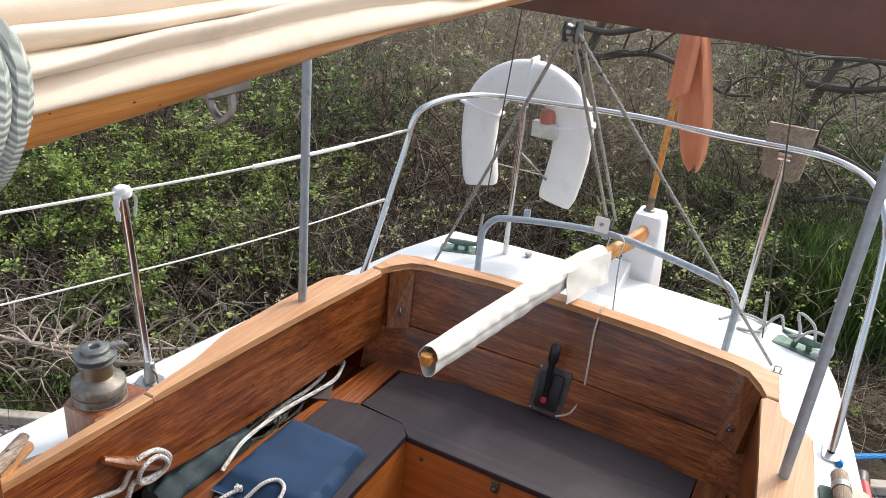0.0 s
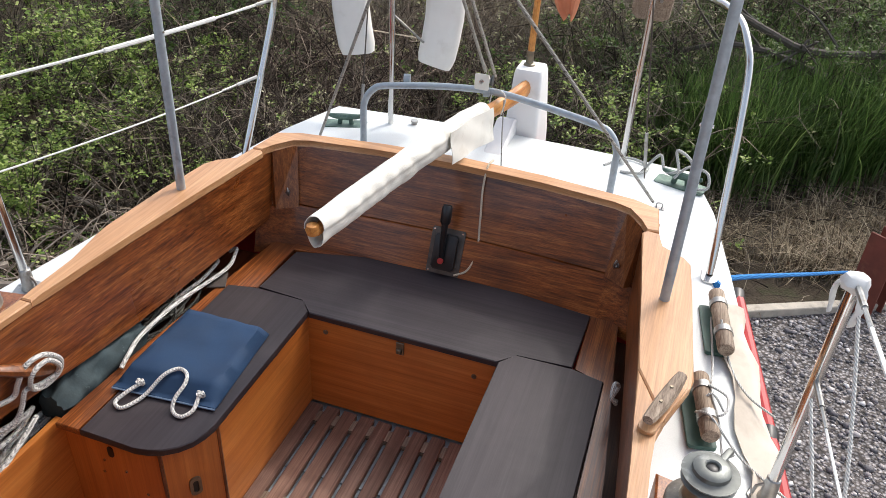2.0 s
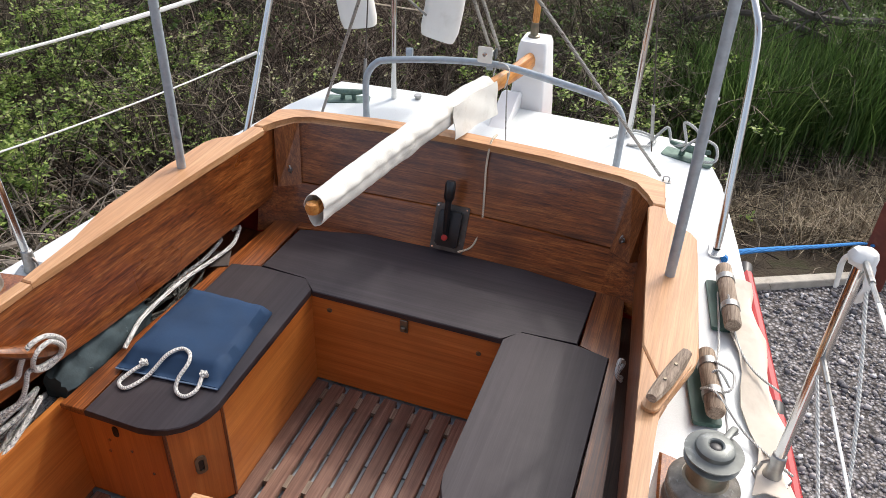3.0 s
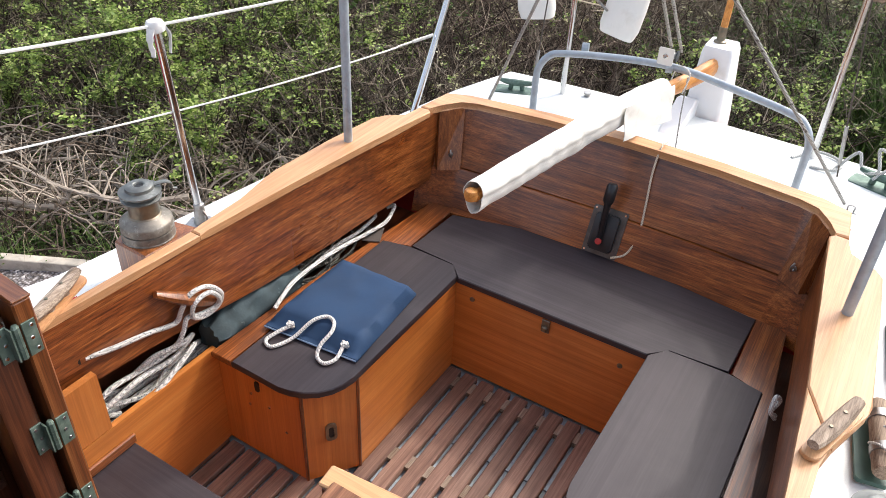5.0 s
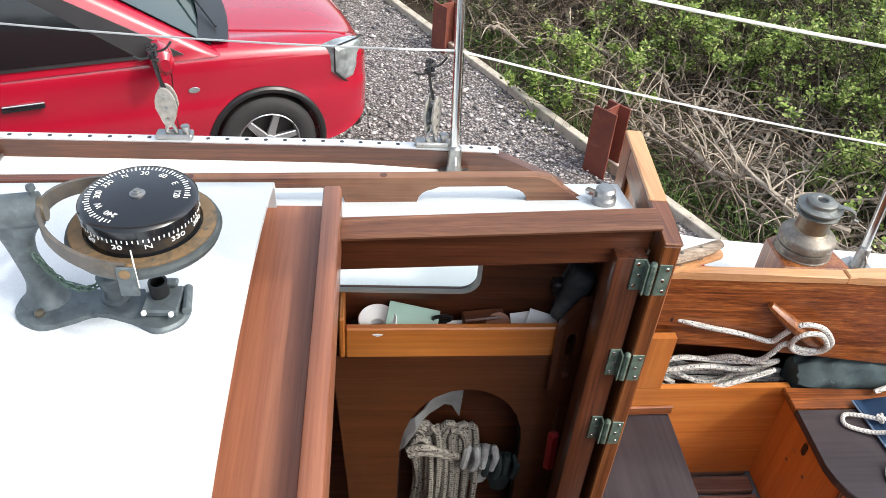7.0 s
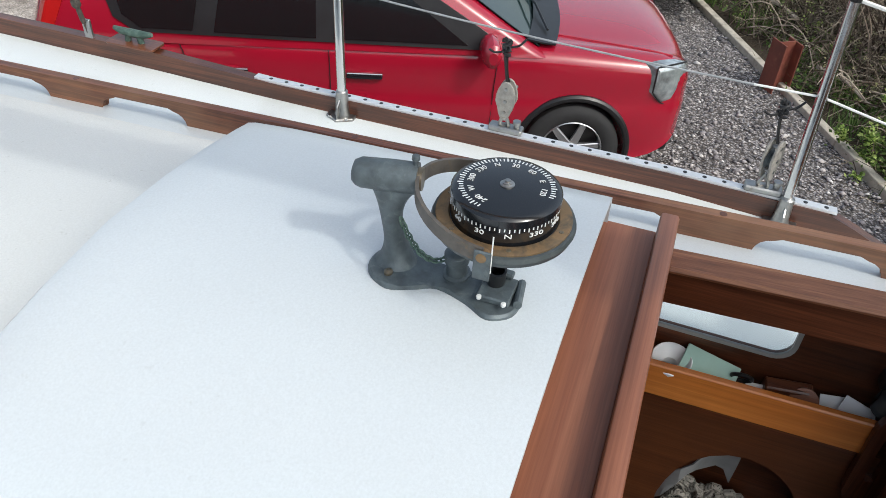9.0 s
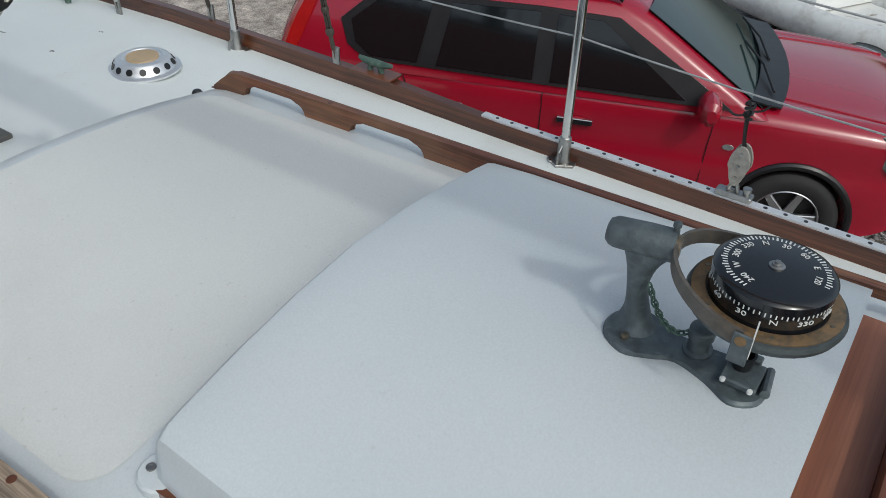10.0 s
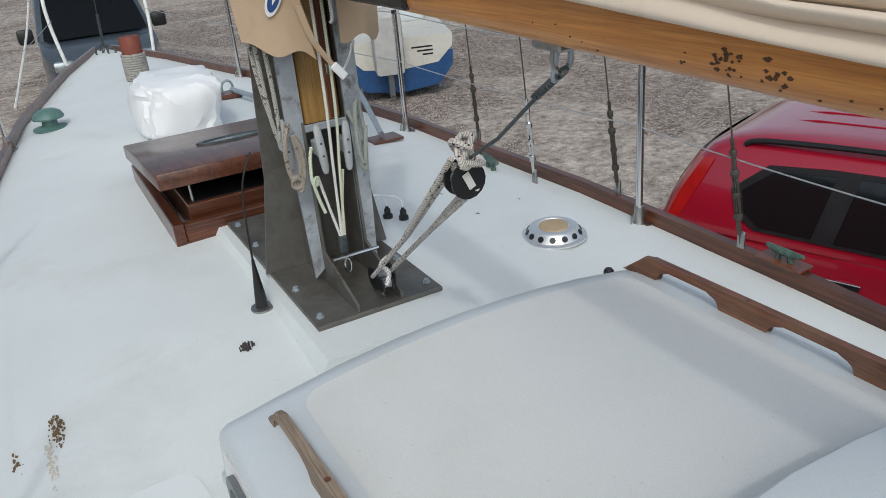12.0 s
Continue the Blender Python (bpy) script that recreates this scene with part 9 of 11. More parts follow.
    for pts in ([(0.94, 1.52, 0.655), (0.985, 1.40, 0.59), (1.03, 1.28, 0.60), (1.10, 1.22, 0.60)], [(0.92, 1.60, 0.60), (0.935, 1.38, 0.60), (0.93, 1.20, 0.65), (0.955, 1.12, 0.63), (0.975, 1.02, 0.60)], [(0.92, 1.22, 0.652), (0.97, 1.19, 0.65), (0.96, 1.12, 0.65), (0.90, 1.14, 0.62), (0.93, 1.10, 0.655), (1.02, 1.05, 0.59), (1.12, 0.95, 0.60)], [(0.90, 1.165, 0.62), (0.93, 1.185, 0.655), (0.968, 1.17, 0.62)]):
        rope("lashing", pts, 0.0032, rope_mat("grey_white_cord", (0.60, 0.60, 0.57)), "thin grey-white lashing cord on the side deck", "cord", group="lashings")
    # red rubbing strip with black end, port
    rs = thing("rubbing_strip", "chipped red rubbing strip on the port side", "rubbing strip", (1.13, 1.4, 0.5))
    bm = B()
    tube(bm, spline([(line(BREADTH, y) + 0.028, y, line(DECK_Z, y) - 0.06) for y in (1.86, 1.5, 1.2, 0.9, 0.5, 0.1)], 5), 0.024, 10)
    part("strip", bm, RED_PAINT, rs)
    for y in (1.86, 1.24):
        bm = B()
        x = line(BREADTH, y) + 0.028
        lathe(bm, [(0.026, -0.03), (0.028, 0), (0.024, 0.028), (0, 0.03)], 14, Matrix.Translation((x, y, line(DECK_Z, y) - 0.06)) @ Matrix.Rotation(radians(-80), 4, "X"))
        part("end_cap", bm, BLACK, rs)
    # stern deck bits
    bm = B()
    lathe(bm, [(0.026, 0), (0.026, 0.008), (0.012, 0.012), (0.012, 0.02), (0.016, 0.022), (0.016, 0.03), (0, 0.031)], 18, Matrix.Translation((-0.40, 2.55, 0.588)))
    solo("deck_filler", bm, DULL_STEEL, "small round filler cap on the stern deck", "deck fitting")
    # torn canvas and red cloth on the starboard side deck
    for name, lab, x, y, w, d_, mt in (("rag", "cream rag lying on the starboard side deck", -0.98, 0.33, 0.10, 0.10, CREAM_CANVAS), ("rag", "red rag lying on the starboard side deck", -1.0, 0.44, 0.05, 0.045, plain("red_cloth", (0.42, 0.03, 0.05), 0.85))):
        bm = B()
        rows = [[(x + w * (u - 0.5) + 0.01 * math.sin(9 * v + u), y + d_ * 2 * (v - 0.5), deck_z(x, y + d_ * 2 * (v - 0.5)) + 0.012 + 0.02 * abs(noise.noise((u * 5, v * 5, x)))) for u in (i / 7 for i in range(8))] for v in (i / 7 for i in range(8))]
        loft(bm, rows, closed=False)
        bmesh.ops.recalc_face_normals(bm, faces=bm.faces[:])
        bmesh.ops.solidify(bm, geom=bm.faces[:], thickness=0.004)
        solo(name, bm, mt, lab, "cloth", smooth=60)
    bm = B()
    prism(bm, [(-1.02, 0.42), (-0.97, 0.40), (-0.93, 0.62), (-0.96, 0.64)], lambda x, y: deck_z(x, y) + 0.001, lambda x, y: deck_z(x, y) + 0.012, 0.002)
    solo("loose_batten", bm, plain("grey_slat_wood", (0.25, 0.24, 0.23), 0.8, vary=0.2), "grey wooden slat lying on the side deck", "slat")
    # cords from the port stanchion
    top = STAN["p0"][1]
    for pts in ([top + Vector((0.01, 0, -0.01)), (1.14, 0.75, 0.9), (1.16, 0.55, 0.62), (1.15, 0.3, 0.60)], [top.lerp(STAN["p0"][0], 0.45), (1.13, 0.75, 0.72), (1.14, 0.5, 0.60)]):
        rope("trailing_rope", [tuple(p) for p in pts], 0.004, ROPE_WHITE, "white cord trailing from the taped stanchion", "cord", group="stanchion cords")


build_cushion()
build_bag()
build_throttle()
build_belay()
build_ropes()
build_deck_gear()
# ---- yard: edging, piles, vehicles ----
def on_edge(u, d=0.0, z=0.0):
    p = EDGE_P + EDGE_D * u + EDGE_N * d
    return Vector((p.x, p.y, GROUND + z))


def build_edging():
    ed = thing("timber_edging", "weathered timber boards edging the gravel", "edging", tuple(on_edge(0)), kind="structure")
    u = -13.0
    rnd = random.Random(5)
    turn = math.atan2(EDGE_D.y, EDGE_D.x)
    while u < 12:
        n = 3.0 if rnd.random() < 0.6 else 2.4
        bm = B()
        m = Matrix.Translation(on_edge(u + n / 2, 0.03 * (rnd.random() - 0.5), 0)) @ Matrix.Rotation(turn, 4, "Z") @ Matrix.Rotation(radians(rnd.uniform(-3, 3)), 4, "X")
        box(bm, (-n / 2 + 0.006, -0.042, -0.15), (n / 2 - 0.006, 0.042, 0.055 + 0.02 * rnd.random()), 0.006, m=m)
        part("board", bm, PILE_TIMBER, ed)
        u += n


PILE_TIMBER = plain("grey_pale_timber", (0.50, 0.45, 0.37), 0.8, vary=0.16, scale=12, dirt=(0.2, 0.17, 0.13), dirt_at=(0.5, 0.8), relief=0.3, relief_scale=60, dirt_scale=8)


def build_pile(spot, tall, turn, label):
    at = Vector((*spot, GROUND))
    pi = thing("steel_pile", label, "steel pile", tuple(at), group="rust-red steel piles")
    m = Matrix.Translation(at) @ Matrix.Rotation(radians(turn), 4, "Z")
    for name, lo, hi in (("flange", (-0.11, -0.10, -0.3), (0.11, -0.085, tall)), ("flange", (-0.11, 0.085, -0.3), (0.11, 0.10, tall - 0.01)), ("web", (-0.007, -0.085, -0.3), (0.007, 0.085, tall - 0.004))):
        bm = B()
        box(bm, lo, hi, 0.003, m=m)
        part(name, bm, RUST, pi)


build_edging()
build_pile((-4.85, 1.48), 0.59, 40, "short rust-red steel pile behind the edging")
build_pile((-7.17, 0.33), 0.50, 35, "rust-red steel pile by the gravel corner")
build_pile((2.37, 5.3), 0.70, -35, "rust-red steel pile with a blue rope tied on")


def bool_cut(ob, cutters):
    """Cuts the closed shapes out of ob's mesh."""
    tmp = []
    for bm in cutters:
        me = bpy.data.meshes.new("cutter")
        bmesh.ops.recalc_face_normals(bm, faces=bm.faces[:])
        bm.to_mesh(me)
        bm.free()
        c = new("cutter", me)
        md = ob.modifiers.new("cut", "BOOLEAN")
        md.operation, md.object, md.solver = "DIFFERENCE", c, "EXACT"
        tmp.append(c)
    dg = bpy.context.evaluated_depsgraph_get()
    dg.update()
    me = bpy.data.meshes.new_from_object(ob.evaluated_get(dg))
    ob.modifiers.clear()
    old, ob.data = ob.data, me
    for c in tmp:
        bpy.data.objects.remove(c)
    me.polygons.foreach_set("use_smooth", [True] * len(me.polygons))
    me.set_sharp_from_angle(angle=radians(40))


def paint(name, col, rough=0.22):
    mt, nt, b = shader(name, rough, 0.0, 0.5, 1.0)
    b.inputs["Coat Roughness"].default_value = 0.04
    n = noise_of(nt, coords(nt), 2.0, 3)
    c = ramp(nt, n, [(0.3, tuple(x * 0.92 for x in col)), (0.7, col)])
    nt.links.new(c, b.inputs["Base Color"])
    return mt


CAR_RED = paint("cherry_red_car_paint", (0.33, 0.006, 0.024))
DARK_GLASS = plain("tinted_car_glass", (0.006, 0.008, 0.009), 0.04, vary=0.05, spec=0.6)
CLEAR_LAMP = plain("clear_lamp_glass", (0.40, 0.44, 0.45), 0.10, 0.55, vary=0.5, scale=11, coat=0.8)
ALLOY = plain("silver_alloy", (0.52, 0.53, 0.54), 0.3, 0.9, vary=0.08)


def car_frame():
    fwd = Vector((-0.336, 0.942, 0)).normalized()
    left = Vector((-fwd.y, fwd.x, 0))
    m = Matrix.Identity(4)
    o = Vector((-5.47, -1.52, GROUND))
    for i in range(3):
        m[i][0], m[i][1], m[i][2], m[i][3] = fwd[i] * 1.04, left[i] * 1.04, (0, 0, 1.05)[i], o[i]
    return m


def build_wheel(car, m, x, y, tyre_r=0.35, name="wheel"):
    s = 1 if y > 0 else -1
    w = m @ Matrix.Translation((x, y, tyre_r)) @ Matrix.Rotation(radians(-90 * s), 4, "X")
    bm = B()
    lathe(bm, [(0.225, -0.105), (0.30, -0.11), (0.335, -0.10), (tyre_r, -0.08), (tyre_r, 0.08), (0.335, 0.10), (0.30, 0.112), (0.25, 0.108), (0.228, 0.095), (0.225, 0.0), (0.225, -0.105)], 40, w, False)
    tyre = part("tyre", bm, RUBBER, car)
    bm = B()
    lathe(bm, [(0.228, 0.096), (0.222, 0.10), (0.214, 0.09), (0.207, 0.0), (0.205, -0.02)], 40, w, False)
    part("rim", bm, ALLOY, tyre)
    for k in range(6):
        bm = B()
        prism(bm, [(0.035, -0.032), (0.21, -0.022), (0.21, 0.022), (0.035, 0.032)], 0.05, 0.085, 0.006, m=w @ Matrix.Rotation(radians(60 * k + 10), 4, "Z"))
        part("spoke", bm, ALLOY, tyre)
    bm = B()
    lathe(bm, [(0.055, 0.06), (0.05, 0.095), (0, 0.098)], 20, w)
    part("hub", bm, ALLOY, tyre)
    bm = B()
    lathe(bm, [(0.206, 0.0), (0.204, 0.012), (0.0, 0.014)], 24, w)
    part("brake_disc", bm, plain("dark_brake_metal", (0.05, 0.05, 0.05), 0.5, 0.6), tyre)


def build_car():
    m = car_frame()
    car = thing("estate_car", "glossy cherry red off-road estate car parked on gravel", "car", tuple(m @ Vector((-1.3, 0, 0))))
    # lower body
    st = [(0.84, 0.50, 0.76, 0.52), (0.825, 0.62, 0.86, 0.46), (0.79, 0.72, 0.93, 0.40), (0.70, 0.81, 0.985, 0.33), (0.5, 0.865, 1.03, 0.26), (0.1, 0.888, 1.065, 0.24), (-0.25, 0.892, 1.085, 0.24), (-0.55, 0.892, 1.085, 0.24), (-1.3, 0.892, 1.085, 0.24), (-2.2, 0.892, 1.09, 0.24), (-2.9, 0.885, 1.10, 0.25), (-3.5, 0.87, 1.10, 0.27), (-3.78, 0.83, 1.06, 0.30), (-3.87, 0.77, 0.98, 0.34), (-3.89, 0.70, 0.9, 0.38)]
    loops = []
    for x, w, zt, zl in st:
        half = [(0.0, zl), (w * 0.90, zl), (w * 0.985, zl + 0.08), (w * 1.0, zl + 0.30 * (zt - zl)), (w * 1.003, zl + 0.52 * (zt - zl)), (w * 0.985, zl + 0.60 * (zt - zl)), (w * 0.985, zl + 0.82 * (zt - zl)), (w * 0.965, zt - 0.055), (w * 0.90, zt - 0.012), (w * 0.80, zt + 0.006), (w * 0.70, zt - 0.002), (w * 0.4, zt + 0.022), (0.0, zt + 0.03)]
        lp = [m @ Vector((x, y, z)) for y, z in half] + [m @ Vector((x, -y, z)) for y, z in half[-2:0:-1]]
        loops.append(lp)
    # finer stations and rings, for a rounded body
    fine = [spline([lp[j] for lp in loops], 3) for j in range(len(loops[0]))]
    loops = [spline([f[i] for f in fine], 2, True) for i in range(len(fine[0]))]
    bm = B()
    loft(bm, loops)
    body = part("body", bm, CAR_RED, car, "glossy red bodywork", 40)
    cutters = []
    for x in (0.0, -2.63):
        for y in (-0.80, 0.80):
            bm = B()
            lathe(bm, [(0.395, -0.2), (0.395, 0.2)], 36, m @ Matrix.Translation((x, y, 0.36)) @ Matrix.Rotation(radians(90), 4, "X"))
            cutters.append(bm)
    bool_cut(body, cutters)
    bm = B()
    box(bm, (-3.5, -0.60, 0.30), (0.7, 0.60, 0.75), m=m)
    part("underside", bm, BLACK, car)
    for x in (0.0, -2.63):
        for y in (-0.80, 0.80):
            s = 1 if y > 0 else -1
            build_wheel(car, m, x, y)
            bm = B()
            pts = [m @ Vector((x + 0.405 * math.cos(a), s * 0.893, 0.36 + 0.405 * math.sin(a))) for a in (radians(-14 + 208 * i / 24) for i in range(25))]
            tube(bm, pts, 0.027, 8, flat=0.9)
            part("arch_trim", bm, BLACK, car, "black plastic wheel arch trim")
    for s in (-1, 1):
        bm = B()
        box(bm, (-2.2, s * 0.88 - 0.02, 0.235), (-0.43, s * 0.88 + 0.02, 0.33), 0.01, m=m)
        part("sill_trim", bm, BLACK, car)
    # cabin with its windows
    levels = [(1.04, -0.22, -3.74, 0.872, 0.10), (1.10, -0.34, -3.73, 0.868, 0.10), (1.30, -0.66, -3.66, 0.80, 0.12), (1.52, -1.02, -3.54, 0.715, 0.14), (1.60, -1.17, -3.47, 0.675, 0.16), (1.655, -1.32, -3.36, 0.615, 0.18), (1.685, -1.52, -3.2, 0.52, 0.18), (1.695, -1.9, -2.8, 0.35, 0.18)]
    bm = B()
    loft(bm, [[m @ Vector((x, y, z)) for x, y in round_rect(x1, -w, x0, w, r, 4)] for z, x0, x1, w, r in levels])
    part("cabin_shell", bm, CAR_RED, car, "", 30)
    zs = [l[0] for l in levels]
    wide = lambda z: float(np.interp(z, zs, [l[3] for l in levels]))
    frontx = lambda z: float(np.interp(z, zs, [l[1] for l in levels]))
    backx = lambda z: float(np.interp(z, zs, [l[2] for l in levels]))

    def side_panel(s, pts, lift, th):
        bm = B()
        a = [m @ Vector((x, s * (wide(z) + lift), z)) for x, z in pts]
        b = [m @ Vector((x, s * (wide(z) + lift - th), z)) for x, z in pts]
        va, vb = [bm.verts.new(p) for p in a], [bm.verts.new(p) for p in b]
        bm.faces.new(va)
        bm.faces.new(vb[::-1])
        for i in range(len(pts)):
            j = (i + 1) % len(pts)
            bm.faces.new((va[i], vb[i], vb[j], va[j]))
        return bm
    for s in (-1, 1):
        part("window_surround", side_panel(s, [(-0.50, 1.085), (-0.72, 1.22), (-1.30, 1.545), (-1.8, 1.565), (-2.6, 1.56), (-3.0, 1.535), (-3.22, 1.36), (-3.16, 1.20), (-3.02, 1.115), (-2.0, 1.10)], 0.013, 0.03), BLACK, car, "black window surround")
        part("front_side_window", side_panel(s, [(-0.80, 1.115), (-1.40, 1.52), (-1.70, 1.53), (-1.70, 1.12)], 0.019, 0.01), DARK_GLASS, car)
        part("rear_side_window", side_panel(s, [(-1.82, 1.12), (-1.82, 1.535), (-2.42, 1.53), (-2.50, 1.13)], 0.019, 0.01), DARK_GLASS, car)
        part("quarter_window", side_panel(s, [(-2.64, 1.135), (-2.56, 1.525), (-2.95, 1.505), (-3.14, 1.36), (-3.10, 1.22), (-2.98, 1.14)], 0.019, 0.01), DARK_GLASS, car)
        bm = B()
        tube(bm, [m @ Vector(p) for p in spline([(-1.30, s * 0.655, 1.645), (-1.45, s * 0.65, 1.675), (-2.3, s * 0.645, 1.695), (-3.05, s * 0.64, 1.675), (-3.2, s * 0.645, 1.635)], 5)], 0.021, 8)
        part("roof_rail", bm, BLACK, car, "black roof rail")
        for xh in (-1.50, -2.42):
            bm = B()
            box(bm, (xh - 0.125, s * 0.902 - 0.018, 0.856), (xh + 0.125, s * 0.902 + 0.018, 0.884), 0.01, 2, m=m)
            grip = part("door_handle", bm, BLACK_GLOSS, car, "black door handle with chromed edge")
            bm = B()
            box(bm, (xh - 0.12, s * 0.902 - 0.014, 0.885), (xh + 0.125, s * 0.902 + 0.016, 0.897), 0.004, m=m)
            part("chrome_strip", bm, STAINLESS, grip)
            bm = B()
            lathe(bm, [(0.05, 0), (0.045, 0.002), (0, 0.0)], 18, m @ Matrix.Translation((xh + 0.02, s * 0.886, 0.872)) @ Matrix.Rotation(radians(-90 * s), 4, "X") @ Matrix.Diagonal((1.5, 0.7, 1, 1)))
            part("handle_cup", bm, CAR_RED, car)
        for xs_, slope in ((-0.62, 0.03), (-1.74, 0.0), (-2.62, -0.12)):
            bm = B()
            tube(bm, [m @ Vector((xs_ + slope * k, s * w_, z)) for k, w_, z in ((0, 0.889, 0.34), (0.3, 0.8945, 0.60), (0.6, 0.8815, 0.85), (1, 0.876, 1.04))], 0.0035, 5)
            part("door_gap", bm, BLACK, car)
        bm = B()
        loops = []
        for t, k in ((0.0, 0.5), (0.15, 0.95), (0.5, 1.0), (0.85, 0.8), (1.0, 0.4)):
            loops.append([m @ Vector((-0.66 + 0.02 * t + 0.075 * k * math.cos(a), s * (0.90 + 0.21 * t), 1.13 + 0.105 * k * math.sin(a))) for a in (2 * math.pi * j / 12 for j in range(12))])
        loft(bm, loops)
        part("wing_mirror", bm, CAR_RED, car, "red wing mirror")
        bm = B()
        lathe(bm, [(0.028, 0), (0.026, 0.006), (0, 0.008)], 14, m @ Matrix.Translation((-0.47, s * 0.884, 0.83)) @ Matrix.Rotation(radians(-90 * s), 4, "X") @ Matrix.Diagonal((1.4, 0.75, 1, 1)))
        part("side_repeater", bm, CLEAR_LAMP, car)
        # lamps
        bm = B()
        loops = []
        for x, y, z0, z1 in ((0.785, 0.50, 0.82, 0.90), (0.76, 0.60, 0.745, 0.955), (0.715, 0.69, 0.705, 0.99), (0.645, 0.765, 0.70, 1.01), (0.565, 0.815, 0.735, 1.015), (0.49, 0.845, 0.82, 1.01)):
            loops.append([m @ Vector((x + a, s * (y + c), z0 + (z1 - z0) * f)) for a, c, f in ((-0.06, -0.04, 0.0), (-0.06, -0.04, 1.0), (0.022, 0.022, 1.0), (0.040, 0.034, 0.85), (0.047, 0.040, 0.6), (0.047, 0.040, 0.4), (0.040, 0.034, 0.15), (0.022, 0.022, 0.0))])
        fine = [spline([lp[j] for lp in loops], 4) for j in range(len(loops[0]))]
        loft(bm, [[f[i] for f in fine] for i in range(len(fine[0]))])
        lamp = part("headlight", bm, CLEAR_LAMP, car, "clear headlight", 75)
        bm = B()
        tube(bm, [Vector(f[i]) + (m @ Vector((0.004, s * 0.004, 0)) - m @ Vector((0, 0, 0))) for f, order in ((fine[2], 1), (fine[7], -1)) for i in (range(len(fine[2])) if order > 0 else range(len(fine[2]) - 1, -1, -1))], 0.006, 6, closed=True)
        part("lamp_seal", bm, BLACK, lamp)
        bm = B()
        rows = []
        for z in (0.98, 1.06, 1.15, 1.25, 1.35, 1.45, 1.53):
            bx, wd, grow_ = backx(z), wide(z), 0.10 * math.sin((z - 0.9) * 4)
            rows.append([m @ Vector((bx + dx, s * (wd + dy), z)) for dx, dy in ((0.11 + 0.7 * grow_, 0.012), (0.075, 0.012), (0.045, -0.022), (0.012, -0.06), (-0.014, -0.12), (-0.014, -0.19))])
        loft(bm, rows, closed=False)
        bmesh.ops.recalc_face_normals(bm, faces=bm.faces[:])
        bmesh.ops.solidify(bm, geom=bm.faces[:], thickness=0.02)
        part("tail_light", bm, plain("red_lamp_plastic", (0.38, 0.010, 0.010), 0.12, vary=0.1, coat=0.5), car, "tall red tail light")
    # windscreen, sunroof, cowl, wipers, roof ribs
    def slope_panel(z0, z1, wf, lift, front=True):
        bm, rows = B(), []
        for i in range(5):
            z = z0 + (z1 - z0) * i / 4
            x = (frontx(z) + lift) if front else (backx(z) - lift)
            w = wide(z) - wf
            rows.append([m @ Vector((x + (lift + 0.03) * (1 - (k / 4) ** 2) * (1 if front else -1), w * k / 4, z + lift * 0.7)) for k in range(-4, 5)])
        loft(bm, rows, closed=False)
        bmesh.ops.recalc_face_normals(bm, faces=bm.faces[:])
        bmesh.ops.solidify(bm, geom=bm.faces[:], thickness=0.006)
        return bm
    part("windscreen", slope_panel(1.09, 1.585, 0.07, 0.012), plain("windscreen_glass", (0.02, 0.035, 0.035), 0.03, vary=0.1, spec=0.7), car, "dark windscreen glass", 60)
    part("rear_window", slope_panel(1.15, 1.53, 0.12, 0.01, False), DARK_GLASS, car, "", 60)
    bm = B()
    prism(bm, round_rect(-2.05, -0.44, -1.38, 0.44, 0.05), 1.672, lambda x, y: 1.703 - 0.05 * (y / 0.5) ** 2 - 0.03 * max(0, (x + 1.7) / 0.3) ** 2, m=m)
    part("sunroof", bm, DARK_GLASS, car, "dark glass sunroof")
    for y in (-0.36, -0.12, 0.12, 0.36):
        bm = B()
        tube(bm, [m @ Vector((x, y, 1.700 - 0.03 * (y / 0.4) ** 2 - (0.02 if x < -2.9 else 0))) for x in (-2.15, -2.5, -2.9, -3.1)], 0.006, 5)
        part("roof_rib", bm, CAR_RED, car)
    bm = B()
    rows = [[m @ Vector((x + 0.10 * (1 - (k / 4) ** 2), 0.80 * k / 4, z)) for k in range(-4, 5)] for x, z in ((-0.20, 1.105), (-0.28, 1.112), (-0.40, 1.135))]
    loft(bm, rows, closed=False)
    bmesh.ops.recalc_face_normals(bm, faces=bm.faces[:])
    bmesh.ops.solidify(bm, geom=bm.faces[:], thickness=0.012)
    part("scuttle", bm, BLACK, car, "black scuttle below the windscreen", 60)
    for y0, y1 in ((-0.62, 0.05), (-0.05, 0.55)):
        bm = B()
        tube(bm, [m @ Vector(p) for p in ((-0.24, y0, 1.14), (-0.30, (y0 + y1) / 2, 1.19), (-0.42, y1, 1.22))], 0.009, 6)
        part("wiper", bm, BLACK, car)
    for s in (-1, 1):
        bm = B()
        tube(bm, [m @ Vector((x, s * (0.56 + 0.12 * (x + 0.25)), 1.0 + 0.0)) + Vector((0, 0, float(np.interp(x, [-0.25, 0.1, 0.5, 0.78], [0.098, 0.072, 0.035, -0.01])))) for x in (-0.25, 0.0, 0.25, 0.5, 0.66)], 0.008, 6)
        part("bonnet_crease", bm, CAR_RED, car)
    bm = B()
    box(bm, (0.775, -0.36, 0.64), (0.845, 0.36, 0.80), 0.02, 2, m=m)
    part("grille", bm, plain("dark_chrome", (0.2, 0.2, 0.21), 0.25, 0.9), car, "chromed grille")
    bm = B()
    box(bm, (0.52, -0.72, 0.26), (0.77, 0.72, 0.39), 0.04, 2, m=m)
    part("bumper_lip", bm, BLACK, car)
    bm = B()
    box(bm, (0.832, -0.26, 0.53), (0.846, 0.26, 0.63), 0.003, m=m)
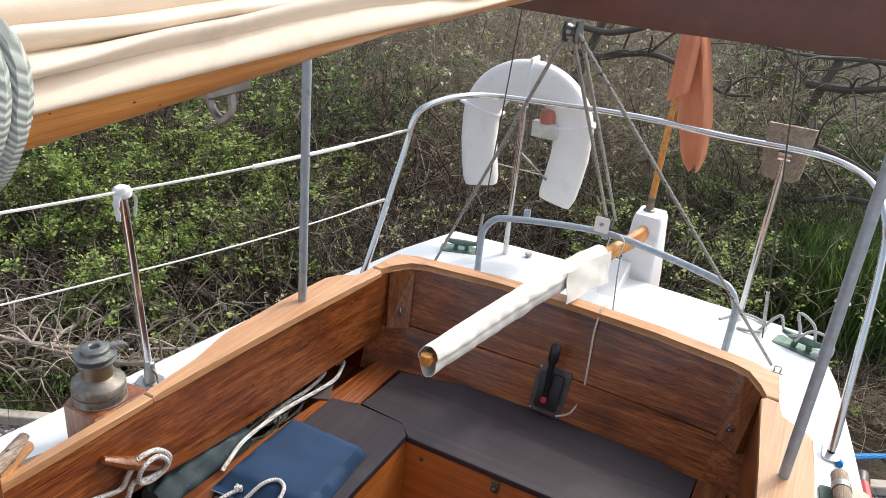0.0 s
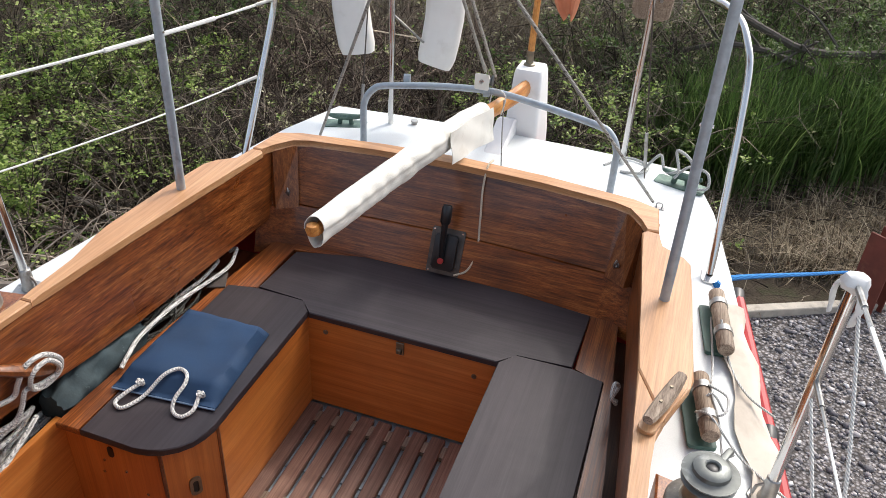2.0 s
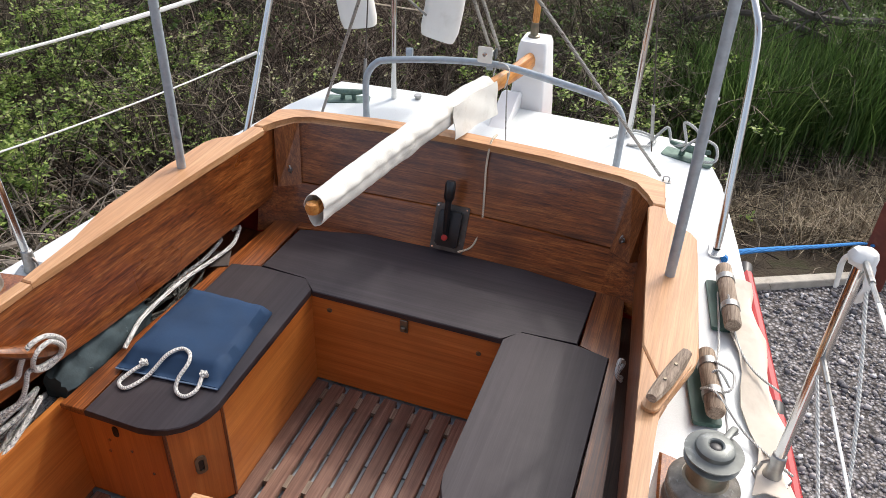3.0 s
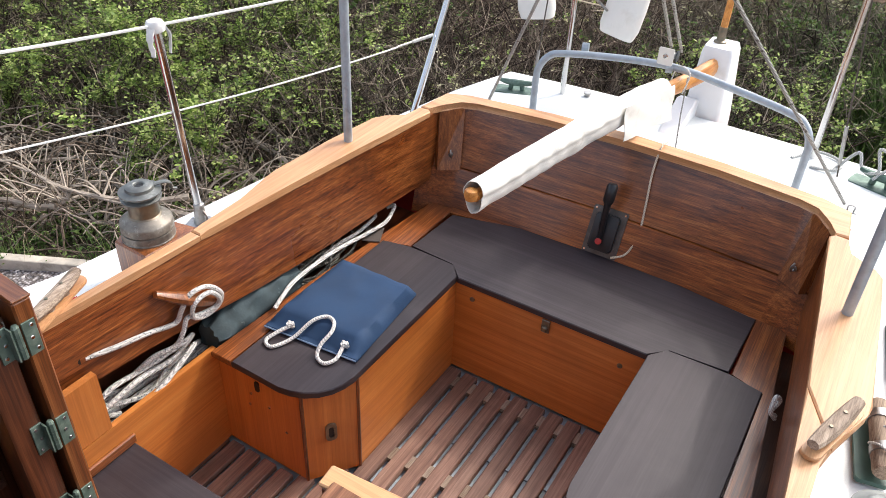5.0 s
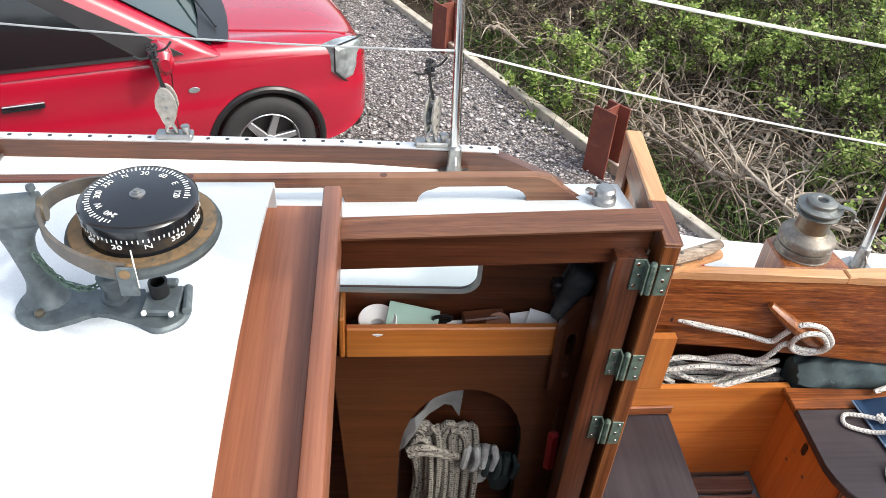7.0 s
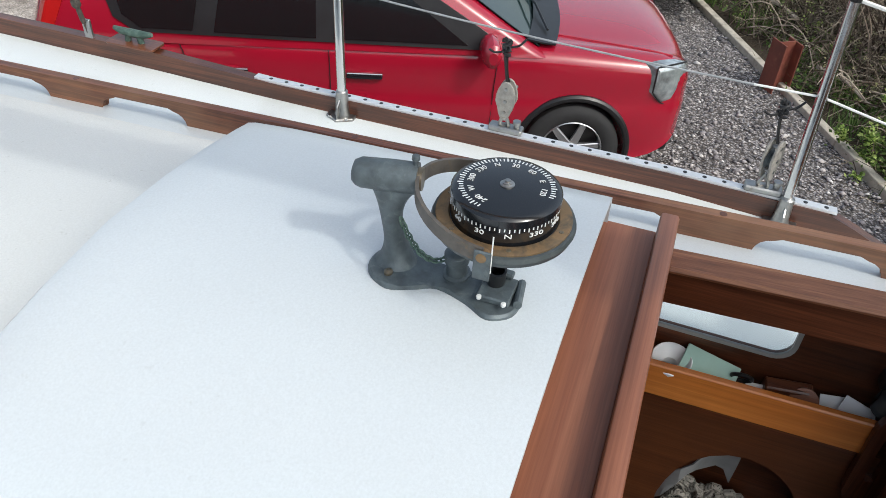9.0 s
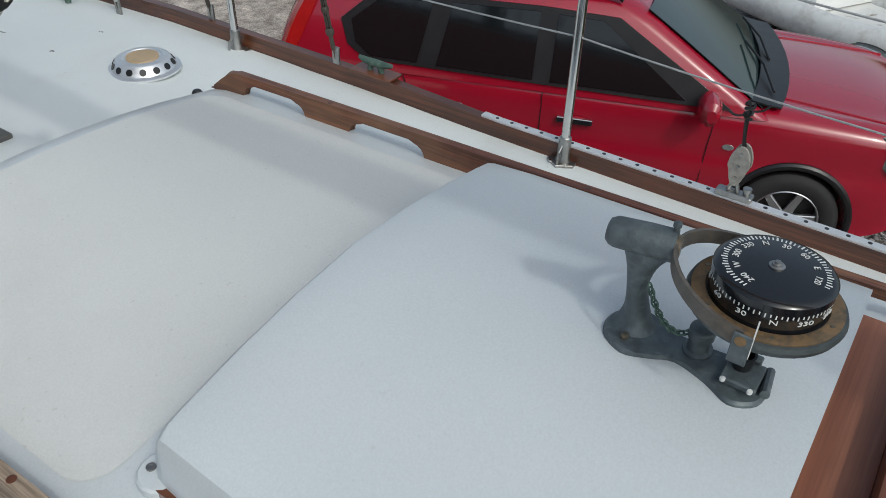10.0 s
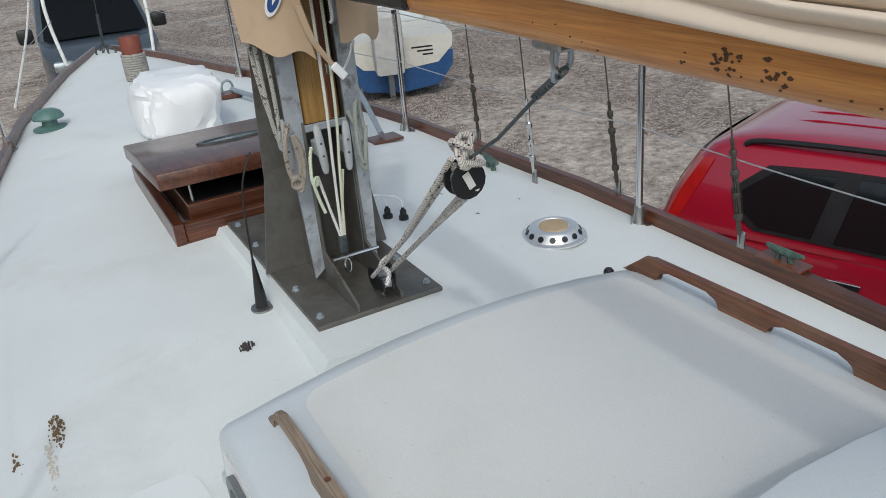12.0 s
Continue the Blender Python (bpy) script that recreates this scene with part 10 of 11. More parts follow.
    part("number_plate", bm, WHITE_PLASTIC, car, "blank number plate")


build_car()


def hull_shape(bm, m, stations):
    loops = []
    for x, w, zs, zk in stations:
        loops.append([m @ Vector(p) for p in ((x, -w, zs), (x, -w * 0.98, zs * 0.6 + zk * 0.4), (x, -w * 0.7, zk + 0.12 * (zs - zk)), (x, 0, zk), (x, w * 0.7, zk + 0.12 * (zs - zk)), (x, w * 0.98, zs * 0.6 + zk * 0.4), (x, w, zs))])
    loft(bm, loops, closed=True)
    return bm


def build_motorboat():
    m = Matrix.Translation((-5.55, -14.0, GROUND - 0.42)) @ Matrix.Rotation(radians(-108), 4, "Z")
    mb = thing("motor_boat", "white and blue motor boat on a trailer seen from astern", "motor boat", (-5.55, -14.0, GROUND))
    bm = B()
    hull_shape(bm, m, [(0, 1.0, 1.25, 0.55), (2.0, 1.05, 1.3, 0.5), (3.6, 0.8, 1.45, 0.6), (4.6, 0.15, 1.6, 0.95)])
    part("hull", bm, plain("blue_boat_paint", (0.02, 0.07, 0.19), 0.3, vary=0.15), mb, "blue lower hull")
    bm = B()
    hull_shape(bm, m, [(-0.012, 1.012, 1.55, 0.98), (2.0, 1.065, 1.6, 1.0), (3.6, 0.815, 1.7, 1.1), (4.62, 0.16, 1.8, 1.4)])
    # cream taken down, so that the stern's shade lies in the base colour
    part("upper_hull", bm, plain("shade_toned_cream_hull", (0.56, 0.55, 0.50), 0.5, vary=0.06, dirt=(0.40, 0.38, 0.33), dirt_at=(0.55, 0.85), dirt_scale=4), mb, "cream white upper hull")
    bm = B()
    box(bm, (1.6, -0.8, 1.55), (3.4, 0.8, 2.15), 0.12, 3, m=m)
    part("cuddy", bm, GELCOAT, mb)
    bm = B()
    prism(bm, [(-0.16, -0.62), (0.14, -0.62), (0.26, 0.05), (0.24, 0.40), (0.10, 0.54), (-0.10, 0.54), (-0.24, 0.40), (-0.27, 0.05)], -0.27, 0.27, 0.07, m=m @ Matrix.Translation((-0.30, 0.25, 1.62)) @ Matrix.Rotation(radians(90), 4, "X"), seg=2)
    ob = part("outboard_motor", bm, plain("grey_outboard_cover", (0.42, 0.42, 0.41), 0.7, vary=0.15, scale=5), mb, "outboard motor under a pale grey canvas cover")
    bm = B()
    prism(bm, [(-0.09, -0.75), (0.09, -0.75), (0.1, 0.0), (-0.1, 0.0)], -0.05, 0.05, 0.015, m=m @ Matrix.Translation((-0.30, 0.25, 1.30)) @ Matrix.Rotation(radians(90), 4, "X"))
    box(bm, (-0.44, 0.22, 0.60), (-0.16, 0.28, 0.64), 0.01, m=m)
    part("motor_leg", bm, plain("dark_motor_leg", (0.12, 0.13, 0.14), 0.4, 0.3), mb)
    for y in (0.75, -0.8):
        for x in (0.6, 2.2):
            bm = B()
            tube(bm, [m @ Vector((x, y, 0.43)), m @ Vector((x, y * 0.9, 0.9))], 0.035, 8)
            part("prop", bm, GALV, mb)
    for k in range(3):
        bm = B()
        box(bm, (-0.016, -0.62, 1.34 - k * 0.07), (-0.011, -0.22 - 0.1 * k, 1.37 - k * 0.07), m=m)
        part("name_bar", bm, BLACK, mb, "dark bars of lettering")


def build_van():
    m = Matrix.Translation((-0.65, -15.2, ground_z(-0.65, -16))) @ Matrix.Rotation(radians(-92), 4, "Z")
    va = thing("grey_van", "dark grey van facing the boat across the yard", "van", (-0.65, -15.2, ground_z(-0.65, -16)))
    bm = B()
    loops = [[m @ Vector((x, y, z)) for y, z in ((-w, 0.35), (-w, h * 0.75), (-w * 0.97, h), (w * 0.97, h), (w, h * 0.75), (w, 0.35))] for x, w, h in ((0.0, 0.85, 0.85), (0.25, 0.96, 1.0), (0.9, 0.98, 1.15), (4.6, 0.98, 1.2))]
    loft(bm, loops)
    part("body", bm, paint("slate_grey_paint", (0.05, 0.065, 0.08)), va)
    bm = B()
    loops = [[m @ Vector((x, y, z)) for x, y in round_rect(x0, -w, 4.6, w, 0.1, 3)] for z, x0, w in ((1.1, 0.85, 0.96), (1.5, 1.25, 0.9), (1.9, 1.7, 0.82), (1.95, 1.9, 0.7))]
    loft(bm, loops)
    part("cab", bm, paint("slate_grey_paint_top", (0.05, 0.065, 0.08)), va)
    bm = B()
    loft(bm, [[m @ Vector((0.76, -0.86, 1.16)), m @ Vector((0.76, 0.86, 1.16))], [m @ Vector((1.13, -0.80, 1.5)), m @ Vector((1.13, 0.80, 1.5))], [m @ Vector((1.58, -0.72, 1.88)), m @ Vector((1.58, 0.72, 1.88))]], closed=False)
    bmesh.ops.solidify(bm, geom=bm.faces[:], thickness=0.03)
    part("windscreen", bm, DARK_GLASS, va)
    for s in (-1, 1):
        bm = B()
        box(bm, (1.0, s * 1.12 - 0.13, 1.12), (1.12, s * 1.12 + 0.13, 1.38), 0.05, 2, m=m)
        part("mirror", bm, BLACK, va)
        bm = B()
        box(bm, (-0.02, s * 0.66 - 0.17, 0.72), (0.2, s * 0.66 + 0.17, 0.9), 0.05, 2, m=m)
        part("headlight", bm, CLEAR_LAMP, va)
        for x in (0.9, 3.8):
            build_wheel(va, m, x, s * 0.86, 0.33)
    bm = B()
    box(bm, (-0.03, -0.45, 0.6), (0.08, 0.45, 0.78), 0.02, m=m)
    part("grille", bm, BLACK, va)
    bm = B()
    box(bm, (-0.04, -0.26, 0.42), (-0.02, 0.26, 0.52), m=m)
    part("number_plate", bm, WHITE_PLASTIC, va, "blank number plate")


def build_dinghy():
    m = Matrix.Translation((-9.3, -1.9, GROUND)) @ Matrix.Rotation(radians(62), 4, "Z")
    di = thing("rigid_dinghy", "dirty white fibreglass dinghy with grey inflatable tubes", "dinghy", (-9.3, -1.9, GROUND))
    bm = B()
    pts = [(-1.3, -0.62, 0.42), (0.4, -0.62, 0.42), (1.2, -0.42, 0.47), (1.55, 0, 0.52), (1.2, 0.42, 0.47), (0.4, 0.62, 0.42), (-1.3, 0.62, 0.42)]
    tube(bm, [m @ p for p in spline(pts, 6)], 0.17, 14)
    part("tube", bm, plain("pale_grey_hypalon", (0.62, 0.63, 0.62), 0.5, vary=0.08, dirt=(0.4, 0.38, 0.34), dirt_at=(0.5, 0.8)), di)
    bm = B()
    hull_shape(bm, m, [(-1.25, 0.60, 0.45, 0.12), (0.4, 0.58, 0.45, 0.06), (1.3, 0.25, 0.5, 0.25)])
    part("floor", bm, plain("dirty_white_fibreglass", (0.66, 0.66, 0.63), 0.5, vary=0.06, dirt=(0.25, 0.22, 0.17), dirt_at=(0.6, 0.68), dirt_scale=4), di, "dirty white inner hull")
    bm = B()
    box(bm, (-0.35, -0.5, 0.46), (0.05, 0.5, 0.66), 0.03, 2, m=m)
    part("seat_box", bm, WHITE_PAINT, di)
    bm = B()
    box(bm, (-0.6, -0.18, 0.6), (-0.36, 0.10, 0.86), 0.04, 2, m=m @ Matrix.Rotation(radians(8), 4, "X"))
    part("cushion", bm, plain("grey_plastic_seat", (0.10, 0.13, 0.15), 0.5), di, "dark grey seat pad")


build_motorboat()
build_van()
build_dinghy()

# blue rope to the pile
rope("mooring_rope", [(0.93, 1.80, 0.59), (1.02, 2.15, 0.42), (1.617, 3.75, -0.419), (2.157, 5.2, -1.179), (2.26, 5.24, -1.20)], 0.011, ROPE_BLUE, "blue mooring rope stretched to a steel pile", "rope")
# ---- scrub, grass and stones ----
def mesh_of(name, verts, quads, material, smooth=False):
    me = bpy.data.meshes.new(name)
    v, q = np.asarray(verts, np.float32).reshape(-1, 3), np.asarray(quads, np.int32)
    k = q.shape[1]
    me.vertices.add(len(v))
    me.vertices.foreach_set("co", v.ravel())
    me.loops.add(q.size)
    me.loops.foreach_set("vertex_index", q.ravel())
    me.polygons.add(len(q))
    me.polygons.foreach_set("loop_start", np.arange(0, q.size, k, dtype=np.int32))
    if smooth:
        me.polygons.foreach_set("use_smooth", np.ones(len(q), bool))
    me.update(calc_edges=True)
    me.materials.append(material)
    return me


def tubes_np(paths, radii, sides=3):
    """Thin stems: paths (S, K, 3), radii (S, K)."""
    S, K, _ = paths.shape
    d = np.gradient(paths, axis=1)
    d /= np.linalg.norm(d, axis=-1, keepdims=True) + 1e-9
    ref = np.where(np.abs(d[..., 2:3]) > 0.9, np.array([1.0, 0, 0]), np.array([0, 0, 1.0]))
    u = np.cross(d, ref)
    u /= np.linalg.norm(u, axis=-1, keepdims=True) + 1e-9
    w = np.cross(d, u)
    ang = 2 * np.pi * np.arange(sides) / sides
    v = paths[:, :, None, :] + radii[:, :, None, None] * (np.cos(ang)[None, None, :, None] * u[:, :, None, :] + np.sin(ang)[None, None, :, None] * w[:, :, None, :])
    idx = np.arange(S * K * sides).reshape(S, K, sides)
    a, b = idx[:, :-1], idx[:, 1:]
    q = np.stack([a, np.roll(a, -1, 2), np.roll(b, -1, 2), b], -1).reshape(-1, 4)
    return v.reshape(-1, 3), q


def leaves_np(rng, at, size, droop=0.3):
    """Small folded leaves: one quad each with a point at its tip."""
    n = len(at)
    a = rng.normal(size=(n, 3))
    a[:, 2] = np.abs(a[:, 2]) * 0.6 - droop * 0.3
    a /= np.linalg.norm(a, axis=1, keepdims=True)
    b = np.cross(a, rng.normal(size=(n, 3)) + np.array([0, 0, 2.6]))
    b /= np.linalg.norm(b, axis=1, keepdims=True) + 1e-9
    s = (size * rng.uniform(0.55, 1.35, n))[:, None]
    v = np.stack([at, at + a * s * 0.55 + b * s * 0.30, at + a * s, at + a * s * 0.5 - b * s * 0.30], 1)
    return v.reshape(-1, 3), np.arange(4 * n).reshape(n, 4)


def leaf_material(name, stops):
    mt, nt, b = shader(name, 0.5, spec=0.35)
    geo = nt.nodes.new("ShaderNodeNewGeometry")
    c = ramp(nt, geo.outputs["Random Per Island"], stops)
    nt.links.new(c, b.inputs["Base Color"])
    tr = nt.nodes.new("ShaderNodeBsdfTranslucent")
    nt.links.new(c, tr.inputs[0])
    mx = nt.nodes.new("ShaderNodeMixShader")
    mx.inputs[0].default_value = 0.42
    nt.links.new(b.outputs[0], mx.inputs[1])
    nt.links.new(tr.outputs[0], mx.inputs[2])
    nt.links.new(mx.outputs[0], nt.nodes["Material Output"].inputs[0])
    return mt


def stem_material(name, stops):
    mt, nt, b = shader(name, 0.85, spec=0.2)
    geo = nt.nodes.new("ShaderNodeNewGeometry")
    c = ramp(nt, geo.outputs["Random Per Island"], stops)
    c = mix(nt, c, ramp(nt, noise_of(nt, coords(nt), 14, 4), [(0.3, (0.55, 0.55, 0.55)), (0.7, (1.1, 1.1, 1.1))]), 1.0, "MULTIPLY")
    nt.links.new(c, b.inputs["Base Color"])
    return mt


SPRING = leaf_material("spring_green_leaves", [(0.0, (0.045, 0.08, 0.018)), (0.35, (0.16, 0.255, 0.05)), (0.7, (0.34, 0.45, 0.105)), (1.0, (0.58, 0.65, 0.25))])
DEEP = leaf_material("deep_green_leaves", [(0.0, (0.05, 0.095, 0.022)), (0.5, (0.10, 0.17, 0.038)), (1.0, (0.19, 0.26, 0.07))])
BUDS = leaf_material("pale_catkins", [(0.0, (0.18, 0.19, 0.06)), (0.6, (0.42, 0.41, 0.20)), (1.0, (0.66, 0.62, 0.42))])
TWIGS = stem_material("grey_brown_twigs", [(0.0, (0.016, 0.012, 0.009)), (0.5, (0.10, 0.078, 0.058)), (1.0, (0.44, 0.37, 0.28))])
RED_TWIGS = stem_material("red_brown_twigs", [(0.0, (0.02, 0.013, 0.010)), (0.5, (0.125, 0.085, 0.065)), (1.0, (0.46, 0.37, 0.28))])
STRAW = stem_material("dead_straw_grass", [(0.0, (0.09, 0.066, 0.042)), (0.5, (0.25, 0.195, 0.125)), (1.0, (0.50, 0.42, 0.29))])
BLADES = leaf_material("green_blades", [(0.0, (0.045, 0.09, 0.02)), (0.5, (0.085, 0.16, 0.035)), (1.0, (0.25, 0.35, 0.11))])


def grow(rng, base, spread, height, stems, k=7, arch=0.5, lean=(0, 0), r0=0.010):
    """Paths of stems rising from a base and bending over."""
    ang = rng.uniform(0, 2 * np.pi, stems)
    out = spread * rng.uniform(0.25, 1.0, stems)
    h = height * rng.uniform(0.45, 1.05, stems)
    t = np.linspace(0, 1, k)[None, :]
    root = np.stack([rng.normal(0, spread * 0.33, stems), rng.normal(0, spread * 0.33, stems)], -1)
    x = root[:, :1] + np.cos(ang)[:, None] * out[:, None] * t ** 1.4 + lean[0] * t ** 2
    y = root[:, 1:] + np.sin(ang)[:, None] * out[:, None] * t ** 1.4 + lean[1] * t ** 2
    z = h[:, None] * (t * (1 + arch * 0.6) - arch * t ** 3)
    p = np.stack([x, y, z], -1)
    wob = rng.normal(0, 1, (stems, k, 3)) * 0.035 * height * t[..., None]
    p = p + wob + np.array(base)
    return p, (r0 * rng.uniform(0.5, 1.2, stems))[:, None] * (1 - 0.82 * t)


def twigs_off(rng, paths, n, length, up=0.35):
    """Side twigs starting along the stems."""
    S, K, _ = paths.shape
    i, j = rng.integers(0, S, n), rng.uniform(0.25, 0.98, n) * (K - 1)
    lo = np.floor(j).astype(int).clip(0, K - 2)
    f = (j - lo)[:, None]
    start = paths[i, lo] * (1 - f) + paths[i, lo + 1] * f
    d = rng.normal(size=(n, 3)) + np.array([0, 0, up])
    d += (paths[i, lo + 1] - paths[i, lo]) / (np.linalg.norm(paths[i, lo + 1] - paths[i, lo], axis=1, keepdims=True) + 1e-9) * 0.9
    d /= np.linalg.norm(d, axis=1, keepdims=True)
    ln = length * rng.uniform(0.3, 1.2, n)
    t = np.linspace(0, 1, 4)
    p = start[:, None] + d[:, None] * (ln[:, None] * t[None])[..., None] + rng.normal(0, 0.05, (n, 4, 3)) * ln[:, None, None] * t[None, :, None]
    p[..., 2] -= 0.15 * ln[:, None] * t[None] ** 2
    return p, 0.0034 * rng.uniform(0.5, 1.3, n)[:, None] * (1 - 0.7 * t[None])


def build_shrub(seed, at, spread, height, leafy, leaf_mat, size, stems=60, twigs=420, stem_mat=None, label=""):
    rng = np.random.default_rng(seed)
    z = ground_z(at[0], at[1]) - 0.05
    base = (at[0], at[1], z)
    sh = thing("shrub", label, "shrub", base, group="scrub behind the edging")
    p, r = grow(rng, base, spread, height, stems)
    tp, tr = twigs_off(rng, p, twigs, 0.30 * height)
    tr = tr * 1.25
    fp, fr = twigs_off(rng, tp, twigs, 0.14 * height)
    v0, q0 = tubes_np(p, r, 4)
    v1, q1 = tubes_np(tp, tr, 3)
    v2, q2 = tubes_np(fp, fr * 0.75, 3)
    me = mesh_of("branchwork", np.concatenate([v0, v1, v2]), np.concatenate([q0, q1 + len(v0), q2 + len(v0) + len(v1)]), stem_mat or TWIGS, True)
    ob = new("branchwork", me)
    ob.parent = sh
    ob.matrix_parent_inverse = Matrix.Translation(-sh.location)
    if leafy:
        # rosettes of small leaves at the shoot tips
        src = np.concatenate([tp, fp])
        per = 7
        n = int(leafy * 1.7) // per
        tip = src[rng.integers(0, len(src), n)]
        spot = rng.uniform(0.1, 1.0, n)[:, None]
        c = tip[:, 2] * (1 - spot) + tip[:, 3] * spot
        # the leaves sit in clumps, with dark gaps between
        c = c[np.array([noise.noise(Vector(q) * 2.4) + 0.5 * noise.noise(Vector(q) * 6.0) for q in c]) > -0.04]
        n = len(c)
        a = np.repeat(c, per, 0) + rng.normal(0, 0.55 * size, (n * per, 3))
        v, q = leaves_np(rng, a, size)
        ob = new("foliage", mesh_of("foliage", v, q, leaf_mat))
        ob.parent = sh
        ob.matrix_parent_inverse = Matrix.Translation(-sh.location)


def scatter_scrub():
    rnd = random.Random(11)
    n = 0
    # rows of scrub, from the edging back; u runs along the edging
    for d, step, h0, h1 in ((0.9, 1.0, 0.55, 0.95), (1.9, 1.05, 1.1, 1.6), (3.1, 1.15, 1.5, 2.1), (4.6, 1.35, 1.8, 2.5), (6.6, 1.7, 2.1, 2.8), (9.0, 2.3, 2.5, 3.2)):
        u = -12.5
        while u < 10.5:
            uu, dd = u + rnd.uniform(-0.3, 0.3) * step, d + rnd.uniform(-0.3, 0.3)
            p = on_edge(uu, dd)
            h = rnd.uniform(h0, h1)
            far = d > 4
            seed = 100 + n
            n += 1
            u += step
            if 5.9 < uu and d < 2.4 or (-2.0 < uu < 1.2 and d < 1.2) or (uu < 3.6 and d < 1.2 and rnd.random() < 0.5):
                continue
            leaf = line([(-12, 0.35), (-4.2, 0.2), (-3.0, 0.45), (-2.4, 1.0), (0.9, 1.0), (1.5, 0.35), (3.8, 0.2), (5.0, 0.26), (6.6, 0.3), (7.6, 0.6), (10, 0.8)], uu) + (0.3 if 3.9 < uu < 6.5 and d < 4 else -0.12 if uu > 3.5 and d > 4 else 0.0) + 0.25 * noise.noise((uu * 0.9, dd * 0.9, 7.3))
            if leaf > 0.72:
                build_shrub(seed, (p.x, p.y), 0.75 * h ** 0.5, h, 4400 if far else 7700, (SPRING if rnd.random() < 0.8 and uu < 5.5 else DEEP), 0.058 if far else 0.040, 40, 380, None, "dense shrub in fresh green spring leaf")
            elif leaf > 0.36:
                build_shrub(seed, (p.x, p.y), 0.8 * h ** 0.5, h, 2200 if far else 3500, (SPRING if rnd.random() < 0.6 and uu < 5.5 else DEEP), 0.055 if far else 0.038, 60, 560, None, "half-bare shrub with sparse green leaves")
            else:
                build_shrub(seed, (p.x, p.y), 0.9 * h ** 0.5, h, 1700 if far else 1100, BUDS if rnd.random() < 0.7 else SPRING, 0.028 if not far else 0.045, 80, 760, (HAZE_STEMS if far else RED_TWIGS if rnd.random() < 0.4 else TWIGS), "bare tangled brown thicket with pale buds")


def build_brambles():
    """Dead bramble stems arching over one another behind the edging."""
    rng = np.random.default_rng(21)
    n = 1400
    u, d = np.where(rng.uniform(0, 1, n) < 0.30, rng.normal(-0.6, 1.0, n), rng.uniform(-8, 3.9, n)), 0.15 + 2.2 * rng.uniform(0, 1, n) ** 1.2
    base = np.array(EDGE_P)[None] + np.outer(u, EDGE_D) + np.outer(d, EDGE_N)
    z = np.array([ground_z(x, y) for x, y, _ in base])
    a, ln, up = rng.uniform(0, 2 * np.pi, n), rng.uniform(0.4, 1.5, n), rng.uniform(0.05, 0.6, n)
    t = np.linspace(0, 1, 8)
    bend = rng.normal(0, 0.5, n)[:, None] * t ** 2
    p = np.stack([base[:, 0:1] + np.cos(a[:, None] + bend) * ln[:, None] * t, base[:, 1:2] + np.sin(a[:, None] + bend) * ln[:, None] * t, z[:, None] + up[:, None] * np.sin(np.pi * t) * np.minimum(1, 0.3 + d)[:, None] + 0.05 * t], -1)
    p += rng.normal(0, 0.02, p.shape) * t[None, :, None]
    ahead = (p[..., 0] - EDGE_P.x) * EDGE_N.x + (p[..., 1] - EDGE_P.y) * EDGE_N.y
    keep = ahead.min(1) > 0.02
    p = p[keep]
    v, q = tubes_np(p, rng.uniform(0.0035, 0.0095, len(p))[:, None] * (1 - 0.5 * t[None]), 4)
    tagged(new("brambles", mesh_of("brambles", v, q, PALE_STEMS, True)), "pale dead bramble stems arching behind the edging", "brambles", kind="stuff")


# paler twig copy for the far rows: haze and sunlight put into its colour
HAZE_STEMS = stem_material("far_twigs_painted_haze", [(0.0, (0.16, 0.12, 0.085)), (0.5, (0.34, 0.28, 0.20)), (1.0, (0.58, 0.50, 0.39))])
PALE_STEMS = stem_material("bleached_stems", [(0.0, (0.07, 0.05, 0.037)), (0.5, (0.22, 0.17, 0.125)), (1.0, (0.50, 0.42, 0.33))])


def build_dead_branches():
    rng = np.random.default_rng(5)
    rnd = random.Random(8)
    for i in range(78):
        u, d = (rnd.gauss(-0.4, 0.8), rnd.uniform(0.45, 1.4)) if i % 2 else (rnd.uniform(-6.5, 3.2), rnd.uniform(0.3, 2.0))
        a = on_edge(u, d)
        a.z = ground_z(a.x, a.y) + rnd.uniform(0.05, 0.35)
        ang = rnd.uniform(0, 6.28)
        ln = rnd.uniform(0.6, 1.9)
        pts = [a]
        for k in range(5):
            ang += rnd.uniform(-0.4, 0.4)
            pts.append(pts[-1] + Vector((math.cos(ang), math.sin(ang), rnd.uniform(-0.12, 0.2))) * ln / 5)
        pts = [p + Vector(EDGE_N) * max(0.0, 0.45 - beyond(p.x, p.y)) for p in pts]
        r = rnd.uniform(0.010, 0.030)
        bm = B()
        tube(bm, spline(pts, 3), lambda t: r * (1 - 0.7 * t), 6)
        for k in range(5):
            q = pts[rnd.randint(1, 4)]
            e = q + Vector((rnd.uniform(-0.4, 0.4), rnd.uniform(-0.4, 0.4), rnd.uniform(0.0, 0.35)))
            tube(bm, spline([q, q.lerp(e, 0.5) + Vector((0, 0, 0.05)), e], 3), lambda t: r * 0.4 * (1 - 0.7 * t), 5)
        solo("dead_branch", bm, DEAD_WOOD, "pale dead branch lying among the scrub", "branch", group="dead branches")


BARK = plain("dark_wet_bark", (0.10, 0.086, 0.070), 0.85, vary=0.3, scale=16, dirt=(0.10, 0.10, 0.08), dirt_at=(0.5, 0.8), relief=0.5, relief_scale=60)


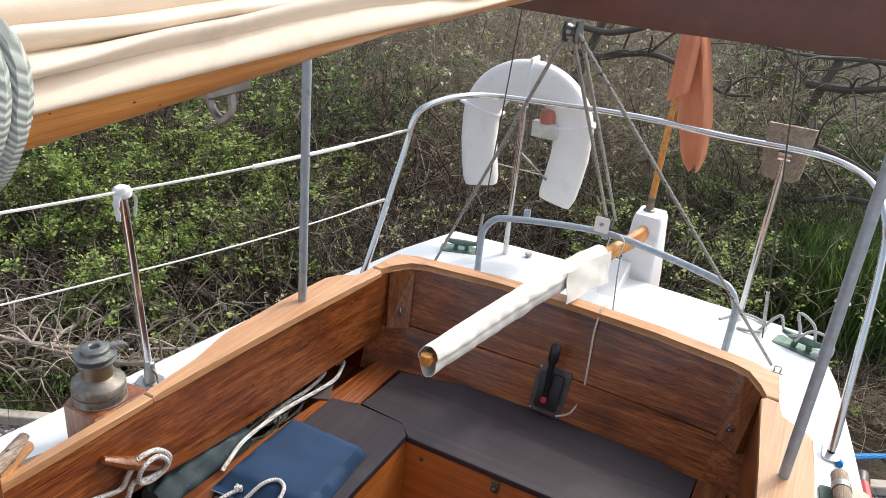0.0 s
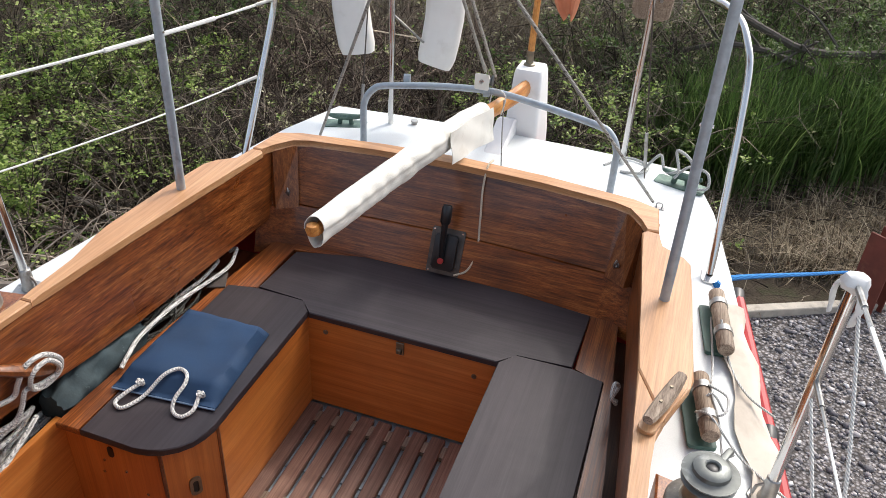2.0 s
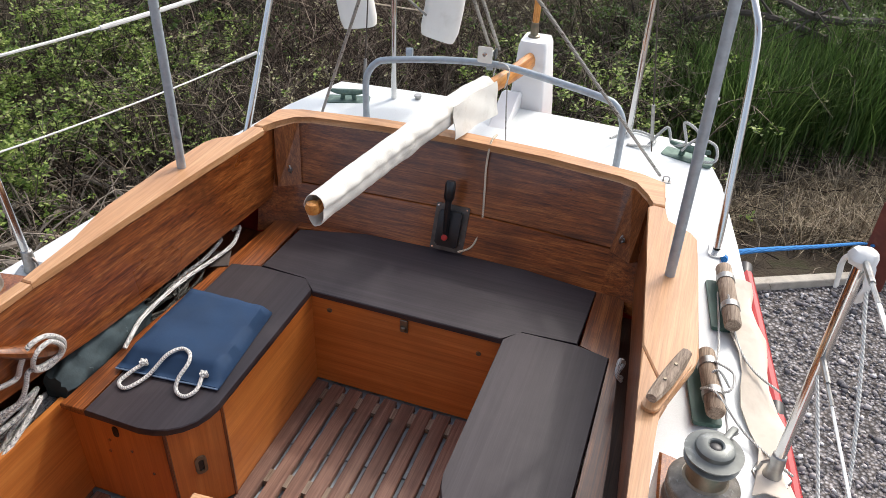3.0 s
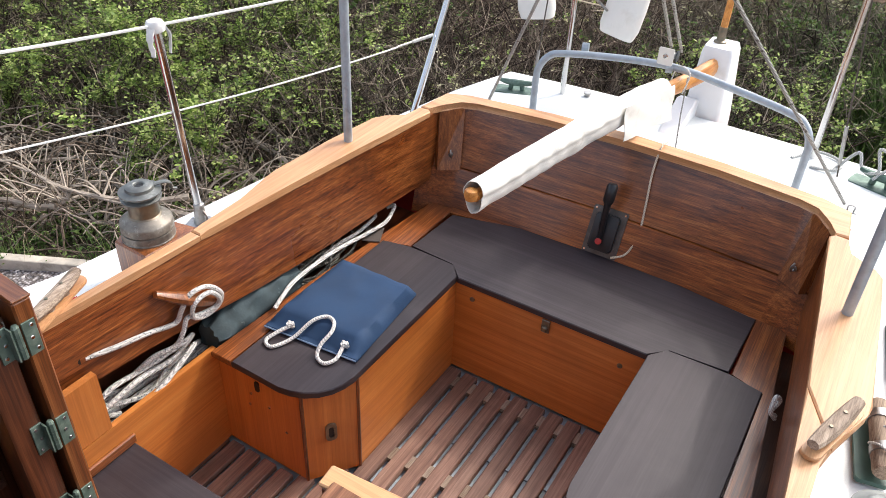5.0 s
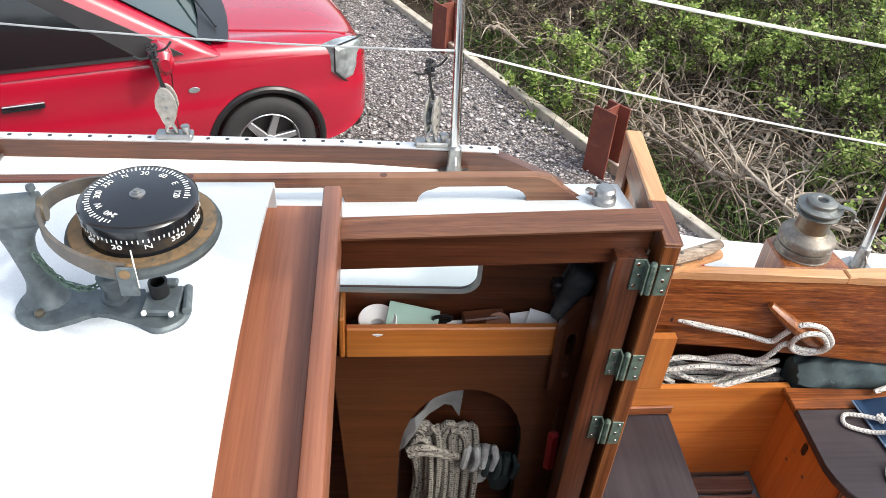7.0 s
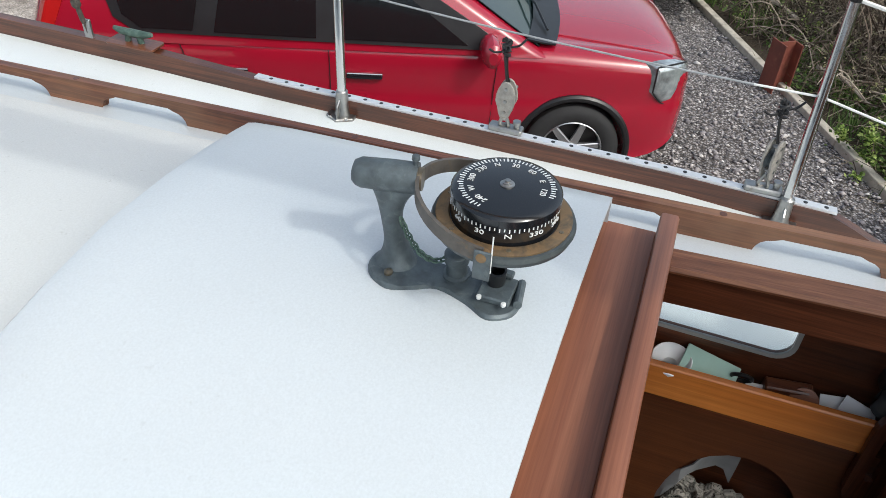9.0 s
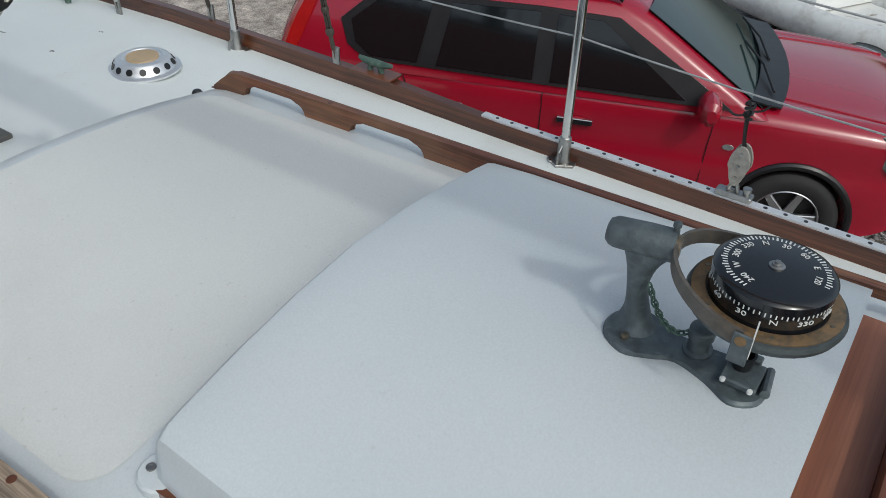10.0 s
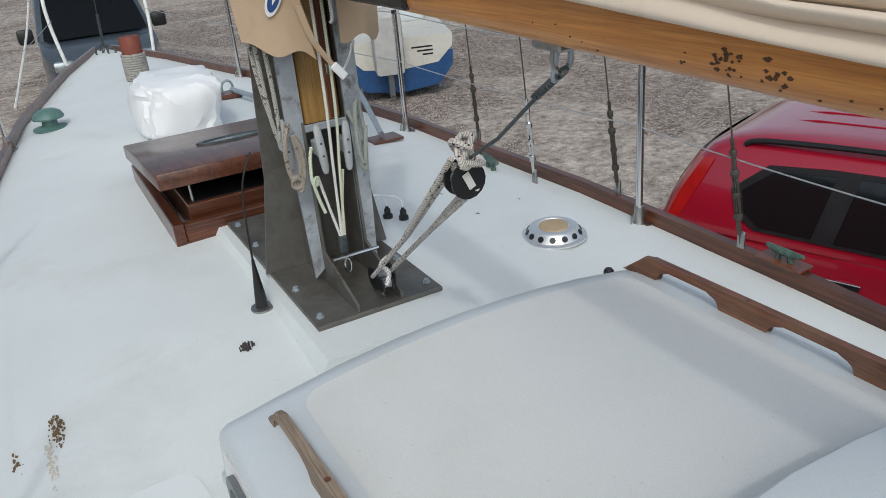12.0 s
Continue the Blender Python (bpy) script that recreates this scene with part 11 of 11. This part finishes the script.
def build_bare_trees():
    """Old bare trees leaning low behind the scrub, their dark limbs running sideways."""
    rnd = random.Random(31)
    for bx, by, way, limbs in ((2.7, 8.6, -1, ((1.25, 3.6, 0.10), (0.95, 3.0, -0.05), (1.9, 2.6, 0.28))), (0.2, 9.6, 1, ((2.0, 3.4, 0.05), (2.35, 2.8, 0.2))), (-2.4, 8.8, 1, ((2.3, 2.8, 0.12), (2.0, 2.2, -0.1)))):
        z0 = ground_z(bx, by) - 0.05
        tr = thing("bare_tree", "old leaning tree with dark bare limbs behind scrub", "tree", (bx, by, z0), group="bare trees")
        bm = B()
        trunk = spline([(bx, by, z0), (bx - way * 0.1, by - 0.05, z0 + 0.8), (bx + way * 0.15, by, z0 + 1.7), (bx + way * 0.5, by + 0.1, z0 + 2.9)], 5)
        tube(bm, trunk, lambda t: 0.10 * (1 - 0.6 * t), 9)
        part("trunk", bm, BARK, tr)
        for h_, ln, up in limbs:
            pts = [Vector((bx + way * 0.05, by, z0 + h_))]
            a = 0.0
            for k in range(7):
                a += rnd.uniform(-0.35, 0.35)
                pts.append(pts[-1] + Vector((way * math.cos(a), -0.12 + 0.5 * math.sin(a) * 0.6, up + 0.35 * math.sin(a * 1.7 + k))) * (ln / 7))
            bm = B()
            r = rnd.uniform(0.040, 0.058)
            tube(bm, spline(pts, 4), lambda t: r * (1 - 0.75 * t), 8)
            for k in range(16):
                q = pts[rnd.randint(1, 6)]
                e = q + Vector((way * rnd.uniform(-0.3, 0.8), rnd.uniform(-0.5, 0.3), rnd.uniform(-0.5, 0.7))) * rnd.uniform(0.5, 1.2)
                mid = q.lerp(e, 0.5) + Vector((rnd.uniform(-0.1, 0.1), rnd.uniform(-0.1, 0.1), rnd.uniform(-0.05, 0.15)))
                tube(bm, spline([q, mid, e], 4), lambda t: r * 0.36 * (1 - 0.8 * t), 5)
            part("limb", bm, BARK, tr)


DEAD_WOOD = plain("pale_dead_wood", (0.40, 0.34, 0.27), 0.85, vary=0.25, scale=14, dirt=(0.14, 0.11, 0.08), dirt_at=(0.5, 0.8), relief=0.4, relief_scale=50)


def build_litter():
    """A low tangle of fallen twigs over the soil, dead grass, green grass and reeds."""
    rng = np.random.default_rng(3)
    n = 5200
    u, d = rng.uniform(-12, 10, n), rng.uniform(0.12, 5.5, n) ** 1.0
    base = np.array(EDGE_P)[None] + np.outer(u, EDGE_D) + np.outer(d, EDGE_N)
    z = np.array([ground_z(x, y) for x, y, _ in base]) + rng.uniform(0, 0.28, n) * np.minimum(1, d)
    a = rng.uniform(0, 2 * np.pi, n)
    ln = rng.uniform(0.15, 0.75, n)
    t = np.linspace(0, 1, 5)
    p = np.stack([base[:, 0:1] + np.cos(a)[:, None] * ln[:, None] * t, base[:, 1:2] + np.sin(a)[:, None] * ln[:, None] * t, z[:, None] + (rng.uniform(-0.1, 0.4, n) * ln)[:, None] * t], -1)
    p += rng.normal(0, 0.03, p.shape) * t[None, :, None]
    v, q = tubes_np(p, (rng.uniform(0.002, 0.007, n))[:, None] * (1 - 0.6 * t[None]), 3)
    tagged(new("fallen_twigs", mesh_of("fallen_twigs", v, q, TWIGS, True)), "tangle of fallen grey twigs over dark soil", "twigs", kind="stuff")

    def tufts(name, label, material, spots, blades, tall, width, bend):
        vs, qs, m = [], [], 0
        for (x, y), k in spots:
            nb = int(blades * k)
            a, out = rng.uniform(0, 2 * np.pi, nb), rng.uniform(0.05, 1, nb)
            h = tall * rng.uniform(0.45, 1.1, nb)
            t = np.linspace(0, 1, 5)[None]
            rx, ry = rng.normal(0, 0.10 * k, nb), rng.normal(0, 0.10 * k, nb)
            px = x + rx[:, None] + np.cos(a)[:, None] * (out * bend * h)[:, None] * t ** 2
            py = y + ry[:, None] + np.sin(a)[:, None] * (out * bend * h)[:, None] * t ** 2
            pz = ground_z(x, y) - 0.02 + h[:, None] * (t - 0.35 * out[:, None] * bend * t ** 3)
            side = np.stack([-np.sin(a), np.cos(a), 0 * a], -1)[:, None] * (width * (1 - 0.85 * t[..., None]) / 2)
            c = np.stack([px, py, pz], -1)
            v = np.stack([c - side, c + side], 2).reshape(-1, 3)
            idx = np.arange(nb * 10).reshape(nb, 5, 2) + m
            qs.append(np.stack([idx[:, :-1, 0], idx[:, :-1, 1], idx[:, 1:, 1], idx[:, 1:, 0]], -1).reshape(-1, 4))
            vs.append(v)
            m += nb * 10
        tagged(new(name, mesh_of(name, np.concatenate(vs), np.concatenate(qs), material)), label, "grass", kind="stuff")
    rnd = random.Random(4)
    spot = lambda u0, u1, d0, d1, n_: [((lambda p: (p.x, p.y))(on_edge(rnd.uniform(u0, u1), rnd.uniform(d0, d1))), rnd.uniform(0.6, 1.4)) for _ in range(n_)]
    tufts("dead_grass", "tussocks of pale dead grass", STRAW, spot(4.0, 10.5, 0.12, 2.9, 210) + spot(-3, 4, 0.2, 1.2, 30), 80, 0.40, 0.011, 1.5)
    tufts("reeds", "tall dark green reed blades", BLADES, spot(5.9, 11, 2.3, 6.5, 130) + spot(6.3, 9.8, 2.0, 3.2, 190), 66, 1.25, 0.019, 0.7)
    tufts("green_grass", "low green grass and weeds", BLADES, spot(-7, 4.5, 0.1, 1.6, 90) + spot(-12, 10, 2, 6, 140), 60, 0.30, 0.012, 0.9)
    # low leafy weeds close to the edging
    n = 16000
    c = np.array([on_edge(rnd.uniform(-7, 3.6), rnd.uniform(0.15, 1.7)) for _ in range(70)])
    i = rng.integers(0, len(c), n)
    a = c[i] + rng.normal(0, 1, (n, 3)) * np.array([0.16, 0.16, 0.05]) + np.array([0, 0, 0.02])
    a[:, 2] = np.array([ground_z(x, y) for x, y, _ in a]) + np.abs(rng.normal(0, 0.10, n))
    v, q = leaves_np(rng, a, 0.042)
    tagged(new("leafy_weeds", mesh_of("leafy_weeds", v, q, DEEP)), "low leafy weeds on the bank", "weeds", kind="stuff")


def build_stones():
    rng = np.random.default_rng(9)
    ico = np.array([(0, 0, 1), (0.9, 0, 0.1), (0.28, 0.86, 0), (-0.73, 0.53, 0.1), (-0.73, -0.53, 0), (0.28, -0.86, 0.1), (0, 0, -0.6)])
    tri = np.array([(0, 1, 2), (0, 2, 3), (0, 3, 4), (0, 4, 5), (0, 5, 1)] + [(6, 2, 1), (6, 3, 2), (6, 4, 3), (6, 5, 4), (6, 1, 5)])
    vs, m = [], 0
    areas = [(24000, (-6.5, 2.5), (-4.6, -0.06)), (13000, (5.2, 9.5), (-4.2, -0.06)), (2600, (-12, -6.5), (-6, -0.1))]
    pts = np.concatenate([np.array(EDGE_P)[None] + np.outer(rng.uniform(*u, n), EDGE_D) + np.outer(rng.uniform(*d, n), EDGE_N) for n, u, d in areas])
    n = len(pts)
    size = rng.gamma(3.2, 0.0042, n).clip(0.005, 0.04)
    a = rng.uniform(0, 2 * np.pi, n)
    shape = ico[None] * (1 + rng.normal(0, 0.22, (n, 7, 3))) * np.stack([rng.uniform(0.7, 1.4, n), rng.uniform(0.6, 1.1, n), rng.uniform(0.35, 0.7, n)], -1)[:, None]
    c, s = np.cos(a)[:, None], np.sin(a)[:, None]
    x, y = shape[..., 0] * c - shape[..., 1] * s, shape[..., 0] * s + shape[..., 1] * c
    v = np.stack([x, y, shape[..., 2]], -1) * size[:, None, None]
    z = np.array([ground_z(px, py) for px, py, _ in pts])
    v += np.stack([pts[:, 0], pts[:, 1], z + size * 0.2], -1)[:, None]
    q = (tri[None] + 7 * np.arange(n)[:, None, None]).reshape(-1, 3)
    mt, nt, b = shader("mixed_grey_stones", 0.85, spec=0.25)
    geo = nt.nodes.new("ShaderNodeNewGeometry")
    col = ramp(nt, geo.outputs["Random Per Island"], [(0.0, (0.10, 0.10, 0.108)), (0.35, (0.235, 0.215, 0.218)), (0.7, (0.40, 0.368, 0.360)), (0.92, (0.58, 0.54, 0.52)), (1.0, (0.76, 0.74, 0.72))])
    nt.links.new(col, b.inputs["Base Color"])
    tagged(new("gravel_stones", mesh_of("gravel_stones", v.reshape(-1, 3), q, mt)), "loose mixed grey gravel stones", "gravel", kind="stuff")


scatter_scrub()
build_brambles()
build_dead_branches()
build_bare_trees()
build_litter()
build_stones()
